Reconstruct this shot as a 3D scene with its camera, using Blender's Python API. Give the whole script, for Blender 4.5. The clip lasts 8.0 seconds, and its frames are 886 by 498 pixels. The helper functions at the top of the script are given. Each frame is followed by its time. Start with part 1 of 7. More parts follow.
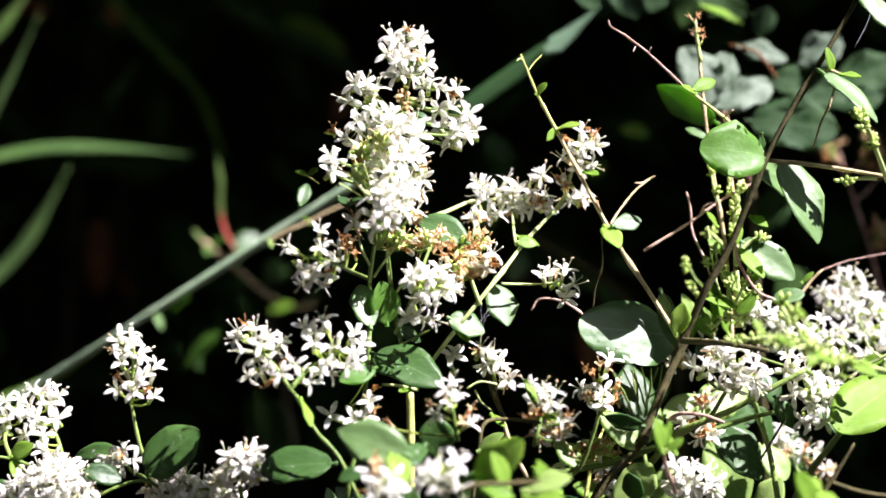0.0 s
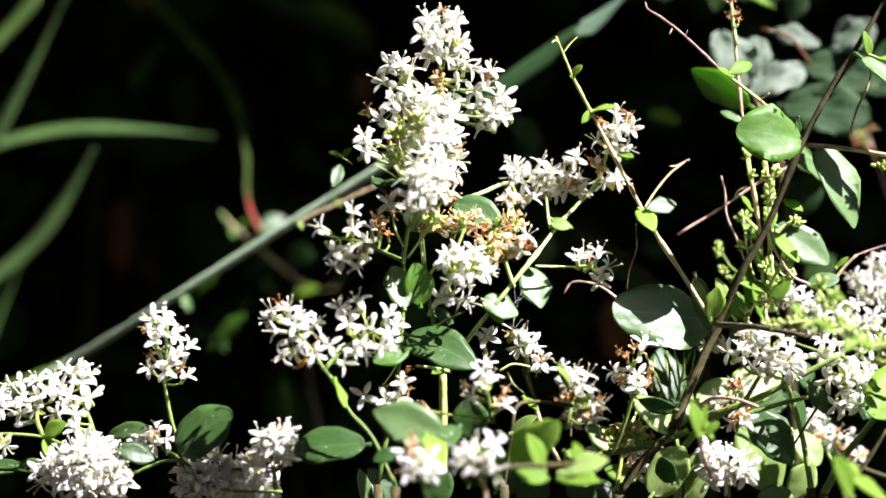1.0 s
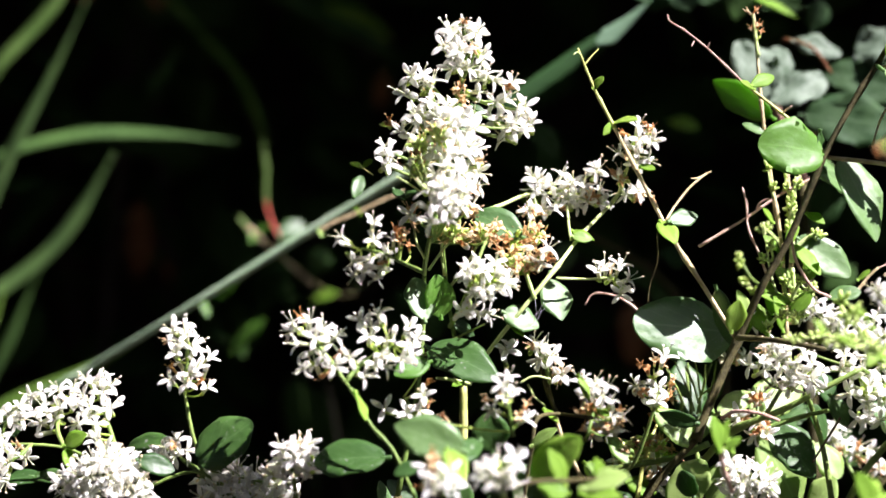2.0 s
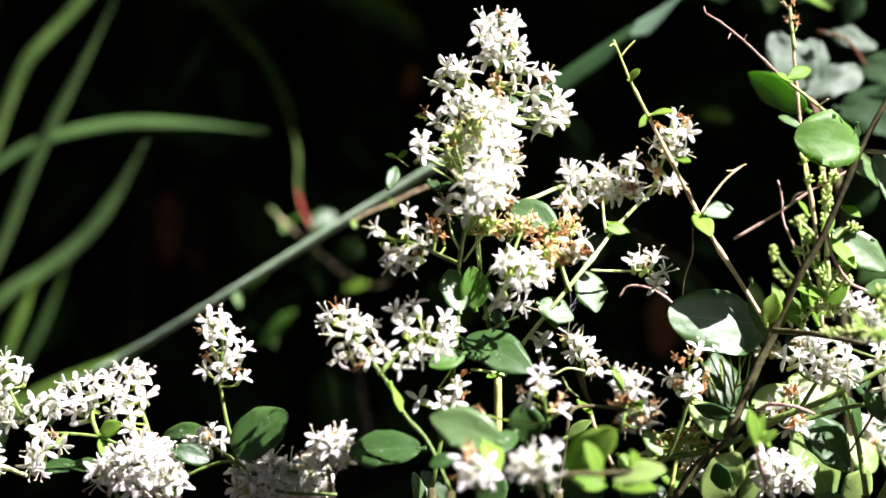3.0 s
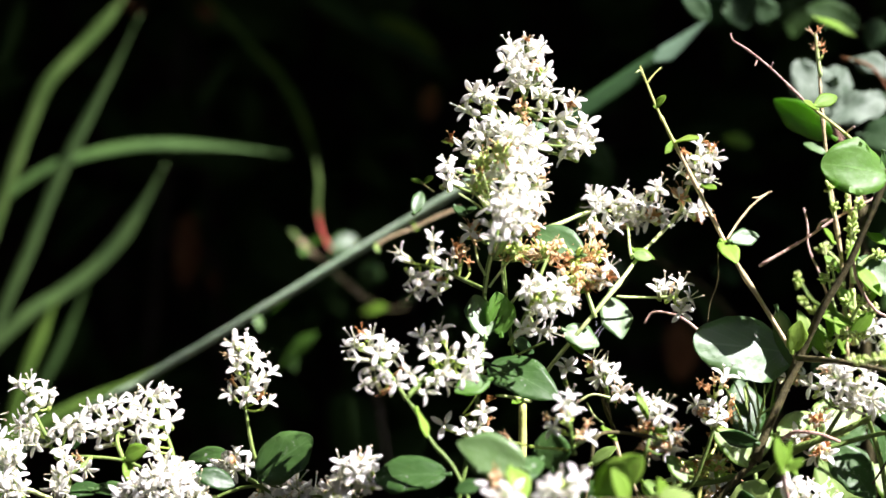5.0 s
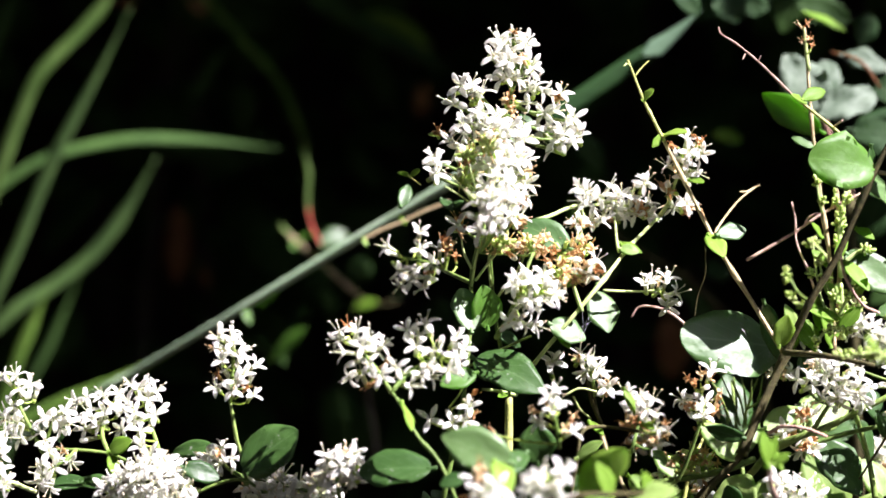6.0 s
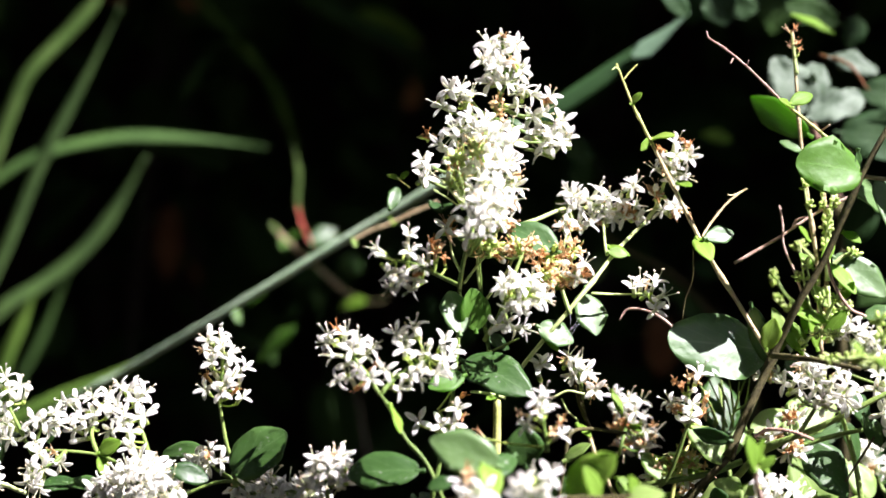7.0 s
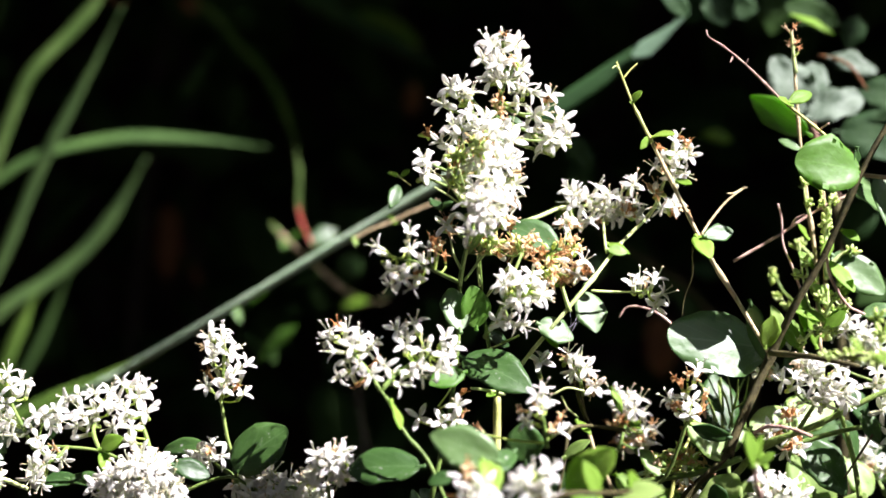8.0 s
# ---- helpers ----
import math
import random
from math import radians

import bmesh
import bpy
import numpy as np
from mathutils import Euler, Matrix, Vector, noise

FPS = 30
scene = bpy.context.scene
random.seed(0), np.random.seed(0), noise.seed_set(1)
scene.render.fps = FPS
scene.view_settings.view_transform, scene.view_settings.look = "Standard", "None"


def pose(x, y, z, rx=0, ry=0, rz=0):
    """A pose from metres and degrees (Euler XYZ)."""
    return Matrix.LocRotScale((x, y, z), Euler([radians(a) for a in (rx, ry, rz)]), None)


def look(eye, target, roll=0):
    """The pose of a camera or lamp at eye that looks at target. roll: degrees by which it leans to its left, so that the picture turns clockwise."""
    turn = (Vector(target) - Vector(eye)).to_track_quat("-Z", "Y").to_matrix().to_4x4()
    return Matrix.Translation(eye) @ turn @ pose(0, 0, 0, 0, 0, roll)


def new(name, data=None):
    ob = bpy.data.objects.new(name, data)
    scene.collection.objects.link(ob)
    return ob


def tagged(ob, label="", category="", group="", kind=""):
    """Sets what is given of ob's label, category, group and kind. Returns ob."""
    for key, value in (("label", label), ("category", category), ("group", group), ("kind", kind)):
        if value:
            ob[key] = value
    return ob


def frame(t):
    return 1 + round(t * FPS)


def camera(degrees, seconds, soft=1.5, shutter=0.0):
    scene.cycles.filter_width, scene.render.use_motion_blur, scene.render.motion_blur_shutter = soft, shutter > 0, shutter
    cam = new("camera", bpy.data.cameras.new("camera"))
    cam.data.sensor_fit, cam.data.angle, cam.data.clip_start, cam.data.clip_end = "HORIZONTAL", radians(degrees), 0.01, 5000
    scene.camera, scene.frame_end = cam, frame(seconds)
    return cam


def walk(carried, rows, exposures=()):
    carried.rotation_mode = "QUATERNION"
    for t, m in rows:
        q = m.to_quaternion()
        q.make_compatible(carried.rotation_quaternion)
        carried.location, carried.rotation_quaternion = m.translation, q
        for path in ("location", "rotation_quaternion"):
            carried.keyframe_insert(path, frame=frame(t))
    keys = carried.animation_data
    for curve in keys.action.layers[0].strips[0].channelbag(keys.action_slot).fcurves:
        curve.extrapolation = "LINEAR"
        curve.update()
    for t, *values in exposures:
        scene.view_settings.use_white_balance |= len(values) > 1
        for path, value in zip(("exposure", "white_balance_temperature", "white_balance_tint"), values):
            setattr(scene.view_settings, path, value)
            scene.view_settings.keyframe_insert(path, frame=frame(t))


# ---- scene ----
# ---- camera and walk ----
cam = camera(24, 8.0, soft=1.6)
cam.data.dof.use_dof = True
cam.data.dof.focus_distance = 0.495
cam.data.dof.aperture_fstop = 11.5
PATH = [
    (0, 0.01201, -0.50516, -0.00089, 90.965, 0.291, -0.456),
    (0.5, 0.00872, -0.50423, -0.00309, 90.920, 0.003, -0.243),
    (1, 0.00765, -0.50376, -0.00196, 90.587, -0.169, -0.035),
    (1.5, 0.00797, -0.50331, 0.00115, 90.416, -0.258, 0.306),
    (1.7, 0.00749, -0.50332, 0.00120, 90.603, -0.308, 0.298),
    (2.8, 0.00484, -0.50340, 0.00146, 90.259, -0.583, 1.030),
    (3, 0.00436, -0.50341, 0.00151, 90.267, -0.633, 1.120),
    (3.5, 0.00282, -0.50345, 0.00294, 90.276, -0.693, 1.241),
    (4, 0.00145, -0.50472, 0.00298, 90.579, -0.842, 1.291),
    (4.5, -0.00002, -0.50447, 0.00279, 90.735, -0.815, 1.258),
    (4.7, 0.00043, -0.50417, 0.00263, 90.798, -0.853, 1.382),
    (5.8, 0.00291, -0.50252, 0.00174, 90.885, -1.062, 1.453),
    (6, 0.00336, -0.50222, 0.00158, 90.771, -1.100, 1.335),
    (6.5, 0.00467, -0.50306, 0.00335, 90.554, -1.191, 1.238),
    (7, 0.00368, -0.50410, 0.00367, 90.609, -1.232, 1.064),
    (7.5, 0.00344, -0.50451, 0.00247, 90.725, -1.262, 1.067),
    (8, 0.00362, -0.50621, 0.00211, 90.714, -1.310, 1.062),
]
walk(cam, [(t, pose(x, y, z, rx, ry, rz)) for t, x, y, z, rx, ry, rz in PATH])

# ---- daylight ----
SUN = Vector((0.58, -0.27, 0.77)).normalized()
world = bpy.data.worlds.new("sky")
scene.world = world
world.use_nodes = True
wn = world.node_tree.nodes
sky = wn.new("ShaderNodeTexSky")
sky.sky_type = "NISHITA"
sky.sun_disc = False
sky.sun_elevation = math.asin(SUN.z)
sky.sun_rotation = math.atan2(SUN.x, SUN.y)
world.node_tree.links.new(sky.outputs["Color"], wn["Background"].inputs["Color"])
wn["Background"].inputs["Strength"].default_value = 0.078
sun_data = bpy.data.lights.new("sun", "SUN")
sun_data.energy = 5.0
sun_data.angle = radians(0.53)
sun_data.color = (1.0, 0.98, 0.95)
sun = new("sun", sun_data)
sun.matrix_world = look(SUN * 3, (0, 0, 0))
scene.view_settings.exposure = 1.89
scene.view_settings.use_white_balance = True
scene.view_settings.white_balance_temperature = 6250
scene.view_settings.white_balance_tint = 26.0


# ---- materials ----
def shader(name):
    m = bpy.data.materials.new(name)
    m.use_nodes = True
    n, l = m.node_tree.nodes, m.node_tree.links
    return m, n, l, n["Principled BSDF"], n["Material Output"]


def noise_node(n, l, scale, detail=4.0, rough=0.6, coords="Object"):
    c = n.new("ShaderNodeTexCoord")
    t = n.new("ShaderNodeTexNoise")
    t.inputs["Scale"].default_value, t.inputs["Detail"].default_value, t.inputs["Roughness"].default_value = scale, detail, rough
    l.new(c.outputs[coords], t.inputs["Vector"])
    return t


def ramp(n, l, source, stops):
    r = n.new("ShaderNodeValToRGB")
    el = r.color_ramp.elements
    while len(el) < len(stops):
        el.new(0.5)
    for e, (p, c) in zip(el, stops):
        e.position, e.color = p, (*c, 1)
    l.new(source, r.inputs["Fac"])
    return r


def mixed(n, l, kind, fac, a, b):
    m = n.new("ShaderNodeMix")
    m.data_type, m.blend_type = "RGBA", kind
    for sock, v in ((m.inputs[0], fac), (m.inputs[6], a), (m.inputs[7], b)):
        if isinstance(v, (int, float)):
            sock.default_value = v
        elif isinstance(v, tuple):
            sock.default_value = (*v, 1)
        else:
            l.new(v, sock)
    return m.outputs[2]


def calc(n, l, op, a, b=0.0, c=0.0):
    m = n.new("ShaderNodeMath")
    m.operation = op
    for sock, v in zip(m.inputs, (a, b, c)):
        if isinstance(v, (int, float)):
            sock.default_value = v
        else:
            l.new(v, sock)
    return m.outputs[0]


def relief(n, l, bsdf, height, strength, distance):
    b = n.new("ShaderNodeBump")
    b.inputs["Strength"].default_value, b.inputs["Distance"].default_value = strength, distance
    l.new(height, b.inputs["Height"])
    l.new(b.outputs["Normal"], bsdf.inputs["Normal"])


def leaf_material(name, dark, light, glow, rough, through_light, dust=0.35, gloss=0.5, blotch=False):
    """Waxy leaf: two greens in blotches, paler midrib and side veins, dust specks, light passing through."""
    m, n, l, bsdf, out = shader(name)
    big = noise_node(n, l, 150 if blotch else 70, 3)
    fine = noise_node(n, l, 600, 3)
    info = n.new("ShaderNodeObjectInfo")
    f = calc(n, l, "ADD", calc(n, l, "MULTIPLY", big.outputs["Fac"], 0.9 if blotch else 0.7), calc(n, l, "MULTIPLY", info.outputs["Random"], 0.1 if blotch else 0.5))
    base = ramp(n, l, f, [(0.30, dark), (0.62, light)] if blotch else [(0.3, dark), (0.85, light)]).outputs["Color"]
    uv = n.new("ShaderNodeUVMap")
    sep = n.new("ShaderNodeSeparateXYZ")
    l.new(uv.outputs["UV"], sep.inputs[0])
    off = calc(n, l, "ABSOLUTE", calc(n, l, "SUBTRACT", sep.outputs[0], 0.5))
    rib = calc(n, l, "LESS_THAN", off, 0.018)
    side = calc(n, l, "SINE", calc(n, l, "MULTIPLY", calc(n, l, "SUBTRACT", calc(n, l, "MULTIPLY", sep.outputs[1], 6.5), calc(n, l, "MULTIPLY", off, 5.0)), 6.283))
    vein = calc(n, l, "MULTIPLY", calc(n, l, "GREATER_THAN", side, 0.93), 0.16)
    veins = calc(n, l, "MAXIMUM", calc(n, l, "MULTIPLY", rib, 0.4), vein)
    base = mixed(n, l, "MIX", veins, base, tuple(min(1.0, c * 1.5 + 0.03) for c in light))
    specks = noise_node(n, l, 900, 2)
    speck = ramp(n, l, specks.outputs["Fac"], [(0.64, (0, 0, 0)), (0.71, (1, 1, 1))]).outputs["Color"]
    patch = ramp(n, l, big.outputs["Fac"], [(0.45, (0, 0, 0)), (0.7, (1, 1, 1))]).outputs["Color"]
    dusty = calc(n, l, "MULTIPLY", calc(n, l, "MULTIPLY", speck, patch), dust)
    base = mixed(n, l, "MIX", dusty, base, (0.55, 0.56, 0.5))
    l.new(base, bsdf.inputs["Base Color"])
    l.new(calc(n, l, "ADD", calc(n, l, "MULTIPLY", fine.outputs["Fac"], 0.18), rough), bsdf.inputs["Roughness"])
    bsdf.inputs["Specular IOR Level"].default_value = gloss
    mid = noise_node(n, l, 240, 2)
    rough_part = calc(n, l, "ADD", calc(n, l, "MULTIPLY", fine.outputs["Fac"], 0.35), calc(n, l, "MULTIPLY", mid.outputs["Fac"], 1.3))
    h = calc(n, l, "SUBTRACT", rough_part, calc(n, l, "MULTIPLY", veins, 1.0))
    relief(n, l, bsdf, h, 0.45, 0.0004)
    tr = n.new("ShaderNodeBsdfTranslucent")
    tr.inputs["Color"].default_value = (*glow, 1)
    mx = n.new("ShaderNodeMixShader")
    mx.inputs["Fac"].default_value = through_light
    l.new(bsdf.outputs[0], mx.inputs[1])
    l.new(tr.outputs[0], mx.inputs[2])
    l.new(mx.outputs[0], out.inputs["Surface"])
    return m


def soft_material(name, a, b, scale, rough, through_light=0.0, glow=(1, 1, 1), bump=0.3, depth=0.0003, spread=0.3, detail=4.0):
    """Noise between two colours, with a shift from piece to piece and optional light passing through."""
    m, n, l, bsdf, out = shader(name)
    t = noise_node(n, l, scale, detail)
    info = n.new("ShaderNodeObjectInfo")
    f = calc(n, l, "ADD", calc(n, l, "MULTIPLY", t.outputs["Fac"], 1.0), calc(n, l, "MULTIPLY", calc(n, l, "SUBTRACT", info.outputs["Random"], 0.5), spread))
    l.new(ramp(n, l, f, [(0.3, a), (0.7, b)]).outputs["Color"], bsdf.inputs["Base Color"])
    bsdf.inputs["Roughness"].default_value = rough
    bsdf.inputs["Specular IOR Level"].default_value = 0.3
    if bump:
        fine = noise_node(n, l, scale * 4, 3)
        relief(n, l, bsdf, fine.outputs["Fac"], bump, depth)
    if through_light:
        tr = n.new("ShaderNodeBsdfTranslucent")
        tr.inputs["Color"].default_value = (*glow, 1)
        mx = n.new("ShaderNodeMixShader")
        mx.inputs["Fac"].default_value = through_light
        l.new(bsdf.outputs[0], mx.inputs[1])
        l.new(tr.outputs[0], mx.inputs[2])
        l.new(mx.outputs[0], out.inputs["Surface"])
    return m


LEAF = leaf_material("privet_leaf", (0.0224, 0.064, 0.0144), (0.0528, 0.122, 0.0272), (0.115, 0.36, 0.0216), 0.32, 0.22, dust=0.9, gloss=0.3)
LEAF_YOUNG = leaf_material("young_leaf", (0.121, 0.238, 0.0224), (0.227, 0.375, 0.0504), (0.36, 0.659, 0.041), 0.42, 0.42, dust=0.25, gloss=0.2)
LEAF_FRESH = leaf_material("fresh_leaf", (0.168, 0.312, 0.036), (0.312, 0.468, 0.084), (0.47, 0.672, 0.0896), 0.4, 0.45, dust=0.1, gloss=0.3)
LEAF_PALE = leaf_material("dusty_leaf", (0.0506, 0.128, 0.0285), (0.108, 0.204, 0.0555), (0.187, 0.507, 0.0375), 0.40, 0.22, dust=0.8, gloss=0.68)
LEAF_LIGHT = leaf_material("light_leaf", (0.164, 0.272, 0.0576), (0.294, 0.416, 0.115), (0.416, 0.681, 0.0832), 0.40, 0.36, dust=0.5, gloss=0.5)
LEAF_GLOW = leaf_material("sunlit_round_leaf", (0.060, 0.158, 0.018), (0.116, 0.262, 0.036), (0.250, 0.560, 0.030), 0.40, 0.5, dust=0.4, gloss=0.45)
# blotches and dark greens also carry the dappled shade over these leaves
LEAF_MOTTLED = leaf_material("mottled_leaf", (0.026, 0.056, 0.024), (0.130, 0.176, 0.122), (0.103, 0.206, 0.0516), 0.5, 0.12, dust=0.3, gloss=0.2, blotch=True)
# dust specks are slight; the dark greens stand in for dappled shade
LEAF_DUSTY = leaf_material("shaded_dusty_leaf", (0.009, 0.034, 0.008), (0.032, 0.070, 0.024), (0.0481, 0.113, 0.0241), 0.55, 0.1, dust=0.15, gloss=0.12, blotch=True)
# dark leaf copy: deep shade behind the shrub is partly put into its greens
LEAF_BACK = leaf_material("shaded_thicket_leaf", (0.0112, 0.0355, 0.00748), (0.0299, 0.0704, 0.0131), (0.0688, 0.172, 0.0129), 0.55, 0.2, dust=0.1, gloss=0.12)
PETAL = soft_material("petal", (0.87, 0.868, 0.83), (0.91, 0.908, 0.89), 900, 0.55, 0.55, (0.98, 0.975, 0.90), 0.15, 0.0002, 0.5)
CREAM = soft_material("flower_tube", (0.632, 0.69, 0.414), (0.828, 0.85, 0.667), 700, 0.5, 0.25, (0.672, 0.739, 0.336), 0.1)
CALYX = soft_material("calyx", (0.356, 0.525, 0.0945), (0.594, 0.758, 0.189), 700, 0.45, 0.25, (0.634, 0.801, 0.128), 0.1)
ANTHER = soft_material("anther", (0.682, 0.55, 0.33), (0.85, 0.85, 0.726), 900, 0.7, 0, (1, 1, 1), 0.2, 0.0002, 0.7)
WITHERED = soft_material("withered_petal", (0.483, 0.241, 0.0862), (0.85, 0.69, 0.402), 700, 0.75, 0.3, (0.806, 0.504, 0.19), 0.5, 0.0003, 0.6)
BUD = soft_material("bud", (0.45, 0.625, 0.14), (0.75, 0.85, 0.34), 500, 0.42, 0.25, (0.54, 0.744, 0.144), 0.1)
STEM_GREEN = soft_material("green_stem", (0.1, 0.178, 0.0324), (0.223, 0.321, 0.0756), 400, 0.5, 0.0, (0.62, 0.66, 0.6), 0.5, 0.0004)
# paler, yellower copy of green_stem, with sunlight put into the colour
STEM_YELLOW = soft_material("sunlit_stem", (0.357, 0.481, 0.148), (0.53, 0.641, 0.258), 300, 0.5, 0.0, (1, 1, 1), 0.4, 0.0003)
STEM_OLIVE = soft_material("olive_stem", (0.374, 0.408, 0.102), (0.612, 0.629, 0.204), 300, 0.55, 0.0, (1, 1, 1), 0.5, 0.0004)
BARK = soft_material("twig_bark", (0.036, 0.033, 0.010), (0.098, 0.086, 0.028), 500, 0.8, 0.0, (1, 1, 1), 0.6, 0.0005, 0.1)
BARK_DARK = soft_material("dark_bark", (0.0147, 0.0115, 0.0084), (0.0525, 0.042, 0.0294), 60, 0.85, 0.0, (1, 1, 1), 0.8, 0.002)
BARK_TAN = soft_material("tan_bark", (0.432, 0.336, 0.176), (0.72, 0.592, 0.336), 350, 0.7, 0.0, (1, 1, 1), 0.8, 0.0006)
BARK_RED = soft_material("red_twig", (0.357, 0.204, 0.145), (0.748, 0.527, 0.425), 380, 0.7, 0.0, (1, 1, 1), 0.8, 0.0006)
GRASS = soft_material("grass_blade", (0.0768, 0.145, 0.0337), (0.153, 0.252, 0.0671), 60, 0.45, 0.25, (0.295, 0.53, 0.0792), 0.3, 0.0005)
GRASS_PALE = soft_material("pale_grass_underside", (0.0884, 0.162, 0.0924), (0.17, 0.289, 0.172), 110, 0.75, 0.1, (0.49, 0.722, 0.356), 0.3, 0.0005)
# darker copy of grass_blade: shade on the blades is put into the colour
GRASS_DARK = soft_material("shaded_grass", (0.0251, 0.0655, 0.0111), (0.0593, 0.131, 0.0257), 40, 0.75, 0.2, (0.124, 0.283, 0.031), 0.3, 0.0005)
# darkest grass copy: shadow on one blade's lower part put into its green
GRASS_SHADOWED = soft_material("shadowed_grass", (0.00756, 0.0355, 0.0054), (0.0202, 0.0737, 0.013), 50, 0.75, 0.1, (0.063, 0.246, 0.027), 0.3, 0.0005)
# half-dark copy of grass_blade, with half shade put into the colour
GRASS_HALF_SHADE = soft_material("half_shaded_grass", (0.0295, 0.0677, 0.015), (0.0656, 0.127, 0.029), 50, 0.7, 0.14, (0.144, 0.28, 0.044), 0.3, 0.0005)
STALK = soft_material("grass_stalk", (0.377, 0.566, 0.334), (0.623, 0.812, 0.551), 80, 0.55, 0.0, (1, 1, 1), 0.4, 0.0005)
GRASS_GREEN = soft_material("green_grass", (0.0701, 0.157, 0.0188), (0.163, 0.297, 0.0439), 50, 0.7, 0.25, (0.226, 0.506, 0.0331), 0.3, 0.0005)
GRASS_RED = soft_material("red_grass_stem", (0.538, 0.0896, 0.056), (0.851, 0.202, 0.134), 80, 0.55)
DEAD_LEAF = soft_material("dead_leaf", (0.132, 0.051, 0.0158), (0.3, 0.144, 0.0495), 60, 0.8, 0.1, (0.36, 0.144, 0.0315), 0.6, 0.001)
# kept very dark: shade behind the shrub is partly put into the soil colour
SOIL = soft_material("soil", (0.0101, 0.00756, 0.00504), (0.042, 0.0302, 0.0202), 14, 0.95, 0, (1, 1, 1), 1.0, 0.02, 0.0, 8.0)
WEB = soft_material("spider_thread", (0.45, 0.45, 0.45), (0.75, 0.75, 0.75), 300, 0.4, 0.3)

# ---- makers ----
ORIGIN = {}


def thing(name, at, label, category, group="", kind=""):
    ob = new(name)
    ob.location = at
    ob.empty_display_size = 0.01
    ORIGIN[ob] = Vector(at)
    return tagged(ob, label, category, group, kind)


def part(name, verts, faces, mats, parent, at=None, label="", slots=None, uvs=None):
    """One mesh object under a thing or a part; verts in world metres."""
    at = Vector(at if at is not None else verts[0])
    me = bpy.data.meshes.new(name)
    me.from_pydata([tuple(Vector(v) - at) for v in verts], [], faces)
    for m in mats if isinstance(mats, (list, tuple)) else (mats,):
        me.materials.append(m)
    if slots:
        me.polygons.foreach_set("material_index", slots)
    me.polygons.foreach_set("use_smooth", [True] * len(faces))
    if uvs:
        layer = me.uv_layers.new(name="UVMap")
        layer.data.foreach_set("uv", [c for loop in me.loops for c in uvs[loop.vertex_index]])
    me.update()
    ob = new(name, me)
    if parent is not None:
        ob.parent = parent
        ob.location = at - ORIGIN[parent]
    else:
        ob.location = at
    ORIGIN[ob] = at
    return tagged(ob, label)


def smooth_line(pts, per=5):
    """Points on a gliding curve through pts."""
    p = [Vector(q) for q in pts]
    if len(p) < 3:
        return [p[0].lerp(p[-1], i / per) for i in range(per + 1)]
    ext = [p[0] * 2 - p[1], *p, p[-1] * 2 - p[-2]]
    out = []
    for a, b, c, d in zip(ext, ext[1:], ext[2:], ext[3:]):
        for i in range(per):
            t = i / per
            out.append(0.5 * ((2 * b) + (c - a) * t + (2 * a - 5 * b + 4 * c - d) * t * t + (3 * b - a - 3 * c + d) * t ** 3))
    return out + [p[-1]]


def tube(verts, faces, pts, r0, r1, sides=7, rough=0.0, rng=random):
    """Adds a tapering round tube with closed ends, slightly uneven where rough."""
    start = len(verts)
    side = Vector((0, -1, 0.2))
    for i, p in enumerate(pts):
        d = (pts[min(i + 1, len(pts) - 1)] - pts[max(i - 1, 0)]).normalized()
        if abs(d.dot(side)) > 0.95:
            side = Vector((1, 0, 0))
        u = d.cross(side).normalized()
        v = d.cross(u)
        r = r0 + (r1 - r0) * i / max(1, len(pts) - 1)
        for k in range(sides):
            a = 2 * math.pi * k / sides
            q = r * (1 + rough * rng.uniform(-1, 1))
            verts.append(p + u * (q * math.cos(a)) + v * (q * math.sin(a)))
    n = len(pts)
    for i in range(n - 1):
        for k in range(sides):
            a, b = start + i * sides + k, start + i * sides + (k + 1) % sides
            faces.append((a, b, b + sides, a + sides))
    faces.append(tuple(start + k for k in reversed(range(sides))))
    faces.append(tuple(start + (n - 1) * sides + k for k in range(sides)))


def stem(parent, name, pts, r0, r1, mat, label="", nodes=()):
    """A twig or stalk along pts; nodes: shares of its length at which it swells."""
    line = smooth_line(pts)
    verts, faces = [], []
    tube(verts, faces, line, r0, r1, 9, 0.07)
    count = len(line)
    for share in nodes:
        i = min(count - 1, int(share * (count - 1)))
        for j in (i, i - 1):
            if j >= 0:
                for k in range(9):
                    verts[j * 9 + k] = line[j] + (verts[j * 9 + k] - line[j]) * (1.45 if j == i else 1.2)
    return part(name, verts, faces, mat, parent, line[0], label)


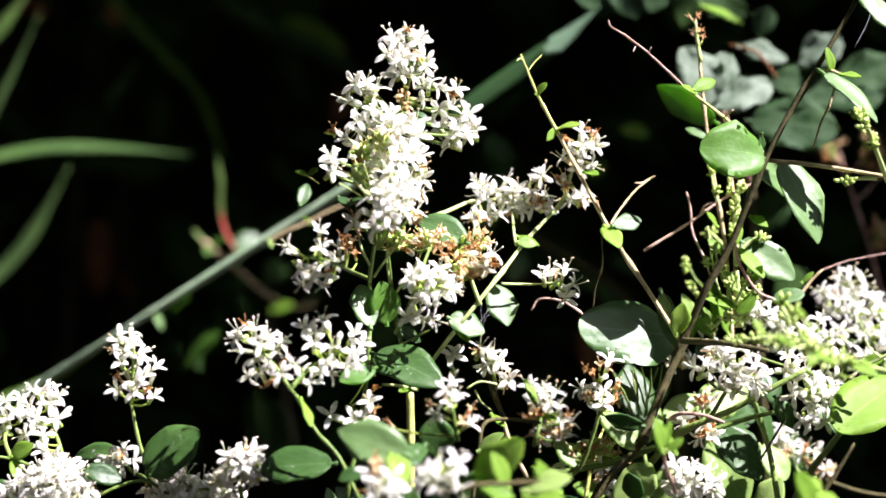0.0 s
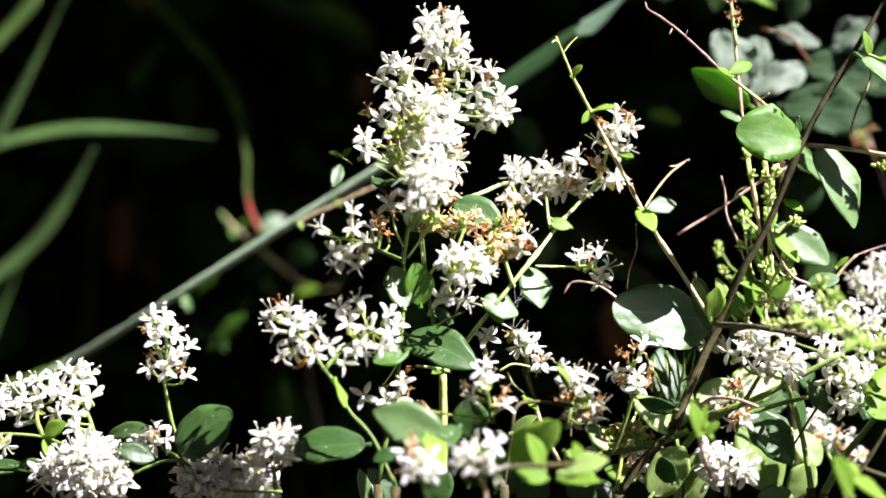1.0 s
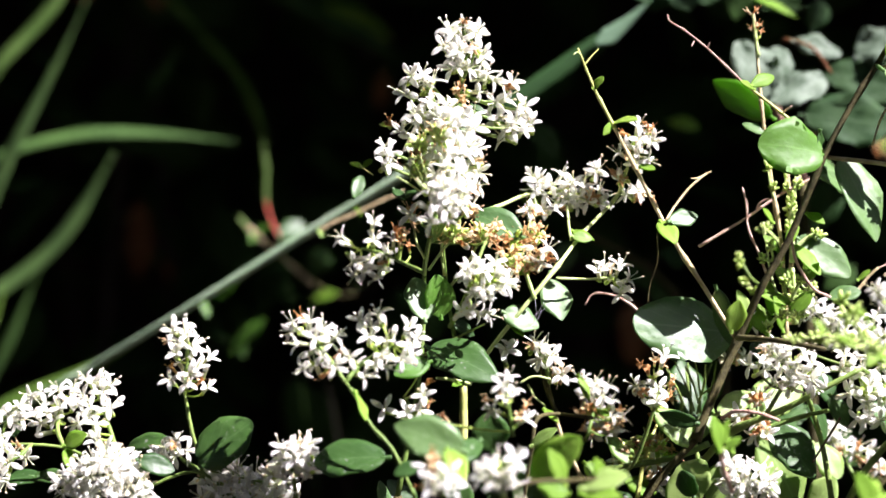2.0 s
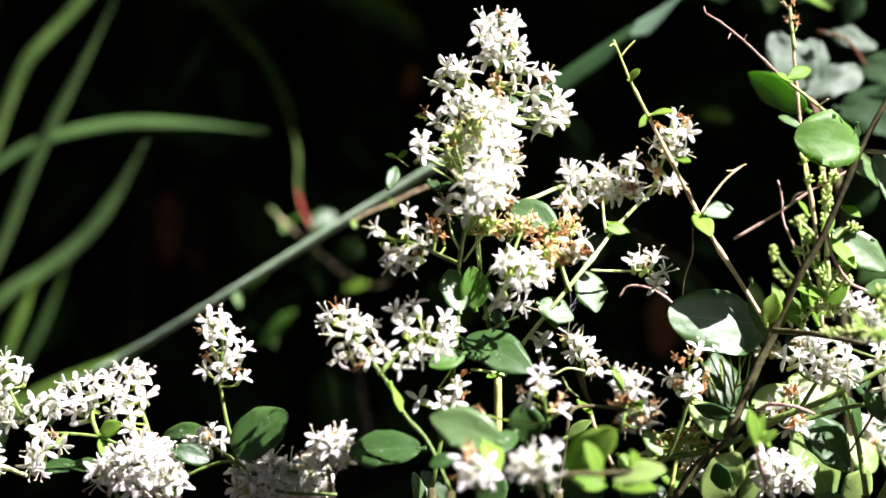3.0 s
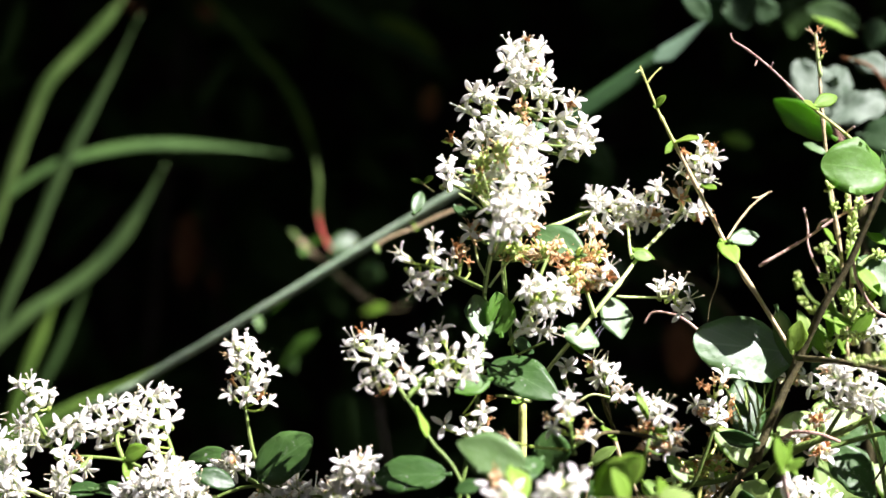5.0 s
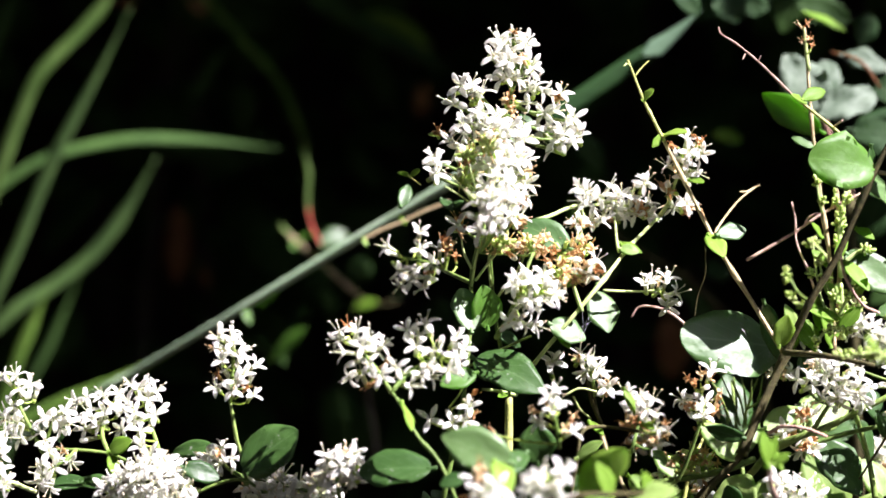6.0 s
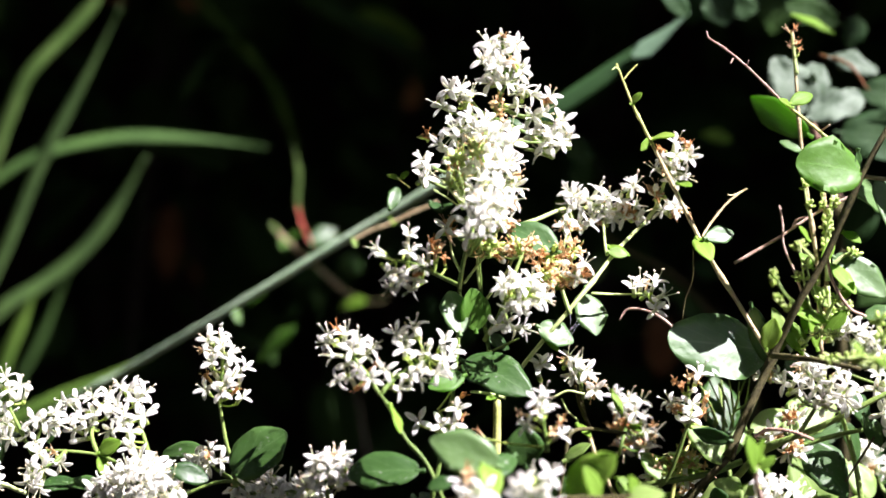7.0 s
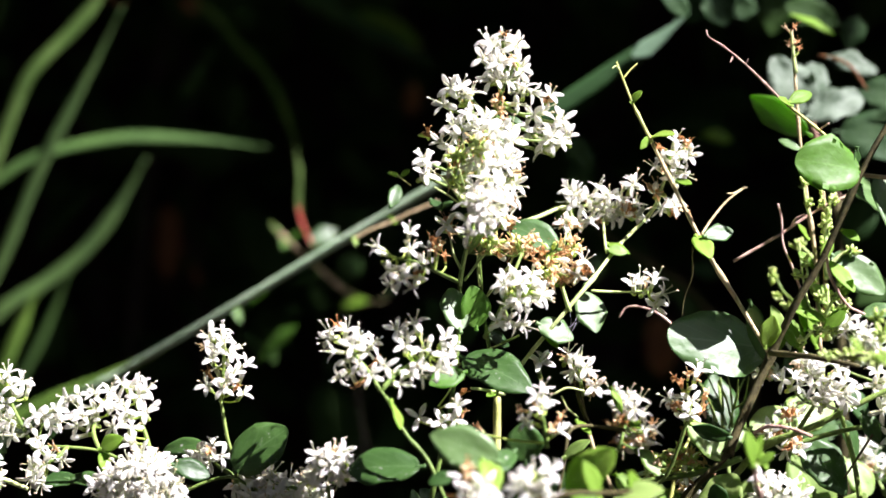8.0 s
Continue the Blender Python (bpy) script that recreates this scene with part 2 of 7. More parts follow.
def sheet(verts, faces, uvs, centre, across, up, half, thick, cols=6, cup=0.0, wave=0.0, rng=random):
    """Adds a thin solid sheet: centre line, a cross and an up vector and a half width at each row. cup lifts its edges."""
    start = len(verts)
    rows, width = len(centre), cols + 1
    for sign in (1, -1):
        for i in range(rows):
            for j in range(width):
                s = 2 * j / cols - 1
                lift = cup * abs(s) * half[i] + (wave * half[i] * math.sin(i * 1.3 + j * 2.1 + rng.random()) if 0 < i < rows - 1 else 0) * (abs(s) > 0.5)
                verts.append(centre[i] + across[i] * (s * half[i]) + up[i] * (lift + sign * thick / 2))
                uvs.append((j / cols, i / (rows - 1)))
    def vid(sign, i, j):
        return start + (0 if sign > 0 else rows * width) + i * width + j
    for i in range(rows - 1):
        for j in range(cols):
            faces.append((vid(1, i, j), vid(1, i, j + 1), vid(1, i + 1, j + 1), vid(1, i + 1, j)))
            faces.append((vid(-1, i + 1, j), vid(-1, i + 1, j + 1), vid(-1, i, j + 1), vid(-1, i, j)))
        for j, flip in ((0, False), (cols, True)):
            q = (vid(1, i, j), vid(1, i + 1, j), vid(-1, i + 1, j), vid(-1, i, j))
            faces.append(tuple(reversed(q)) if flip else q)
    for i, flip in ((0, True), (rows - 1, False)):
        for j in range(cols):
            q = (vid(1, i, j), vid(1, i, j + 1), vid(-1, i, j + 1), vid(-1, i, j))
            faces.append(tuple(reversed(q)) if flip else q)


def leaf_mesh(verts, faces, uvs, base, tip, width, face, bend=0.12, cup=0.12, rows=13, cols=6, thick=0.00025, blunt=0.52, rng=random, point=None, wave=0.08):
    base, tip = Vector(base), Vector(tip)
    point = rng.uniform(0.25, 0.7) if point is None else point
    d = tip - base
    length = d.length
    d.normalize()
    n = Vector(face)
    n = (n - d * n.dot(d)).normalized()
    side = n.cross(d).normalized()
    turn, lop = rng.uniform(0, 6.28), rng.uniform(0.86, 1.08)
    full, twist = rng.uniform(1.9, 2.3), rng.uniform(-0.35, 0.35)
    centre, across, up, half = [], [], [], []
    for i in range(rows):
        v = 0.5 - 0.5 * math.cos(math.pi * i / (rows - 1))
        lift = bend * length * (0.25 - (v - 0.5) ** 2) * 1.6
        slope = -bend * 3.2 * (v - 0.5)
        centre.append(base + d * (v * length) + n * lift)
        up.append((n - d * slope).normalized())
        a = twist * (v - 0.3)
        across.append(side * math.cos(a) + n * math.sin(a))
        uneven = 1 + 0.05 * math.sin(v * 9 + turn) + 0.03 * math.sin(v * 17 + 2 * turn)
        near = min(1.0, (1 - v) / 0.45)
        drawn = 1 - point * (1 - near * (2 - near))
        half.append(max(0.012 * width, 0.5 * width * uneven * drawn * max(0.0, 1 - abs(2 * v ** lop - 1) ** full) ** blunt))
    sheet(verts, faces, uvs, centre, across, up, half, thick, cols, cup, wave, rng)


def leaf(parent, base, tip, width, face=(0.2, -0.7, 0.65), bend=0.1, cup=0.12, mat=None, stalk=None, label="", name="leaf", point=None, wave=0.08):
    verts, faces, uvs = [], [], []
    leaf_mesh(verts, faces, uvs, base, tip, width, face, bend, cup, point=point, wave=wave)
    b, t = Vector(base), Vector(tip)
    end = Vector(stalk) if stalk else b - (t - b) * 0.08
    k = len(verts)
    tube(verts, faces, smooth_line([end, b.lerp(end, 0.4), b + (t - b) * 0.06], 3), 0.0006, 0.0004, 6)
    uvs.extend([(0.5, 0.0)] * (len(verts) - k))
    return part(name, verts, faces, mat or LEAF, parent, base, label, None, uvs)


# flowers: a few meshes that all flowers share
def ball(verts, faces, at, axis, ra, rb, rings=4, sides=7):
    axis = Vector(axis).normalized()
    u = axis.orthogonal().normalized()
    v = axis.cross(u)
    pts, rad = [], []
    start = len(verts)
    for i in range(rings + 1):
        a = math.pi * (i + 0.08) / (rings + 0.16)
        c = Vector(at) - axis * (ra * math.cos(a))
        r = rb * math.sin(a)
        for k in range(sides):
            b = 2 * math.pi * k / sides
            verts.append(c + u * (r * math.cos(b)) + v * (r * math.sin(b)))
    for i in range(rings):
        for k in range(sides):
            a, b = start + i * sides + k, start + i * sides + (k + 1) % sides
            faces.append((a, b, b + sides, a + sides))
    faces.append(tuple(start + k for k in reversed(range(sides))))
    faces.append(tuple(start + rings * sides + k for k in range(sides)))


SHAPE = (0.48, 0.78, 1.0, 1.06, 0.96, 0.70, 0.20)


def flower_mesh(name, rng, opened, reflex, petal=0.0031, wide=0.00060, kind="open"):
    """Four petals on a short tube in a green cup, two stamens; closed or withered by kind."""
    verts, faces, slots, uvs = [], [], [], []

    def close(slot):
        slots.extend([slot] * (len(faces) - len(slots)))
    mats = {"withered": [WITHERED, WITHERED, CALYX, WITHERED], "spent": [WITHERED, BUD, CALYX, ANTHER]}.get(kind, [PETAL, CREAM, CALYX, ANTHER])
    tube(verts, faces, [Vector((0, 0, -0.0024)), Vector((0, 0, -0.0012)), Vector((0, 0, 0.0001))], 0.00045, 0.0006, 7)
    close(1)
    ball(verts, faces, (0, 0, -0.0026), (0, 0, 1), 0.0008, 0.00062, 3, 7)
    close(2)
    if kind in ("open", "withered"):
        for i in range(4):
            a = math.pi / 2 * i + rng.uniform(-0.16, 0.16)
            out, side = Vector((math.cos(a), math.sin(a), 0)), Vector((-math.sin(a), math.cos(a), 0))
            lean = opened + rng.uniform(-0.18, 0.18)
            curl = reflex + rng.uniform(-0.25, 0.25)
            if kind == "withered":
                lean, curl = rng.uniform(0.2, 1.3), rng.uniform(-1.8, 2.2)
                side = (side + Vector((0, 0, rng.uniform(-0.7, 0.7)))).normalized()
            p = out * 0.0003
            centre, across, up, half = [], [], [], []
            rows = len(SHAPE)
            for r in range(rows):
                v = r / (rows - 1)
                ang = lean + curl * v
                d = Vector((0, 0, 1)) * math.cos(ang) + out * math.sin(ang)
                centre.append(p.copy())
                across.append(side)
                up.append((d.cross(side)).normalized() * -1)
                half.append(wide * SHAPE[r])
                p = p + d * (petal / (rows - 1) * (0.75 if kind == "withered" else 1))
            sheet(verts, faces, uvs, centre, across, up, half, 0.00016, 4, -0.22, 0.06)
        close(0)
        for k in range(2):
            a = rng.uniform(0, 6.28) if k == 0 else a + math.pi + rng.uniform(-0.5, 0.5)
            o = Vector((math.cos(a), math.sin(a), 0))
            end = o * rng.uniform(0.0006, 0.0014) + Vector((0, 0, rng.uniform(0.0022, 0.0038)))
            tube(verts, faces, smooth_line([o * 0.0002, o * 0.0004 + Vector((0, 0, 0.0010)), end], 3), 0.00013, 0.00011, 5)
            close(1 if kind == "open" else 0)
            ball(verts, faces, end, o + Vector((0, 0, 0.6)), 0.00042, 0.00022, 3, 6)
            close(3)
    elif kind == "spent":
        for k in range(2):
            a = rng.uniform(0, 6.28)
            end = Vector((math.cos(a) * 0.0005, math.sin(a) * 0.0005, rng.uniform(0.0012, 0.0022)))
            tube(verts, faces, smooth_line([Vector((0, 0, 0)), end * 0.6, end], 2), 0.00016, 0.00012, 5)
            close(0 if k else 1)
    elif kind == "closed":
        ball(verts, faces, (0, 0, 0.0006), (0, 0, 1), 0.0012, 0.00072, 6, 9)
        close(0)
    me = bpy.data.meshes.new(name)
    me.from_pydata(verts, [], faces)
    for m in mats:
        me.materials.append(m)
    me.polygons.foreach_set("material_index", slots)
    me.polygons.foreach_set("use_smooth", [True] * len(faces))
    me.update()
    return me


def bud_mesh(name):
    verts, faces = [], []
    ball(verts, faces, (0, 0, 0), (0, 0, 1), 0.00100, 0.00060, 5, 8)
    n = len(faces)
    tube(verts, faces, [Vector((0, 0, -0.0024)), Vector((0, 0, -0.0008))], 0.0003, 0.0004, 6)
    me = bpy.data.meshes.new(name)
    me.from_pydata(verts, [], faces)
    me.materials.append(BUD)
    me.materials.append(STEM_GREEN)
    me.polygons.foreach_set("material_index", [0] * n + [1] * (len(faces) - n))
    me.polygons.foreach_set("use_smooth", [True] * len(faces))
    me.update()
    return me


frng = random.Random(4)
OPEN = [flower_mesh("flower", frng, 1.15, 0.5), flower_mesh("flower", frng, 1.0, 0.9), flower_mesh("flower", frng, 1.3, 0.35), flower_mesh("flower", frng, 1.25, 0.6),
        flower_mesh("flower", frng, 1.1, 1.3), flower_mesh("flower", frng, 1.2, 0.9), flower_mesh("flower", frng, 0.7, 0.7)]
SPENT = [flower_mesh("spent_calyx", frng, 0, 0, kind="spent") for _ in range(2)]
CLOSED = [flower_mesh("flower_bud", frng, 0, 0, kind="closed")]
DRY = [flower_mesh("withered_flower", frng, 0, 0, kind="withered") for _ in range(4)]
GREEN_BUD = [bud_mesh("green_bud")]
KINDS = {"o": ("flower", OPEN), "c": ("flower_bud", CLOSED), "w": ("withered_flower", DRY), "g": ("green_bud", GREEN_BUD), "s": ("spent_calyx", SPENT)}


def place_flower(parent, at, d, kind, rng, size=1.0):
    name, meshes = KINDS[kind]
    ob = new(name, rng.choice(meshes))
    ob.parent = parent
    ob.location = Vector(at) - ORIGIN[parent]
    ob.rotation_mode = "QUATERNION"
    q = Vector(d).to_track_quat("Z", "Y")
    ob.rotation_quaternion = q @ Euler((0, 0, rng.uniform(0, 6.28))).to_quaternion()
    s = size * rng.uniform(0.92, 1.12) * (0.7 if kind == "w" else 1)
    ob.scale = (s, s, s)
    return ob


def flower_cluster(parent, axis, tufts=(), blooms=(), seed=1, mat=None, radius=0.0006, size=1.0, name="panicle", label=""):
    """A branched stalk with flowers on it. axis: points of its main stalk, from the base up.
    tufts: (centre, half width, half height, kinds), flowers spread over a rounded tuft, one letter a flower;
    blooms: (place, kind), single flowers."""
    rng = random.Random(seed)
    line = smooth_line(axis, 4)
    verts, faces = [], []
    tube(verts, faces, line, radius, radius * 0.6, 7)
    todo, twigs = [], []
    for centre, rx, rz, kinds in tufts:
        c = Vector(centre)
        ry = min(rx, rz) * 1.0
        near = min(line, key=lambda p: (p - (c - Vector((0, 0, rz)))).length)
        foot = c + (near - c).normalized() * min(rz, (near - c).length) * 0.55 + Vector((0, 0.3 * ry, -0.25 * rz))
        if (near - foot).length > 0.002:
            twigs.append([near, near.lerp(foot, 0.5) + Vector((0, 0, -0.001)), foot])
        got = []
        gap = 0.0019 if "g" in kinds else 0.0027 if "s" in kinds else 0.0049 * size
        for k in kinds:
            best, room = None, -1
            for _ in range(24):
                d = Vector((rng.gauss(0, 1), rng.gauss(-0.35, 0.8), rng.gauss(0.1, 1))).normalized()
                r = rng.uniform(0.45, 1.0) ** 0.6
                p = c + Vector((d.x * rx, d.y * ry, d.z * rz)) * r
                free = min(((p - q).length for q in got), default=1)
                if free > room:
                    best, room, bd = p, free, d
                if free > gap:
                    break
            got.append(best)
            todo.append((best, bd, k, foot))
    for p, k in blooms:
        p = Vector(p)
        near = min(line, key=lambda q: (q - p).length + 0.4 * max(0, q.z - p.z + 0.003))
        todo.append((p, (p - near).normalized(), k, near))
    stalk = part(name, verts, faces, mat or STEM_GREEN, parent, line[0], label)
    for pts in twigs:
        verts, faces = [], []
        tube(verts, faces, smooth_line(pts, 3), radius * 0.6, radius * 0.45, 6)
        part("branchlet", verts, faces, mat or STEM_GREEN, stalk, pts[0])
    for p, d, k, foot in todo:
        way = (d * 0.85 + Vector((0.12, -0.6, 0.28)) + Vector((rng.gauss(0, 0.3), rng.gauss(0, 0.3), rng.gauss(0, 0.3)))).normalized()
        if k == "g":
            way = (d + Vector((0, -0.2, 0.5))).normalized()
        place_flower(stalk, p, way, k, rng, size)
        end = p - way * 0.0028 * size
        verts, faces = [], []
        tube(verts, faces, smooth_line([foot, foot.lerp(end, 0.55) - Vector((0, 0, 0.0004)), end], 2), 0.0003, 0.00024, 5)
        part("pedicel", verts, faces, CALYX, stalk, foot)
    return stalk


def grass_blade(pts, width, label, mat, fold=0.25, group="long grass blades", taper=0.3, start=0.6, root=None, face=(-0.15, -0.8, 0.6)):
    """One long folded blade as a thing with its midrib line; root: the place where it grows from the ground."""
    line = smooth_line(pts, 8)
    low = []
    if root:
        a, c = Vector(root), line[0]
        b = c + (line[0] - line[1]).normalized() * 0.12
        low = [a.lerp(b, u).lerp(b.lerp(c, u), u) for u in (k / 12 for k in range(12))]
    below = len(low)
    line = low + line
    verts, faces, uvs = [], [], []
    across, up, half = [], [], []
    for i, p in enumerate(line):
        d = (line[min(i + 1, len(line) - 1)] - line[max(i - 1, 0)]).normalized()
        n = Vector(face)
        n = (n - d * n.dot(d)).normalized()
        s = n.cross(d)
        v = max(0, i - below) / (len(line) - below - 1)
        across.append(s)
        up.append(n)
        half.append(0.5 * width * max(0.06, min(1, (start + (1 - start) * v / 0.25) if v < 0.25 else 1, (1 - v) / taper)))
    sheet(verts, faces, uvs, line, across, up, half, 0.0003, 4, -fold, 0.0)
    ob = thing("sedge", line[0], label, "grass", group)
    part("blade", verts, faces, mat, ob, line[0], "", None, uvs)
    verts, faces = [], []
    tube(verts, faces, [p - n * (0.00012 + fold * 0.0) for p, n in zip(line, up)], width * 0.035, width * 0.012, 6)
    part("midrib", verts, faces, mat, ob, line[0])
    return ob


def leaf_mass(name, label, mat, seed, count, spot, size, kind="stuff", category="foliage", stems=(), parent=None):
    """Many leaves in one mesh: spot(rng) gives a place, size a range of lengths; stems: (points, thickness) of woody stems among them."""
    rng = random.Random(seed)
    verts, faces, uvs = [], [], []
    for _ in range(count):
        p = Vector(spot(rng))
        d = Vector((rng.gauss(0, 1), rng.gauss(0, 0.6), rng.gauss(-0.2, 0.7))).normalized()
        length = rng.uniform(*size)
        f = Vector((rng.gauss(0, 0.6), -0.6 + rng.gauss(0, 0.5), 0.7 + rng.gauss(0, 0.3)))
        leaf_mesh(verts, faces, uvs, p, p + d * length, length * rng.uniform(0.45, 0.65), f, rng.uniform(0.05, 0.3), 0.15, 5, 2, 0.0004, 0.5, rng, 0.3, 0.05)
    slots = [0] * len(faces)
    for pts, thick in stems:
        tube(verts, faces, smooth_line(pts, 4), thick, thick * 0.35, 8, 0.08, rng)
    slots += [1] * (len(faces) - len(slots))
    uvs += [(0.5, 0.5)] * (len(verts) - len(uvs))
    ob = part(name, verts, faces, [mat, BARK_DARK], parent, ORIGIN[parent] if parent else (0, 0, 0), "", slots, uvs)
    return ob if parent else tagged(ob, label, category, "", kind)


def rooted(parent, top, foot, r0, r1, mat=None):
    """The lower stem of a branch, from the ground up to where its visible part begins."""
    a, b = Vector(foot), Vector(top)
    mid = a.lerp(b, 0.55) + Vector((0.012, 0.01, 0))
    return stem(parent, "lower_stem", [a, mid, b], r0, r1, mat or BARK)


# ---- ground ----
verts, faces = [], []
xs = [-200, -40, -8, -3] + [-2 + 0.1 * i for i in range(41)] + [3, 8, 40, 200]
ys = [-200, -40, -8, -2] + [-1 + 0.1 * i for i in range(41)] + [4, 8, 40, 200]
for y in ys:
    for x in xs:
        # added bank that closes the place behind the thicket
        rise = min(1, max(0, (y - 1.15) / 0.75))
        near = abs(x) < 3 and -2 < y < 4
        bump = (noise.noise(Vector((x * 2.3, y * 2.3, 0))) * 0.06 + noise.noise(Vector((x * 9, y * 9, 3))) * 0.02) if near else 0
        verts.append((x, y, -0.52 + 2.4 * rise * rise * (3 - 2 * rise) + bump))
w = len(xs)
for j in range(len(ys) - 1):
    for i in range(w - 1):
        faces.append((j * w + i, j * w + i + 1, (j + 1) * w + i + 1, (j + 1) * w + i))
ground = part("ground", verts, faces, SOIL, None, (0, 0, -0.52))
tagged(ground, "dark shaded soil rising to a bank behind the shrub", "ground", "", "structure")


# main flowering shoot, tall panicle

branch = thing("privet_branch", (-0.0023, -0.01, -0.0515), "privet branch with tall white flower panicle and browning lower flowers", "shrub branch", "flowering privet branches", "")
stem(branch, "stem", [(-0.0074, -0.01, -0.0526), (-0.0029, -0.008, -0.0273), (-0.0015, -0.006, -0.0085), (-0.0014, -0.008, 0.0023), (0.0005, -0.012, 0.0116)], 0.00067, 0.00047, STEM_GREEN, nodes=(0.55,))
rooted(branch, (-0.0074, -0.01, -0.0526), (-0.002, 0.01, -0.53), 0.0022, 0.0011)
stem(branch, "stem", [(0.008, -0.009, -0.0528), (0.0081, -0.009, -0.0394), (0.008, -0.009, -0.026)], 0.00105, 0.00095, STEM_OLIVE)
rooted(branch, (0.008, -0.009, -0.0528), (0.014, 0.011, -0.53), 0.0022, 0.0011)
stem(branch, "stem", [(0.008, -0.009, -0.026), (0.0046, -0.004, -0.0086), (0.0033, -0.008, 0.0023), (0.0026, -0.012, 0.0103)], 0.00054, 0.0004, STEM_GREEN)
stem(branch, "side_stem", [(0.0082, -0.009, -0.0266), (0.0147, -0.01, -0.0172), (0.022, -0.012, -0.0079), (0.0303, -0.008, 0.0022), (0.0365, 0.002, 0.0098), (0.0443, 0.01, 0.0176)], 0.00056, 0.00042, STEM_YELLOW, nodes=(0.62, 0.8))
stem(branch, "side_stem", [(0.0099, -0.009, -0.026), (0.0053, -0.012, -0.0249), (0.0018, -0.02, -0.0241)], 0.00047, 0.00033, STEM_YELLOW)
stem(branch, "side_stem", [(-0.0014, -0.01, -0.0192), (0.0073, -0.015, -0.0144), (0.0127, -0.02, -0.0116)], 0.00033, 0.00026, STEM_GREEN)
flower_cluster(branch, [(0.0004, -0.01, 0.0077), (0.002, -0.006, 0.0226), (0.0047, 0, 0.038), (0.0085, 0.002, 0.050)], tufts=[((0.0051, 0.0000, 0.0586), 0.00191, 0.00137, "ooo"), ((0.0096, 0.0000, 0.0583), 0.00219, 0.00191, "oooo"), ((0.0032, -0.0020, 0.0545), 0.00136, 0.00163, "oo"), ((0.0065, -0.0040, 0.0529), 0.00217, 0.00136, "oooc"), ((0.0119, 0.0020, 0.0524), 0.00137, 0.00137, "oo"), ((0.0064, -0.0020, 0.0496), 0.00245, 0.00109, "ooo"), ((0.0130, 0.0030, 0.0478), 0.00192, 0.00082, "ooo"), ((0.0105, 0.0020, 0.0442), 0.00082, 0.00082, "o"), ((0.0073, 0.0000, 0.0610), 0.00041, 0.00041, "w"), ((0.0103, -0.0040, 0.0537), 0.00054, 0.00054, "w"), ((0.0190, 0.0060, 0.0467), 0.00083, 0.00083, "ow"), ((0.0166, 0.0040, 0.0421), 0.00165, 0.00110, "oo"), ((0.0220, 0.0060, 0.0403), 0.00166, 0.00111, "oo"), ((0.0157, 0.0060, 0.0381), 0.00138, 0.00111, "oo"), ((0.0201, 0.0040, 0.0357), 0.00248, 0.00165, "oooo"), ((0.0243, 0.0070, 0.0359), 0.00083, 0.00111, "o"), ((0.0182, 0.0060, 0.0334), 0.00138, 0.00083, "oc"), ((-0.0036, -0.0060, 0.0470), 0.00162, 0.00108, "ooo"), ((-0.0057, -0.0060, 0.0433), 0.00108, 0.00108, "oc"), ((-0.0006, -0.0050, 0.0458), 0.00108, 0.00081, "oo"), ((-0.0011, -0.0060, 0.0441), 0.00108, 0.00135, "ssss"), ((0.0067, -0.0020, 0.0438), 0.00082, 0.00109, "www"), ((0.0080, -0.0020, 0.0405), 0.00082, 0.00095, "ww"), ((0.0013, -0.0180, 0.0385), 0.00448, 0.00105, "oooooc"), ((-0.0030, -0.0180, 0.0366), 0.00184, 0.00158, "ooo"), ((0.0050, -0.0200, 0.0356), 0.00367, 0.00184, "oooocc"), ((0.0092, -0.0180, 0.0345), 0.00158, 0.00211, "ooo"), ((0.0021, -0.0330, 0.0318), 0.00255, 0.00204, "sssssssssssssssscccc"), ((-0.0022, -0.0320, 0.0300), 0.00200, 0.00140, "sssssssssswc"), ((-0.0060, -0.0140, 0.0329), 0.00133, 0.00133, "oo"), ((0.0076, -0.0220, 0.0294), 0.00261, 0.00157, "oooow"), ((0.0038, -0.0300, 0.0274), 0.00386, 0.00129, "ooooocc"), ((-0.0035, -0.0240, 0.0289), 0.00156, 0.00104, "oc"), ((-0.0030, -0.0270, 0.0250), 0.00300, 0.00240, "sssssssssssssscc"), ((-0.0109, -0.0060, 0.0295), 0.00135, 0.00108, "oo"), ((-0.0107, -0.0060, 0.0259), 0.00081, 0.00081, "oc"), ((-0.0099, -0.0040, 0.0360), 0.00068, 0.00068, "ww"), ((0.0102, -0.0180, 0.0260), 0.00132, 0.00264, "ooow"), ((0.0099, -0.0180, 0.0204), 0.00132, 0.00105, "oow"), ((0.0047, -0.0400, 0.0225), 0.00355, 0.00152, "ooooocc"), ((0.0013, -0.0420, 0.0187), 0.00229, 0.00127, "ooocc"), ((0.0057, -0.0440, 0.0184), 0.00305, 0.00152, "oooooc"), ((0.0002, -0.0420, 0.0148), 0.00180, 0.00103, "oc"), ((0.0051, -0.0460, 0.0146), 0.00255, 0.00127, "oooc"), ((0.0019, -0.0450, 0.0120), 0.00154, 0.00103, "oo"), ((0.0093, -0.0260, 0.0151), 0.00104, 0.00156, "owww"), ((-0.0043, -0.0120, 0.0139), 0.00107, 0.00187, "owwww"), ((0.0055, -0.0200, 0.0101), 0.00341, 0.00184, "ssssswww"), ((0.0117, -0.0140, 0.0095), 0.00213, 0.00213, "sssswww")], seed=11, radius=0.0008, size=1.07)

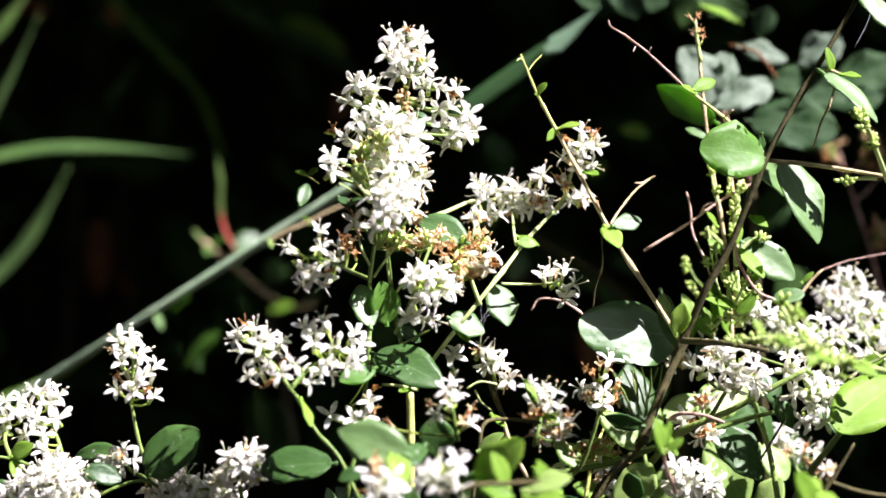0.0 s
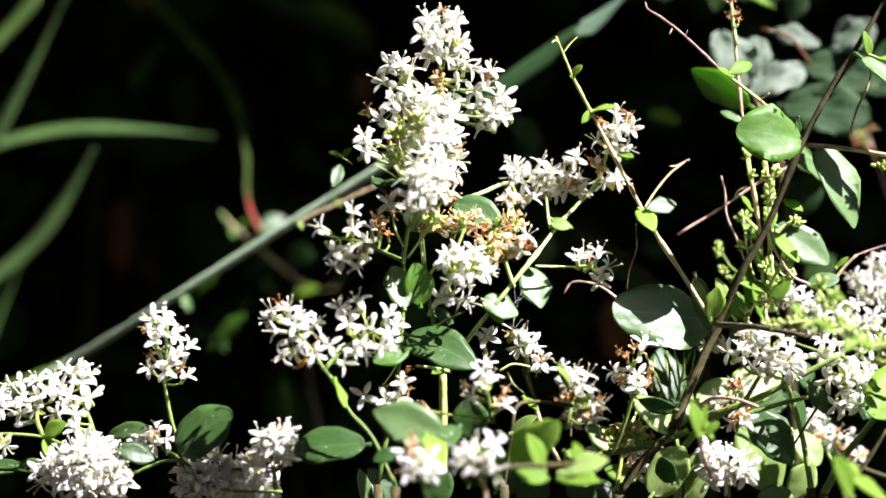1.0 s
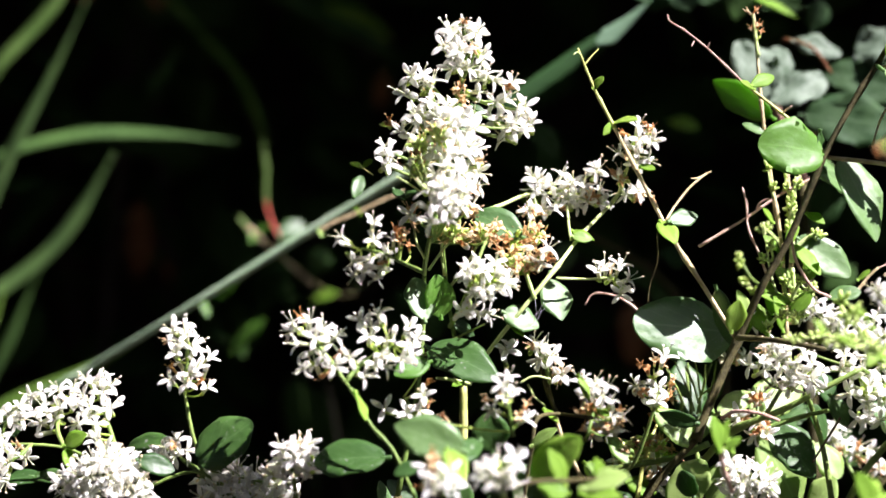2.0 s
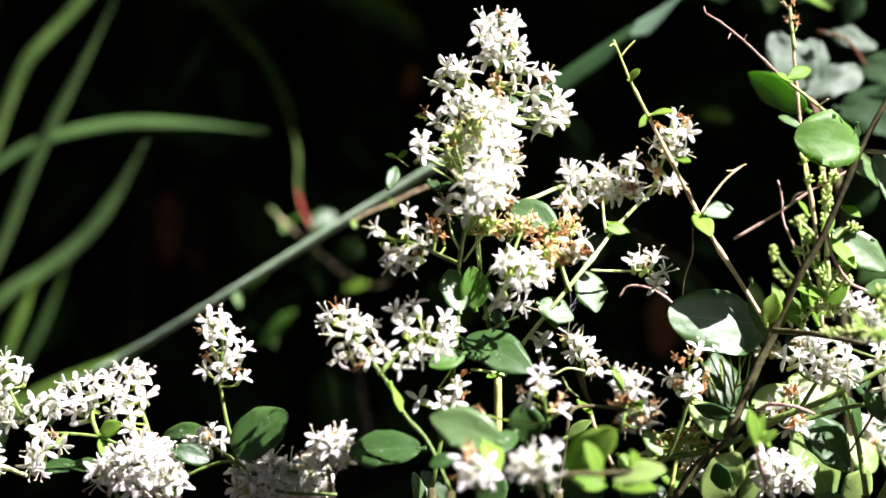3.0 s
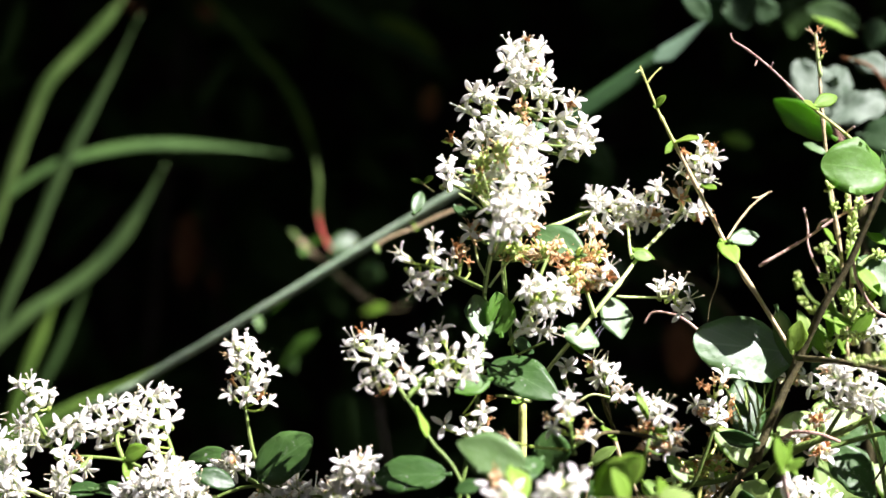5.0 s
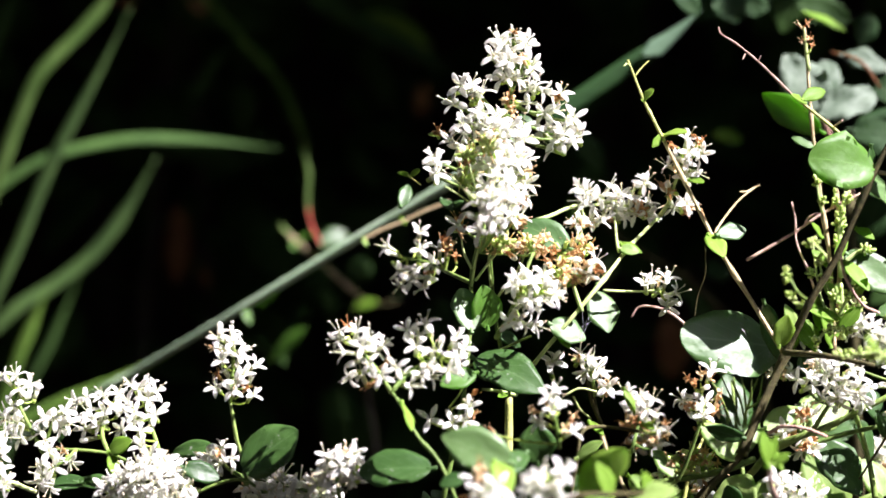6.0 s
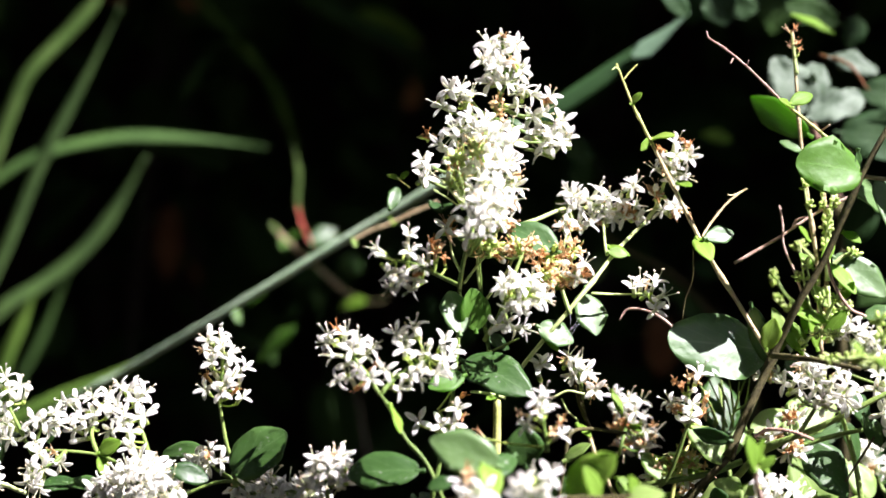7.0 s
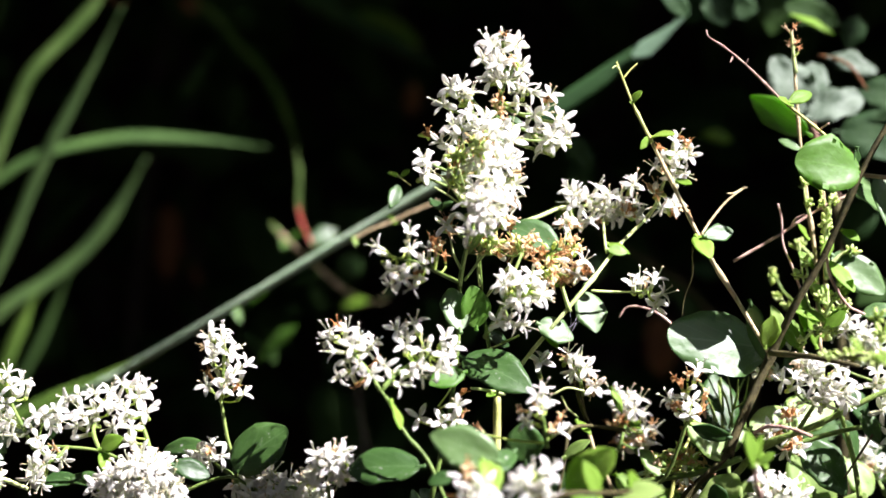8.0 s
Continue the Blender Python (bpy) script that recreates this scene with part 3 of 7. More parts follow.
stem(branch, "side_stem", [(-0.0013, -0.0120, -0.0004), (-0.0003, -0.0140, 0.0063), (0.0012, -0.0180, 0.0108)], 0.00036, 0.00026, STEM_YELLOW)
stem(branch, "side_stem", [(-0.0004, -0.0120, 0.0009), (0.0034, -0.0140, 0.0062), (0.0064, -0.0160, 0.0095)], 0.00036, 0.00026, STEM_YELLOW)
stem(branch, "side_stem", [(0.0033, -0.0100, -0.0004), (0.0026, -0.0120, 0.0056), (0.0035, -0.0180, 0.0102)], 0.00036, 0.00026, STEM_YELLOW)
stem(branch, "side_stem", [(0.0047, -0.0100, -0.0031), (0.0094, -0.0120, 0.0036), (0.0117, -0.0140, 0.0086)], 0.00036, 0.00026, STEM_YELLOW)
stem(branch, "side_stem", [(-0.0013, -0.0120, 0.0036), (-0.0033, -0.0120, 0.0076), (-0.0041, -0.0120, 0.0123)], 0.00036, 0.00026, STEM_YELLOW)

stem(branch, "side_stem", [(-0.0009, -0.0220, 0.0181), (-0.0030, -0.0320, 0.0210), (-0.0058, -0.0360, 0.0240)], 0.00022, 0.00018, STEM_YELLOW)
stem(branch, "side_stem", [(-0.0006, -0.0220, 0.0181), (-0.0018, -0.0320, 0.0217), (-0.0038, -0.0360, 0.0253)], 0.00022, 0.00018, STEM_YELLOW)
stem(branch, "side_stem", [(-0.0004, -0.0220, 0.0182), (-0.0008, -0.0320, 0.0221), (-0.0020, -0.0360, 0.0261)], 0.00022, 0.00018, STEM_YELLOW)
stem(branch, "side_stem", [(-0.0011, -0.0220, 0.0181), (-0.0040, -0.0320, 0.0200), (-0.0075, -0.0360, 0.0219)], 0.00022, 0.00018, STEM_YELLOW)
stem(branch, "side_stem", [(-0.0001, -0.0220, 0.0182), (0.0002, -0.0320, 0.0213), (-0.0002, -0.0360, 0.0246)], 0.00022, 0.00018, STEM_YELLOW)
# left lateral cluster of the main shoot
flower_cluster(branch, [(-0.0014, -0.008, 0.0003), (-0.0068, 0.01, 0.0025), (-0.0123, 0.024, 0.005), (-0.0182, 0.027, 0.0062)], blooms=[((-0.0231, 0.027, 0.009), "o"), ((-0.0151, 0.026, 0.0125), "o"), ((-0.0148, 0.025, 0.0083), "o"), ((-0.0112, 0.023, 0.0047), "o"), ((-0.0202, 0.027, 0.0032), "o"), ((-0.0197, 0.028, -0.0005), "o"), ((-0.0169, 0.024, 0.0007), "o"), ((-0.0131, 0.022, 0.0013), "o"), ((-0.016, 0.026, 0.0032), "o"), ((-0.0065, 0.012, 0.0096), "w"), ((-0.0079, 0.012, 0.0081), "w"), ((-0.0089, 0.012, 0.0102), "w"), ((-0.0121, 0.02, 0.0028), "w"), ((-0.0096, 0.014, 0.0085), "o"), ((-0.0079, 0.014, 0.0109), "w"), ((-0.0224, 0.026, 0.0074), "c"), ((-0.0056, 0.01, 0.0066), "w"), ((-0.0137, 0.022, -0.001), "o")], seed=12)

# lower clusters of the main shoot, partly brown
flower_cluster(branch, [(0.0047, -0.012, -0.0124), (0.0081, -0.02, -0.0057), (0.0108, -0.024, 0.0022), (0.0128, -0.022, 0.0074)], tufts=[((0.0123, -0.032, -0.0011), 0.0055, 0.00448, "ooooooooccccw"), ((0.0095, -0.028, 0.0008), 0.00271, 0.00245, "ooo"), ((0.0107, -0.03, -0.0082), 0.00347, 0.00141, "ooooc"), ((0.0166, -0.026, -0.0024), 0.0022, 0.00246, "ooo"), ((0.0068, -0.016, 0.0089), 0.00331, 0.00225, "cccwswwwswsc"), ((0.0134, -0.018, 0.0095), 0.00385, 0.00226, "wswwswwswwsw")], seed=13)
flower_cluster(branch, [(0.0247, -0.012, -0.0059), (0.0228, -0.012, -0.0005), (0.0214, -0.014, 0.0035)], tufts=[((0.0208, -0.012, 0.0075), 0.00387, 0.00387, "wswwswwswwswswwscc"), ((0.0249, -0.008, 0.0089), 0.00309, 0.00256, "wswwswww"), ((0.018, -0.016, 0.0035), 0.00304, 0.00304, "wswwswwswws"), ((0.0266, -0.022, 0.0044), 0.00144, 0.00196, "oowwww"), ((0.0206, -0.02, 0.0021), 0.00197, 0.00249, "owwwsw"), ((0.0243, -0.02, 0.0024), 0.00144, 0.00144, "wswwc"), ((0.0241, -0.002, 0.0148), 0.0015, 0.00095, "wwwoo")], seed=14, mat=STEM_YELLOW)

# right lateral clusters on the sunlit side stem
flower_cluster(branch, [(0.0108, -0.004, 0.0145), (0.017, 0.004, 0.0168), (0.0233, 0.01, 0.0196), (0.0297, 0.012, 0.0202)], tufts=[((0.0255, 0.012, 0.0227), 0.00154, 0.00266, "oooow"), ((0.0304, 0.012, 0.0226), 0.00378, 0.00238, "ooooow"), ((0.036, 0.012, 0.0205), 0.0035, 0.00238, "ooooowww"), ((0.0409, 0.011, 0.0187), 0.00265, 0.00209, "ooooww"), ((0.0268, 0.008, 0.0159), 0.00292, 0.00097, "oooww"), ((0.0332, 0.012, 0.0174), 0.00294, 0.00126, "ooow"), ((0.0403, 0.012, 0.0258), 0.00098, 0.00126, "ccoo")], seed=15, mat=STEM_YELLOW)
flower_cluster(branch, [(0.0443, 0.01, 0.0176), (0.0463, 0.008, 0.021), (0.0475, 0.005, 0.0257), (0.0488, 0.004, 0.0298)], tufts=[((0.0502, 0.004, 0.0332), 0.00399, 0.00317, "ooooow"), ((0.0491, 0.004, 0.0291), 0.00427, 0.00179, "oooow"), ((0.0528, 0.004, 0.0356), 0.00083, 0.00083, "www"), ((0.0496, 0.006, 0.0199), 0.00235, 0.00152, "oooww"), ((0.0459, 0.006, 0.0241), 0.00124, 0.00083, "wwwcc")], seed=16, mat=STEM_YELLOW)
flower_cluster(branch, [(0.0301, -0.004, -0.0009), (0.0346, -0.002, -0.001), (0.0388, 0, -0.001), (0.0436, 0, -0.0006)], blooms=[((0.0404, -0.001, 0.0006), "o"), ((0.0455, 0, 0.0021), "o"), ((0.0437, 0.002, 0.0012), "w"), ((0.0474, 0, -0.0012), "o"), ((0.0458, -0.001, -0.0044), "o"), ((0.044, 0.001, -0.0006), "c"), ((0.0479, 0.002, -0.0034), "c"), ((0.0423, 0.001, 0.0019), "o"), ((0.0463, 0, -0.0023), "o")], seed=17, mat=STEM_YELLOW, radius=0.00038)
leaf(branch, (-0.0011, -0.018, -0.0107), (-0.0037, -0.0130, -0.0010), 0.00764, face=(0.31, -0.81, 0.5), bend=0.05, mat=LEAF_PALE)
leaf(branch, (0.0026, -0.014, -0.01), (0.0013, -0.016, -0.0001), 0.00797, face=(0.4, -0.9, 0.1), mat=LEAF_GLOW)
leaf(branch, (0.0001, -0.018, -0.0173), (0.016, -0.024, -0.0245), 0.01107, face=(0.1, -0.75, 0.65), bend=0.14, mat=LEAF)
leaf(branch, (0.0214, -0.0120, 0.0089), (0.0104, -0.0080, 0.0144), 0.00830, face=(0.3, -0.9, 0.25), mat=LEAF_PALE)
leaf(branch, (0.0282, 0.003, -0.0011), (0.0316, -0.0019, -0.0111), 0.00825, face=(0.31, -0.81, 0.5), bend=0.1, cup=0.1, mat=LEAF_PALE, stalk=(0.0288, -0.002, 0.0006))
leaf(branch, (0.0174, -0.012, -0.009), (0.0257, -0.0110, -0.0125), 0.0072, face=(0.31, -0.81, 0.5), mat=LEAF_PALE)
leaf(branch, (0.0191, -0.01, -0.0105), (0.022, -0.012, -0.0147), 0.00348, mat=LEAF_YOUNG)
leaf(branch, (0.0343, 0.002, 0.0105), (0.0394, 0, 0.0082), 0.00274, face=(0, -0.6, 0.8), bend=0.1, cup=0.15, mat=LEAF_YOUNG)
leaf(branch, (0.0056, -0.006, -0.0119), (0.0106, -0.004, -0.0147), 0.00459, mat=LEAF)
leaf(branch, (-0.0197, 0.0200, 0.0192), (-0.0181, 0.0239, 0.0246), 0.00352, face=(0.31, -0.81, 0.5), mat=LEAF)
leaf(branch, (-0.0091, 0, 0.0202), (-0.0063, -0.002, 0.0177), 0.00273, mat=LEAF)
leaf(branch, (-0.0172, 0.0100, 0.0262), (-0.0203, 0.0100, 0.0271), 0.00167, mat=LEAF_YOUNG)
leaf(branch, (-0.0169, 0.0100, 0.0263), (-0.0147, 0.0100, 0.0280), 0.00167, mat=LEAF_YOUNG)
stem(branch, "side_stem", [(-0.0143, 0.0060, 0.0240), (-0.0163, 0.0080, 0.0254), (-0.0178, 0.0100, 0.0266)], 0.00018, 0.00014, STEM_OLIVE)
leaf(branch, (-0.0068, 0.004, 0.0187), (-0.0037, 0.004, 0.0201), 0.00193, mat=LEAF)
leaf(branch, (0.0095, -0.004, 0.0404), (0.0129, -0.004, 0.0385), 0.0019, mat=LEAF)
leaf(branch, (0.0233, -0.018, 0.0028), (0.0209, -0.02, -0.0002), 0.00316, mat=LEAF_YOUNG)
leaf(branch, (0.008, -0.01, -0.0251), (0.0106, -0.014, -0.0239), 0.00188, mat=LEAF_YOUNG)
leaf(branch, (0.0075, -0.012, -0.0258), (0.0053, -0.016, -0.0261), 0.0016, mat=LEAF_YOUNG)

stem(branch, "side_stem", [(0.0338, -0.0010, 0.0084), (0.0334, 0.0020, 0.0114), (0.0331, 0.0060, 0.0167)], 0.00042, 0.0003, STEM_YELLOW)
leaf(branch, (0.0340, -0.0020, 0.0092), (0.0386, -0.0020, 0.0084), 0.00328, face=(0.31, -0.81, 0.5), mat=LEAF_LIGHT)
leaf(branch, (0.0001, -0.0300, -0.0200), (-0.0077, -0.0340, -0.0228), 0.00566, face=(0.1, -0.8, 0.5), mat=LEAF_GLOW)

# front lateral shoot with a loose cluster

branch = thing("privet_branch", (-0.0058, -0.04, -0.0495), "thin privet shoot with loose white flowers and folded leaf", "shrub branch", "flowering privet branches", "")
stem(branch, "stem", [(-0.0023, -0.05, -0.049), (-0.0072, -0.05, -0.0386), (-0.0122, -0.048, -0.0331), (-0.0162, -0.044, -0.0265), (-0.0183, -0.042, -0.0239)], 0.00042, 0.00035, STEM_GREEN, nodes=(0.4, 0.8))
rooted(branch, (-0.0023, -0.05, -0.049), (-0.002, -0.01, -0.53), 0.0022, 0.0011)
leaf(branch, (-0.0157, -0.046, -0.0262), (-0.0134, -0.05, -0.0319), 0.00298, face=(0.8, -0.5, 0.2), mat=LEAF_YOUNG)
leaf(branch, (-0.0091, -0.044, -0.0405), (-0.0251, -0.042, -0.042), 0.00973, face=(0, -0.72, 0.68), bend=0.1, cup=0.12, mat=LEAF)
flower_cluster(branch, [(-0.0183, -0.042, -0.0241), (-0.0208, -0.04, -0.0205), (-0.0239, -0.04, -0.0167), (-0.0264, -0.04, -0.0135)], blooms=[((-0.0302, -0.039, -0.0111), "o"), ((-0.0264, -0.039, -0.0111), "o"), ((-0.0287, -0.04, -0.0156), "o"), ((-0.0235, -0.039, -0.0128), "o"), ((-0.0205, -0.038, -0.0138), "o"), ((-0.0277, -0.04, -0.021), "o"), ((-0.0233, -0.041, -0.0181), "o"), ((-0.025, -0.042, -0.0141), "o"), ((-0.0205, -0.042, -0.0207), "o"), ((-0.0228, -0.04, -0.0225), "w"), ((-0.0269, -0.039, -0.0179), "c"), ((-0.0283, -0.038, -0.01), "w"), ((-0.0305, -0.037, -0.0129), "o"), ((-0.022, -0.037, -0.0155), "o"), ((-0.0252, -0.037, -0.0206), "o"), ((-0.0203, -0.038, -0.0183), "w"), ((-0.0224, -0.037, -0.0216), "w")], seed=18)
flower_cluster(branch, [(-0.0183, -0.042, -0.0241), (-0.0158, -0.04, -0.0211), (-0.0121, -0.038, -0.0181), (-0.0076, -0.038, -0.0162)], blooms=[((-0.0173, -0.041, -0.0187), "o"), ((-0.0152, -0.038, -0.0105), "o"), ((-0.011, -0.039, -0.0089), "o"), ((-0.0131, -0.04, -0.0138), "o"), ((-0.0044, -0.039, -0.012), "o"), ((-0.0094, -0.038, -0.015), "o"), ((-0.0104, -0.041, -0.0182), "o"), ((-0.0117, -0.04, -0.0204), "o"), ((-0.0043, -0.04, -0.016), "o"), ((-0.006, -0.041, -0.019), "o"), ((-0.0142, -0.041, -0.0225), "o"), ((-0.0165, -0.038, -0.0206), "o"), ((-0.0085, -0.038, -0.0181), "c"), ((-0.0026, -0.038, -0.0143), "o"), ((-0.0077, -0.037, -0.0131), "c"), ((-0.0152, -0.036, -0.02), "c"), ((-0.0127, -0.037, -0.0118), "o"), ((-0.0036, -0.039, -0.0181), "o"), ((-0.0095, -0.039, -0.0206), "o")], seed=19)
flower_cluster(branch, [(-0.0033, -0.018, -0.0347), (-0.0046, -0.018, -0.0307), (-0.0059, -0.018, -0.0287)], blooms=[((-0.01, -0.03, -0.0306), "o"), ((-0.001, -0.028, -0.0278), "o"), ((-0.0019, -0.028, -0.0311), "o"), ((-0.0004, -0.026, -0.0251), "w"), ((-0.0011, -0.022, -0.0213), "w"), ((-0.0001, -0.024, -0.0297), "w"), ((-0.0049, -0.028, -0.0316), "o")], seed=20)

# small upright panicle

branch = thing("privet_branch", (-0.0528, -0.02, -0.0513), "short privet shoot with slim white panicle above round leaf", "shrub branch", "flowering privet branches", "")
stem(branch, "stem", [(-0.0525, -0.02, -0.0526), (-0.0526, -0.022, -0.0439), (-0.0546, -0.023, -0.0366), (-0.0562, -0.023, -0.0282)], 0.0005, 0.00042, STEM_GREEN, nodes=(0.25,))
rooted(branch, (-0.0525, -0.02, -0.0526), (-0.039, 0.0, -0.53), 0.0022, 0.0011)
flower_cluster(branch, [(-0.0562, -0.023, -0.0283), (-0.0562, -0.022, -0.0236), (-0.0559, -0.022, -0.0184), (-0.0569, -0.022, -0.0132)], blooms=[((-0.059, -0.024, -0.0135), "o"), ((-0.0564, -0.022, -0.0119), "o"), ((-0.0557, -0.025, -0.0145), "o"), ((-0.058, -0.026, -0.0184), "o"), ((-0.0537, -0.022, -0.0163), "o"), ((-0.054, -0.025, -0.0179), "o"), ((-0.0507, -0.023, -0.0197), "o"), ((-0.0531, -0.026, -0.0218), "o"), ((-0.0595, -0.024, -0.0247), "o"), ((-0.0555, -0.027, -0.0253), "o"), ((-0.0511, -0.024, -0.0263), "o"), ((-0.0547, -0.027, -0.0234), "o"), ((-0.0603, -0.022, -0.0158), "w"), ((-0.0593, -0.022, -0.0222), "w"), ((-0.0526, -0.025, -0.0251), "w"), ((-0.0574, -0.024, -0.016), "o"), ((-0.0591, -0.021, -0.0114), "c"), ((-0.058, -0.02, -0.0211), "o"), ((-0.0517, -0.022, -0.0226), "c")], seed=21, size=0.95)
leaf(branch, (-0.0526, -0.0255, -0.0435), (-0.0402, -0.0265, -0.0341), 0.01141, face=(0.05, -0.86, 0.5), bend=0.08, cup=0.06, mat=LEAF, point=0.25, stalk=(-0.0526, -0.022, -0.0448))
leaf(branch, (-0.0612, -0.014, -0.0393), (-0.0711, -0.01, -0.0413), 0.00452, face=(0.2, -0.8, 0.5), mat=LEAF)
leaf(branch, (-0.0659, -0.03, -0.0427), (-0.0578, -0.028, -0.0453), 0.0054, face=(-0.1, -0.8, 0.5), mat=LEAF)
stem(branch, "side_stem", [(-0.0528, -0.02, -0.0458), (-0.0476, -0.022, -0.0461), (-0.0369, -0.025, -0.0482)], 0.00046, 0.00039, STEM_GREEN)
flower_cluster(branch, [(-0.0528, -0.02, -0.046), (-0.0564, -0.02, -0.044), (-0.0583, -0.02, -0.0421)], tufts=[((-0.0586, -0.02, -0.0405), 0.00302, 0.00223, "ooooocw"), ((-0.0626, -0.018, -0.0433), 0.00145, 0.00119, "oooc")], seed=22)

# broad clusters by the grass

branch = thing("privet_branch", (-0.0845, -0.01, -0.0536), "privet branch with broad loose white flower heads", "shrub branch", "flowering privet branches", "")
stem(branch, "stem", [(-0.0803, -0.01, -0.0615), (-0.0839, -0.01, -0.0495), (-0.0863, -0.01, -0.0422)], 0.00067, 0.00054, STEM_GREEN)
rooted(branch, (-0.0803, -0.01, -0.0615), (-0.065, 0.01, -0.53), 0.0022, 0.0011)
stem(branch, "side_stem", [(-0.0803, -0.012, -0.0439), (-0.0863, -0.01, -0.0418), (-0.0942, -0.01, -0.041), (-0.1027, -0.008, -0.0413)], 0.00047, 0.00034, STEM_GREEN)
flower_cluster(branch, [(-0.0863, -0.01, -0.0422), (-0.0892, -0.004, -0.038), (-0.0897, 0.002, -0.0344), (-0.0887, 0.004, -0.0303)], blooms=[((-0.0948, 0.004, -0.0295), "o"), ((-0.0907, 0.004, -0.0287), "o"), ((-0.0871, 0.004, -0.0284), "o"), ((-0.094, 0, -0.0367), "o"), ((-0.0893, 0, -0.0332), "o"), ((-0.0938, 0.002, -0.033), "o"), ((-0.097, 0.004, -0.0307), "o"), ((-0.0877, 0, -0.0314), "o"), ((-0.0959, 0.002, -0.0345), "c"), ((-0.0905, 0, -0.0356), "o"), ((-0.092, -0.002, -0.0344), "o"), ((-0.0936, 0, -0.0393), "c"), ((-0.0854, 0.001, -0.0322), "o")], seed=23)
flower_cluster(branch, [(-0.0745, -0.006, -0.0444), (-0.0768, 0, -0.0395), (-0.0788, 0.003, -0.0356), (-0.0804, 0.004, -0.0309)], blooms=[((-0.0845, 0.003, -0.0303), "o"), ((-0.0821, 0.004, -0.0271), "o"), ((-0.0802, 0.005, -0.0261), "o"), ((-0.0778, 0.002, -0.0332), "o"), ((-0.0827, 0, -0.0349), "o"), ((-0.085, -0.001, -0.0365), "o"), ((-0.0796, -0.004, -0.0406), "o"), ((-0.0794, 0.002, -0.0294), "o"), ((-0.0822, 0, -0.0327), "o"), ((-0.0779, 0.004, -0.0274), "o"), ((-0.0842, 0.006, -0.0262), "o"), ((-0.0772, -0.006, -0.0424), "o"), ((-0.0825, -0.003, -0.0393), "c"), ((-0.0761, 0.005, -0.0316), "c"), ((-0.0804, -0.002, -0.0367), "o")], seed=24)
flower_cluster(branch, [(-0.1027, -0.008, -0.0419), (-0.1055, -0.008, -0.0366), (-0.1083, -0.008, -0.0312), (-0.1092, -0.007, -0.0273)], blooms=[((-0.1121, -0.007, -0.0249), "o"), ((-0.1097, -0.007, -0.024), "o"), ((-0.1063, -0.007, -0.0257), "o"), ((-0.1081, -0.009, -0.0271), "o"), ((-0.1098, -0.009, -0.0312), "o"), ((-0.1118, -0.008, -0.0341), "o"), ((-0.1085, -0.009, -0.0352), "o"), ((-0.1114, -0.006, -0.0328), "o"), ((-0.1087, -0.006, -0.0334), "o"), ((-0.1077, -0.006, -0.0293), "c"), ((-0.1047, -0.006, -0.0273), "c"), ((-0.11, -0.007, -0.0367), "o"), ((-0.114, -0.006, -0.0236), "c"), ((-0.1077, -0.009, -0.0386), "o")], seed=25)
flower_cluster(branch, [(-0.1027, -0.008, -0.0422), (-0.1014, -0.008, -0.0379), (-0.1001, -0.008, -0.0345)], blooms=[((-0.1022, -0.009, -0.0339), "o"), ((-0.0999, -0.009, -0.034), "o"), ((-0.0978, -0.008, -0.0322), "o"), ((-0.0992, -0.007, -0.0359), "o"), ((-0.0978, -0.006, -0.0346), "o"), ((-0.1016, -0.01, -0.0391), "o"), ((-0.103, -0.008, -0.0372), "o")], seed=26, size=1.0)
flower_cluster(branch, [(-0.0942, -0.01, -0.041), (-0.096, -0.014, -0.0433), (-0.0985, -0.015, -0.0446)], blooms=[((-0.0998, -0.014, -0.0412), "o"), ((-0.0985, -0.015, -0.0449), "o"), ((-0.1007, -0.015, -0.0469), "o"), ((-0.0949, -0.013, -0.0438), "o"), ((-0.0976, -0.013, -0.0428), "o"), ((-0.102, -0.014, -0.0483), "o"), ((-0.0965, -0.012, -0.0412), "w"), ((-0.0993, -0.014, -0.0494), "o"), ((-0.1015, -0.012, -0.0449), "o")], seed=27, size=1.0)
flower_cluster(branch, [(-0.1091, -0.015, -0.0508), (-0.1114, -0.014, -0.0469), (-0.1126, -0.013, -0.043)], tufts=[((-0.1131, -0.013, -0.041), 0.00333, 0.00253, "oooccccccc"), ((-0.1129, -0.015, -0.0475), 0.00464, 0.00278, "ooooooocc"), ((-0.1187, -0.012, -0.0405), 0.00414, 0.00467, "ooooooocccc"), ((-0.12, -0.01, -0.0326), 0.00281, 0.00335, "ooooo")], seed=28, size=1.0)
stem(branch, "side_stem", [(-0.1232, -0.012, -0.0526), (-0.112, -0.014, -0.0482), (-0.1022, -0.016, -0.0505)], 0.00067, 0.00053, STEM_YELLOW)
leaf(branch, (-0.0856, -0.014, -0.0409), (-0.08, -0.016, -0.038), 0.00452, face=(0.2, -0.8, 0.5), mat=LEAF_YOUNG)
leaf(branch, (-0.0851, -0.014, -0.0418), (-0.0835, -0.018, -0.0461), 0.00292, mat=LEAF_YOUNG)
leaf(branch, (-0.0997, -0.004, -0.0395), (-0.0984, -0.004, -0.0361), 0.00217, mat=LEAF)
leaf(branch, (-0.0928, -0.006, -0.049), (-0.1016, -0.006, -0.05), 0.00459, face=(0, -0.7, 0.6), mat=LEAF)
leaf(branch, (-0.0948, -0.006, -0.049), (-0.0849, -0.008, -0.0492), 0.00405, face=(0, -0.7, 0.6), mat=LEAF)

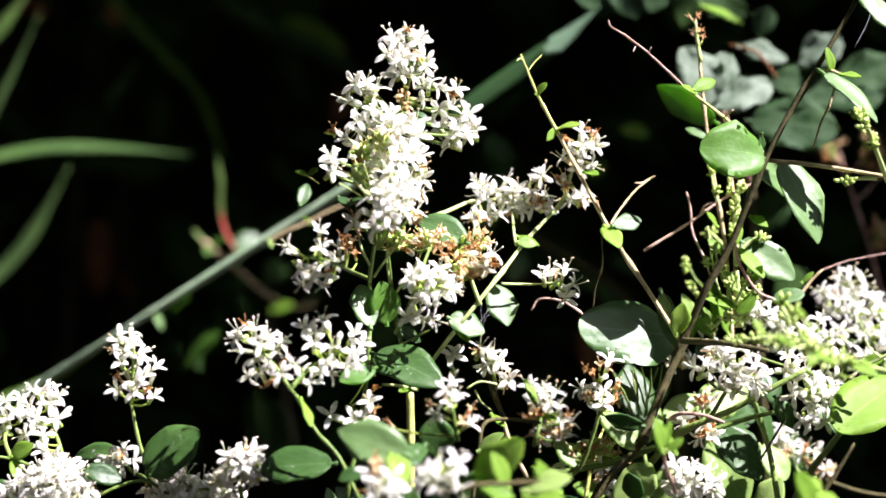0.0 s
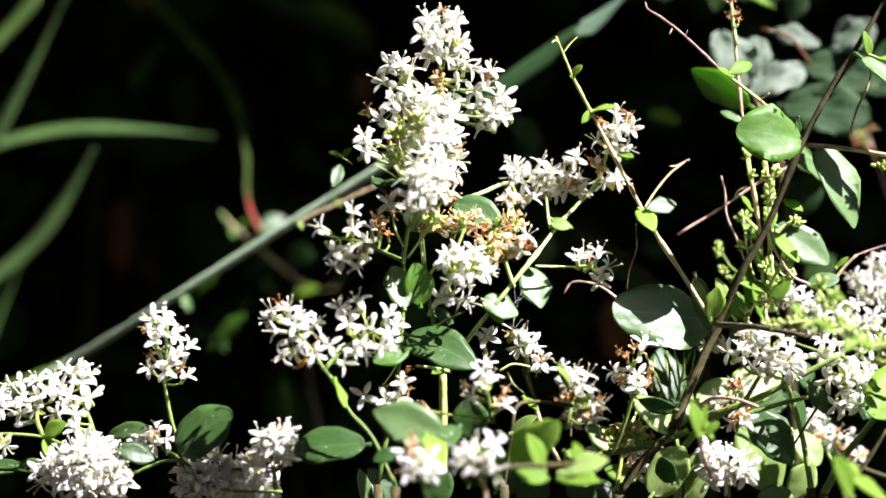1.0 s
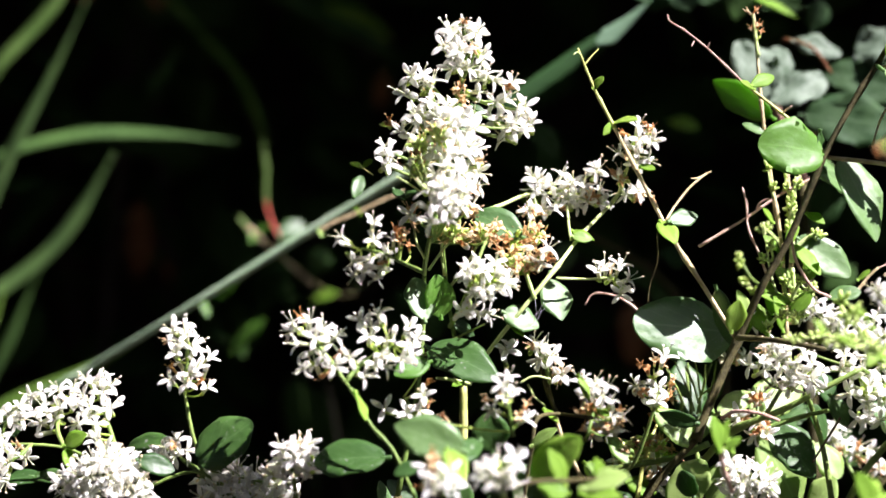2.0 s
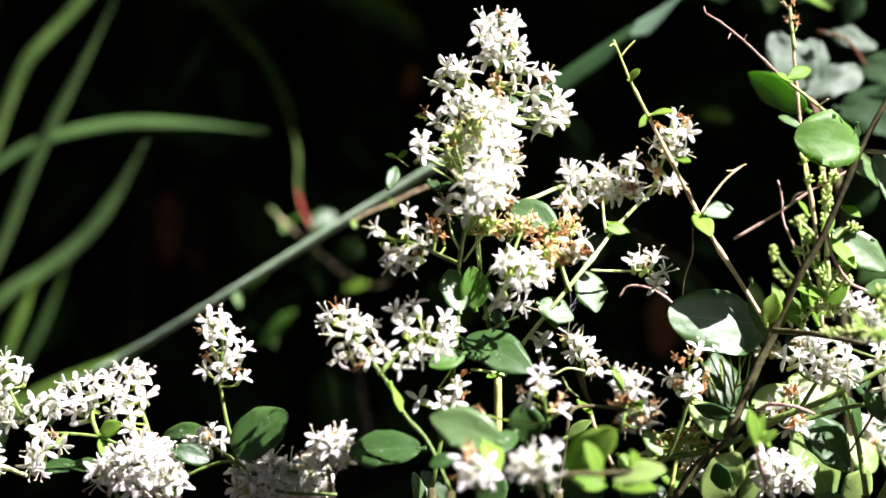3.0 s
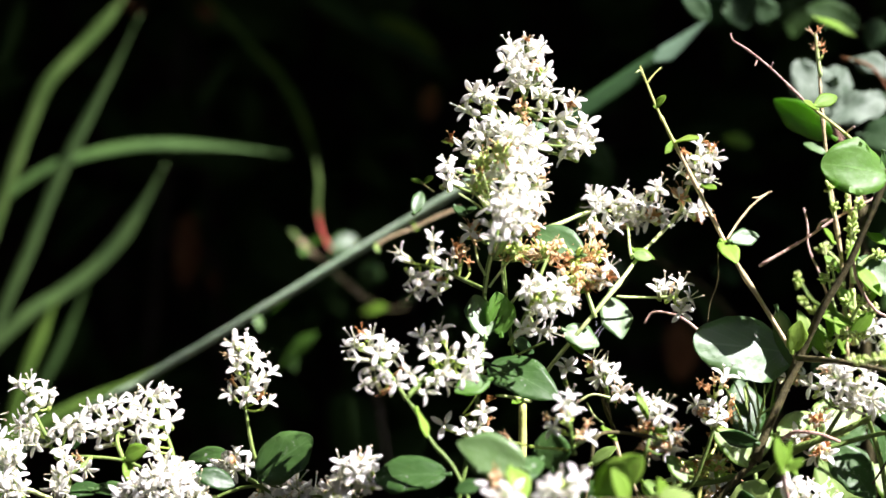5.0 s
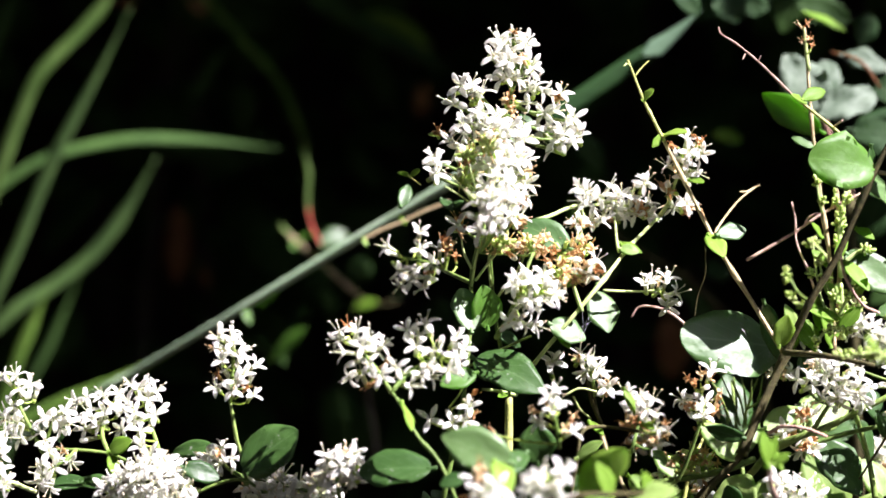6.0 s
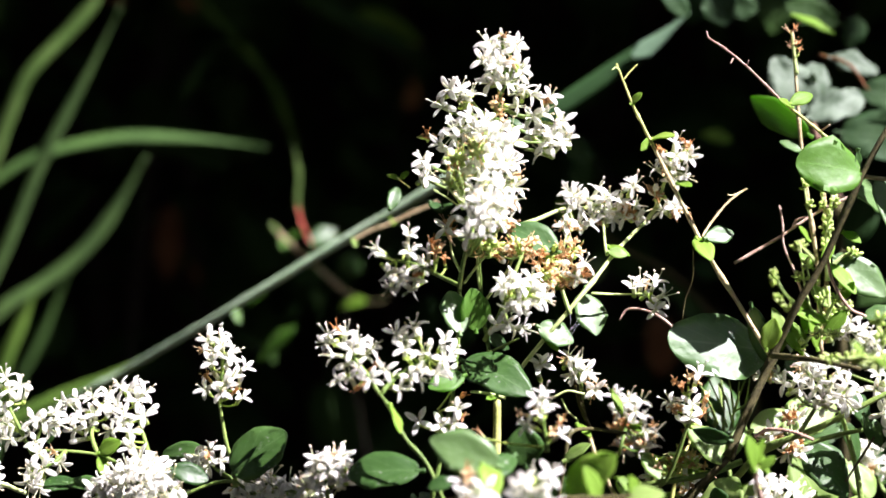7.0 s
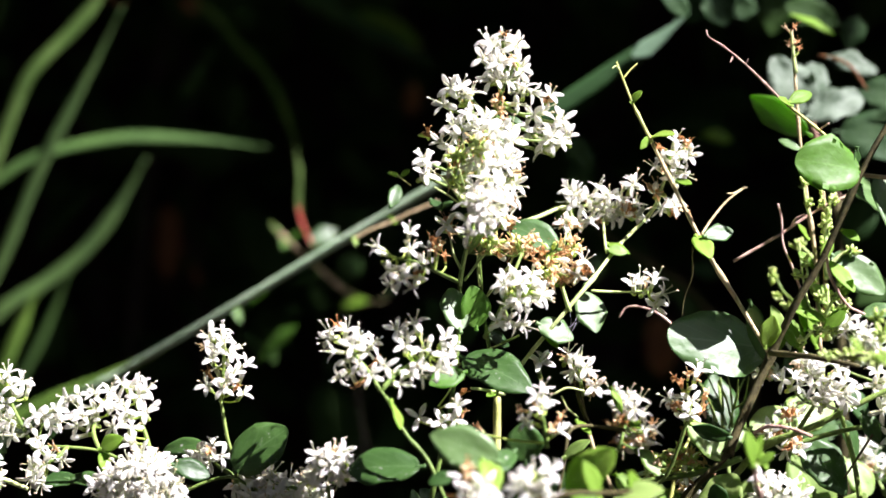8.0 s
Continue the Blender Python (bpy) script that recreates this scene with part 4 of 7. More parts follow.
branch = thing("privet_branch", (-0.0736, -0.03, -0.0591), "privet branch with dense white flower heads low in the shrub", "shrub branch", "flowering privet branches", "")
stem(branch, "stem", [(-0.0659, -0.03, -0.0591), (-0.0697, -0.03, -0.054), (-0.0723, -0.03, -0.0501)], 0.00064, 0.00051, STEM_GREEN)
rooted(branch, (-0.0659, -0.03, -0.0591), (-0.057, -0.01, -0.53), 0.0022, 0.0011)
flower_cluster(branch, [(-0.0726, -0.028, -0.051), (-0.0733, -0.028, -0.0484), (-0.0739, -0.028, -0.0464)], tufts=[((-0.0736, -0.03, -0.045), 0.00655, 0.00296, "oooooooooooocccooooo"), ((-0.078, -0.03, -0.0469), 0.00373, 0.00244, "ooooocoo"), ((-0.0678, -0.03, -0.0473), 0.00398, 0.00244, "oooooocooo"), ((-0.0726, -0.028, -0.0426), 0.00452, 0.00142, "ooooooo"), ((-0.082, -0.026, -0.0492), 0.00272, 0.0022, "oooooo"), ((-0.0742, -0.03, -0.0504), 0.00655, 0.00244, "oooooooooooooooo"), ((-0.0659, -0.03, -0.0508), 0.00321, 0.00193, "ooooooo")], seed=29, size=1.05)
flower_cluster(branch, [(-0.0437, -0.022, -0.0537), (-0.0431, -0.022, -0.0511)], tufts=[((-0.0424, -0.022, -0.0483), 0.0051, 0.00222, "ooooooooccoooo"), ((-0.0476, -0.022, -0.0485), 0.00301, 0.00222, "oooocoo"), ((-0.0352, -0.022, -0.0488), 0.00353, 0.00196, "ooooooo"), ((-0.045, -0.022, -0.0459), 0.00144, 0.00078, "oooo"), ((-0.0524, -0.02, -0.0487), 0.00118, 0.00079, "cccwo"), ((-0.0489, -0.022, -0.0517), 0.00379, 0.00196, "ooooocoo"), ((-0.0411, -0.022, -0.0524), 0.0051, 0.00196, "oooooooooooo"), ((-0.0339, -0.022, -0.0521), 0.00327, 0.00196, "ooooooo")], seed=30, size=1.05)
flower_cluster(branch, [(-0.0294, -0.036, -0.051), (-0.0297, -0.04, -0.0455), (-0.0303, -0.04, -0.0424)], tufts=[((-0.0303, -0.04, -0.0411), 0.0039, 0.00239, "ooooocccoo"), ((-0.0278, -0.04, -0.0386), 0.00164, 0.00113, "ooowo"), ((-0.033, -0.038, -0.0445), 0.00215, 0.0019, "ooocco"), ((-0.027, -0.04, -0.0428), 0.00138, 0.00113, "oooo")], seed=31, size=1.05)
stem(branch, "side_stem", [(-0.0706, -0.025, -0.0526), (-0.0539, -0.024, -0.0457), (-0.0435, -0.024, -0.0522), (-0.0283, -0.034, -0.0519)], 0.00039, 0.00038, STEM_GREEN)

# thin shoot with small paired leaves

branch = thing("privet_twig", (0.0732, 0.002, -0.0145), "long thin arching privet twig with small paired leaves", "twig", "bare twigs", "")
stem(branch, "stem", [(0.0728, -0.006, -0.0148), (0.066, -0.002, -0.0034), (0.0582, -0.001, 0.0089), (0.0512, -0.001, 0.0219), (0.0438, 0, 0.0362)], 0.00057, 0.00044, BARK_TAN, nodes=(0.4, 0.85))
stem(branch, "young_stem", [(0.0442, 0, 0.0353), (0.0415, 0, 0.0406), (0.0391, 0.001, 0.0455), (0.0352, 0.001, 0.0549)], 0.00044, 0.00027, STEM_OLIVE, nodes=(0.1, 0.5))
stem(branch, "tip", [(0.0371, 0.001, 0.051), (0.0385, 0.002, 0.0529), (0.0404, 0.003, 0.0549)], 0.00021, 0.00014, STEM_OLIVE)
stem(branch, "tip", [(0.0358, 0.001, 0.0533), (0.035, 0, 0.0538), (0.0341, -0.001, 0.0531)], 0.00021, 0.00016, STEM_YELLOW)
leaf(branch, (0.0571, -0.004, 0.0129), (0.0642, -0.0004, 0.0143), 0.00461, face=(0.31, -0.81, 0.5), bend=0.06, mat=LEAF_PALE)
leaf(branch, (0.0551, -0.003, 0.0127), (0.0581, -0.008, 0.0074), 0.00489, face=(0.1, -0.7, 0.7), bend=0.12, mat=LEAF_YOUNG)
leaf(branch, (0.0442, 0, 0.0367), (0.0494, -0.004, 0.0372), 0.00301, face=(0.1, -0.6, 0.75), bend=0.15, mat=LEAF_FRESH)
leaf(branch, (0.0434, 0, 0.0367), (0.0412, -0.002, 0.0336), 0.00205, face=(0.6, -0.6, 0.3), mat=LEAF_YOUNG)
leaf(branch, (0.0504, -0.002, 0.026), (0.0536, -0.004, 0.0253), 0.00231, mat=LEAF_YOUNG)
leaf(branch, (0.039, 0.001, 0.0452), (0.0415, 0, 0.0478), 0.00205, mat=LEAF_YOUNG)
leaf(branch, (0.0542, 0, 0.0169), (0.0528, 0.002, 0.0197), 0.00082, mat=WITHERED)
stem(branch, "curled_twig", [(0.0565, 0, 0.013), (0.0594, 0.005, 0.017), (0.0635, 0.01, 0.0217), (0.0675, 0.013, 0.0249), (0.069, 0.013, 0.0257)], 0.0003, 0.00022, BARK_TAN)
stem(branch, "curled_twig", [(0.0675, 0.013, 0.0249), (0.0658, 0.012, 0.0241), (0.0638, 0.01, 0.0239)], 0.00028, 0.00014, BARK_TAN)
stem(branch, "thread", [(0.0545, 0, 0.0103), (0.055, 0.004, 0.0035), (0.0535, 0.006, -0.002), (0.0529, 0.006, -0.0069)], 0.0002, 0.00015, BARK)

# thick twig with large rounded leaves

branch = thing("privet_twig", (0.0512, -0.012, -0.0527), "thick brown privet twig with large rounded waxy leaves", "twig", "bare twigs", "")
stem(branch, "stem", [(0.0498, -0.012, -0.0547), (0.0559, -0.012, -0.0461), (0.0629, -0.01, -0.0389)], 0.0006, 0.00085, BARK)
stem(branch, "stem", [(0.0629, -0.01, -0.0389), (0.0679, -0.008, -0.027), (0.0733, -0.006, -0.0154), (0.0784, -0.009, -0.0028), (0.0843, -0.01, 0.0079), (0.0922, -0.012, 0.0273), (0.098, -0.012, 0.0387), (0.1048, -0.012, 0.0498), (0.1153, -0.012, 0.0672)], 0.0011, 0.00056, BARK, "rough brown bark", nodes=(0.02, 0.25, 0.62, 0.83))
rooted(branch, (0.0498, -0.012, -0.0547), (0.057, 0.018, -0.53), 0.004, 0.0014)
stem(branch, "side_twig", [(0.0730, -0.0080, -0.0147), (0.0800, -0.0240, -0.0148), (0.0900, -0.0300, -0.0165)], 0.0008, 0.0005, BARK)
stem(branch, "side_twig", [(0.0937, -0.011, 0.0281), (0.1036, -0.014, 0.0268), (0.1126, -0.016, 0.0252), (0.1207, -0.018, 0.0236)], 0.00056, 0.00045, BARK_TAN)
stem(branch, "side_twig", [(0.0861, -0.005, 0.0087), (0.0877, -0.003, 0.0033), (0.0919, -0.002, -0.0029), (0.0964, 0, -0.005)], 0.00041, 0.00034, BARK_RED)
stem(branch, "side_twig", [(0.0928, -0.0115, 0.0292), (0.0869, -0.01, 0.0352), (0.0816, -0.01, 0.0396), (0.0746, -0.01, 0.045)], 0.00048, 0.00035, STEM_OLIVE)
stem(branch, "red_twig", [(0.0751, -0.01, 0.0446), (0.0728, -0.01, 0.0466), (0.0651, -0.011, 0.0537), (0.0594, -0.011, 0.0581), (0.0563, -0.011, 0.06), (0.0556, -0.011, 0.0617)], 0.0003, 0.0002, BARK_RED, nodes=(0.3, 0.62))
stem(branch, "thorn", [(0.0651, -0.011, 0.0537), (0.0656, -0.012, 0.055)], 0.0002, 0.0001, BARK_RED)
stem(branch, "thorn", [(0.062, -0.011, 0.0554), (0.0613, -0.012, 0.054)], 0.00019, 0.00011, BARK_RED)
stem(branch, "thorn", [(0.0834, -0.01, 0.0389), (0.0849, -0.012, 0.0401)], 0.00027, 0.00021, BARK_RED)
leaf(branch, (0.092, -0.013, 0.0288), (0.0761, -0.018, 0.0307), 0.01358, face=(-0.35, -0.85, 0.3), bend=0.14, cup=0.1, mat=LEAF_GLOW, point=0.1, stalk=(0.0932, -0.011, 0.028), label="bright green rounded leaf")
leaf(branch, (0.0916, -0.012, 0.034), (0.0911, -0.01, 0.025), 0.00347, face=(0.6, -0.7, 0.2), mat=LEAF)
leaf(branch, (0.0971, -0.01, 0.0276), (0.1045, -0.014, 0.0081), 0.01125, face=(0.45, -0.85, 0.25), bend=0.12, cup=0.16, mat=LEAF_PALE, stalk=(0.0937, -0.011, 0.0281))
leaf(branch, (0.0918, -0.004, 0.0257), (0.1014, 0.004, 0.0205), 0.00542, face=(0.2, -0.8, 0.5), mat=LEAF_PALE)
leaf(branch, (0.0731, 0.001, -0.0139), (0.0482, -0.0070, -0.0114), 0.01753, face=(0.31, -0.81, 0.5), bend=0.05, cup=-0.12, mat=LEAF_PALE, point=0.15, stalk=(0.0732, -0.005, -0.0151), label="broad dusty leaf half in shade")
leaf(branch, (0.0687, -0.002, -0.0032), (0.0729, -0.004, -0.0173), 0.00544, face=(-0.5, -0.85, -0.1), bend=0.05, cup=0.05, mat=LEAF)
leaf(branch, (0.1061, -0.016, 0.048), (0.1172, -0.021, 0.0361), 0.00635, face=(0.35, -0.7, 0.65), bend=0.15, cup=0.12, mat=LEAF_PALE, stalk=(0.1048, -0.012, 0.0498))
leaf(branch, (0.1083, -0.013, 0.0491), (0.107, -0.013, 0.0547), 0.00266, mat=LEAF_YOUNG)
leaf(branch, (0.1102, -0.014, 0.0482), (0.1146, -0.016, 0.0474), 0.00199, mat=LEAF_YOUNG)
stem(branch, "side_twig", [(0.1044, -0.012, 0.0495), (0.108, -0.013, 0.0492), (0.1107, -0.014, 0.0479)], 0.0004, 0.00033, BARK_TAN)
stem(branch, "dry_twig", [(0.1096, -0.013, 0.0486), (0.1078, -0.014, 0.0418), (0.1053, -0.014, 0.0365), (0.1036, -0.014, 0.0308)], 0.00037, 0.00024, BARK_TAN)
leaf(branch, (0.1151, -0.012, 0.0677), (0.1228, -0.016, 0.0582), 0.00614, face=(0.2, -0.8, 0.5), mat=LEAF_PALE)
leaf(branch, (0.0757, -0.01, 0.045), (0.0815, -0.0062, 0.0476), 0.00348, face=(0.31, -0.81, 0.5), bend=0.12, mat=LEAF_YOUNG)
leaf(branch, (0.0762, -0.01, 0.0442), (0.0727, -0.012, 0.0459), 0.00201, mat=LEAF_YOUNG)
leaf(branch, (0.0778, 0, -0.0156), (0.0795, -0.002, -0.0206), 0.00355, face=(0.2, -0.9, 0.2), mat=LEAF)
leaf(branch, (0.0714, -0.0100, -0.0131), (0.0728, -0.0120, -0.0056), 0.00482, face=(0.2, -0.8, 0.5), mat=LEAF_FRESH)
leaf(branch, (0.0914, 0.004, 0.0152), (0.0953, 0.002, 0.0126), 0.00331, mat=LEAF_YOUNG)
flower_cluster(branch, [(0.1179, -0.017, 0.0235), (0.1145, -0.016, 0.0235), (0.1112, -0.016, 0.0232)], tufts=[((0.1108, -0.016, 0.0232), 0.00225, 0.00079, "ggggggggg")], seed=32, mat=STEM_YELLOW, size=0.78, name="bud_spike")
flower_cluster(branch, [(0.1207, -0.0180, 0.0215), (0.1174, -0.0242, 0.0264), (0.1141, -0.0305, 0.0313), (0.1109, -0.0367, 0.0359)], tufts=[((0.1108, -0.0360, 0.0354), 0.00145, 0.00277, "ggggggggggggg"), ((0.1141, -0.0305, 0.0313), 0.00092, 0.00224, "gggggggggg"), ((0.1089, -0.0380, 0.0372), 0.00079, 0.00119, "ggggg")], seed=33, mat=STEM_YELLOW, radius=0.0007, size=0.78, name="bud_spike")

# upright pale stalk with green buds

branch = thing("privet_branch", (0.0871, 0.012, -0.0092), "pale upright privet stalk with green flower buds and withered tip", "shrub branch", "budding privet stalks", "")
stem(branch, "stem", [(0.0876, 0.01, -0.0148), (0.0871, 0.012, -0.0036), (0.0867, 0.014, 0.0076), (0.0842, 0.014, 0.0232), (0.0822, 0.015, 0.0381), (0.081, 0.016, 0.0516), (0.0798, 0.016, 0.0655)], 0.00059, 0.00037, BARK_TAN, nodes=(0.45, 0.75))
stem(branch, "side_twig", [(0.0885, 0.012, -0.012), (0.0895, 0.016, 0.0063), (0.0896, 0.02, 0.0191), (0.0888, 0.02, 0.0277)], 0.00063, 0.0005, BARK_TAN)
flower_cluster(branch, [(0.081, 0.016, 0.0545), (0.0802, 0.016, 0.0602), (0.0797, 0.016, 0.0651)], blooms=[((0.0786, 0.016, 0.0656), "w"), ((0.0811, 0.016, 0.0623), "w"), ((0.0794, 0.016, 0.0616), "w"), ((0.0803, 0.016, 0.0661), "w"), ((0.0815, 0.014, 0.0605), "w")], seed=34, mat=STEM_YELLOW, size=0.6)
leaf(branch, (0.0821, 0.014, 0.0352), (0.0771, 0.016, 0.0378), 0.00337, mat=LEAF_PALE)
leaf(branch, (0.0871, 0.0350, 0.0410), (0.0733, 0.0450, 0.0512), 0.00797, face=(-0.75, -0.6, 0.1), mat=LEAF_GLOW, point=0.5)
flower_cluster(branch, [(0.0897, 0.03, -0.0052), (0.0854, 0.052, -0.0015), (0.0821, 0.056, 0.0046), (0.0811, 0.056, 0.0061)], tufts=[((0.0817, 0.056, 0.0038), 0.00106, 0.00228, "gggggggggg"), ((0.083, 0.055, -0.0015), 0.00136, 0.00106, "ggggggg"), ((0.0848, 0.05, -0.0038), 0.00135, 0.0009, "gggg")], seed=35, mat=STEM_GREEN, radius=0.0004, size=0.78, name="bud_spike")
flower_cluster(branch, [(0.09, 0.012, 0.0069), (0.0921, 0.012, 0.009), (0.0943, 0.012, 0.0104)], tufts=[((0.095, 0.012, 0.0104), 0.0021, 0.00126, "ggggggggggg")], seed=36, mat=STEM_YELLOW, size=0.78, name="bud_spike")
flower_cluster(branch, [(0.0891, 0.03, 0.0079), (0.0883, 0.045, 0.0112), (0.0867, 0.05, 0.0131)], tufts=[((0.0879, 0.05, 0.0125), 0.00225, 0.00135, "ggggggggg")], seed=37, mat=STEM_YELLOW, size=0.78, name="bud_spike")
flower_cluster(branch, [(0.0893, 0.012, 0.0034), (0.089, 0.014, 0.0133), (0.0897, 0.014, 0.0203), (0.0904, 0.014, 0.0246)], tufts=[((0.089, 0.014, 0.0175), 0.00154, 0.00351, "gggggggggggggg"), ((0.0907, 0.014, 0.0231), 0.00084, 0.00154, "gggggg"), ((0.0879, 0.016, 0.0232), 0.00085, 0.00211, "gggg"), ((0.0887, 0.014, 0.0119), 0.00126, 0.00183, "gggggggg")], seed=38, mat=STEM_YELLOW, radius=0.0009, size=0.78, name="bud_spike")
flower_cluster(branch, [(0.0899, 0.012, -0.012), (0.0896, 0.012, -0.005), (0.0891, 0.012, 0.002)], tufts=[((0.0906, 0.012, -0.005), 0.00266, 0.00154, "gggggggggg"), ((0.0871, 0.012, -0.0071), 0.0021, 0.00126, "ggggggg"), ((0.0886, 0.012, -0.0001), 0.00098, 0.0021, "ggggggg"), ((0.0927, 0.012, -0.0046), 0.00126, 0.00084, "ggggg")], seed=39, mat=STEM_YELLOW, radius=0.0009, size=0.78, name="bud_spike")
leaf(branch, (0.0905, 0.013, 0.0093), (0.1036, 0.013, -0.0001), 0.00897, face=(-0.1, -0.85, 0.45), bend=0.1, mat=LEAF_PALE)
leaf(branch, (0.0886, 0.008, 0.0075), (0.0946, 0.004, 0.0002), 0.00444, face=(0.3, -0.7, 0.4), mat=LEAF_YOUNG)
leaf(branch, (0.097, 0.004, -0.0053), (0.1045, 0.004, -0.0037), 0.00496, face=(0, -0.7, 0.7), mat=LEAF_PALE)
leaf(branch, (0.0765, 0.012, -0.0148), (0.0782, 0.014, -0.0071), 0.00504, face=(0.2, -0.8, 0.4), mat=LEAF_YOUNG)
leaf(branch, (0.0831, 0.012, -0.0148), (0.081, 0.014, -0.0071), 0.0042, mat=LEAF_YOUNG)
leaf(branch, (0.1054, 0.012, -0.0009), (0.1083, 0.012, 0.0016), 0.0014, mat=LEAF_YOUNG)
leaf(branch, (0.0834, 0.008, -0.0091), (0.0821, 0.008, -0.0008), 0.00361, face=(0.3, -0.7, 0.5), mat=LEAF_YOUNG)
leaf(branch, (0.0859, 0.006, -0.0133), (0.0837, 0.006, -0.005), 0.00332, face=(0.4, -0.7, 0.4), mat=LEAF_YOUNG)
leaf(branch, (0.0876, 0.006, -0.0105), (0.0929, 0.006, -0.0036), 0.0036, mat=LEAF_YOUNG)
leaf(branch, (0.0798, 0, -0.0131), (0.0764, 0, -0.009), 0.00355, mat=LEAF_YOUNG)
leaf(branch, (0.0855, 0.012, 0.0062), (0.0819, 0.012, 0.0099), 0.00252, mat=LEAF_YOUNG)
leaf(branch, (0.0901, 0.012, 0.0132), (0.0875, 0.01, 0.0076), 0.0028, mat=LEAF_YOUNG)
stem(branch, "side_twig", [(0.0871, 0.01, -0.0092), (0.0841, 0.012, -0.0008), (0.083, 0.014, 0.0077), (0.0822, 0.014, 0.0133)], 0.00033, 0.00025, STEM_YELLOW)
leaf(branch, (0.0882, 0.01, -0.0025), (0.0838, 0.008, 0.0023), 0.00418, face=(0.3, -0.8, 0.5), mat=LEAF_LIGHT)
leaf(branch, (0.0882, 0.008, -0.0067), (0.0804, 0.006, -0.0049), 0.00361, face=(0.3, -0.7, 0.6), mat=LEAF_YOUNG)
leaf(branch, (0.0773, 0.008, -0.01), (0.0746, 0.006, -0.0035), 0.00389, face=(0.3, -0.8, 0.5), mat=LEAF_LIGHT)
leaf(branch, (0.0842, 0.012, 0.0132), (0.0814, 0.01, 0.0166), 0.00196, mat=LEAF_YOUNG)
leaf(branch, (0.0918, 0.006, -0.0008), (0.0943, 0.004, 0.0033), 0.00249, mat=LEAF_YOUNG)
flower_cluster(branch, [(0.0877, 0.01, -0.0064), (0.0859, 0.008, -0.0008), (0.0838, 0.006, 0.0034), (0.0827, 0.006, 0.0075)], tufts=[((0.0827, 0.006, 0.0075), 0.00083, 0.00152, "gggggg"), ((0.0846, 0.006, 0.0034), 0.00124, 0.00083, "gggggg"), ((0.0808, 0.006, 0.0045), 0.00083, 0.00083, "ggggg"), ((0.0863, 0.006, -0.0008), 0.00097, 0.00097, "gggggg")], seed=40, mat=STEM_YELLOW, radius=0.0005, size=0.78, name="bud_spike")
flower_cluster(branch, [(0.0882, 0.01, -0.0064), (0.0902, 0.008, -0.0015), (0.0916, 0.006, 0.0019)], tufts=[((0.0916, 0.006, 0.0019), 0.00097, 0.00097, "gggggg"), ((0.0902, 0.006, -0.0008), 0.00124, 0.00083, "gggggg"), ((0.0932, 0.006, -0.0025), 0.00097, 0.00083, "ggggg")], seed=41, mat=STEM_YELLOW, radius=0.0005, size=0.78, name="bud_spike")
flower_cluster(branch, [(0.0848, 0.014, 0.0189), (0.0834, 0.012, 0.0231), (0.0829, 0.012, 0.0273)], tufts=[((0.0829, 0.012, 0.027), 0.00084, 0.00126, "ggggg"), ((0.0842, 0.012, 0.0224), 0.00084, 0.00098, "ggggg")], seed=42, mat=STEM_YELLOW, radius=0.0004, size=0.78, name="bud_spike")
flower_cluster(branch, [(0.0812, 0, -0.0134), (0.0826, -0.002, -0.0104), (0.0848, -0.004, -0.0084)], tufts=[((0.0841, -0.004, -0.0092), 0.0023, 0.00095, "gggggggg"), ((0.0812, -0.002, -0.0117), 0.00122, 0.00082, "gggggg"), ((0.0879, -0.006, -0.009), 0.00203, 0.00095, "gggggggg")], seed=43, mat=STEM_YELLOW, radius=0.0005, size=0.78, name="bud_spike")

# dry twigs

branch = thing("dry_twig", (0.095, 0.016, 0.0243), "thin dry reddish brown dead twig", "twig", "dry twigs", "")
stem(branch, "stem", [(0.0957, 0.016, 0.0249), (0.0865, 0.016, 0.0201), (0.0772, 0.016, 0.0137), (0.0665, 0.016, 0.0072)], 0.00032, 0.00038, BARK_RED)
stem(branch, "side_twig", [(0.0808, 0.016, 0.0165), (0.0815, 0.015, 0.0181), (0.0836, 0.014, 0.0192)], 0.00035, 0.00021, BARK_RED)

branch = thing("dry_twig", (0.0829, 0.014, 0.0006), "thin wavy dry reddish twig", "twig", "dry twigs", "")
stem(branch, "stem", [(0.0835, 0.014, -0.0008), (0.0811, 0.014, 0.0056), (0.0784, 0.014, 0.0119), (0.078, 0.014, 0.0176), (0.077, 0.014, 0.0218)], 0.00032, 0.00024, BARK_RED)

branch = thing("dry_twig", (0.1065, 0.02, -0.0045), "short dry reddish twig beside white flowers", "twig", "dry twigs", "")
stem(branch, "stem", [(0.1061, 0.02, -0.0045), (0.109, 0.02, -0.0006), (0.1119, 0.02, 0.0022)], 0.0004, 0.00028, BARK_TAN)
stem(branch, "thread", [(0.1119, 0.02, 0.0022), (0.1204, 0.03, 0.0046), (0.1328, 0.04, 0.0067)], 0.0001, 7e-05, BARK_RED)

branch = thing("dry_twig", (0.0518, 0.01, -0.0097), "thin curved brown dead twig", "twig", "dry twigs", "")
stem(branch, "stem", [(0.0527, 0.012, -0.0105), (0.0492, 0.012, -0.0073), (0.0451, 0.014, -0.0051), (0.0403, 0.016, -0.0048), (0.0382, 0.016, -0.0076)], 0.00039, 0.0002, BARK_RED)

branch = thing("dry_twig", (0.0651, -0.02, -0.0329), "arched pinkish dry twig", "twig", "dry twigs", "")
stem(branch, "stem", [(0.068, -0.018, -0.0331), (0.0711, -0.02, -0.0313), (0.0761, -0.022, -0.0316), (0.0809, -0.022, -0.0333)], 0.00046, 0.00039, BARK_RED)

# flower heads beside the thick twig

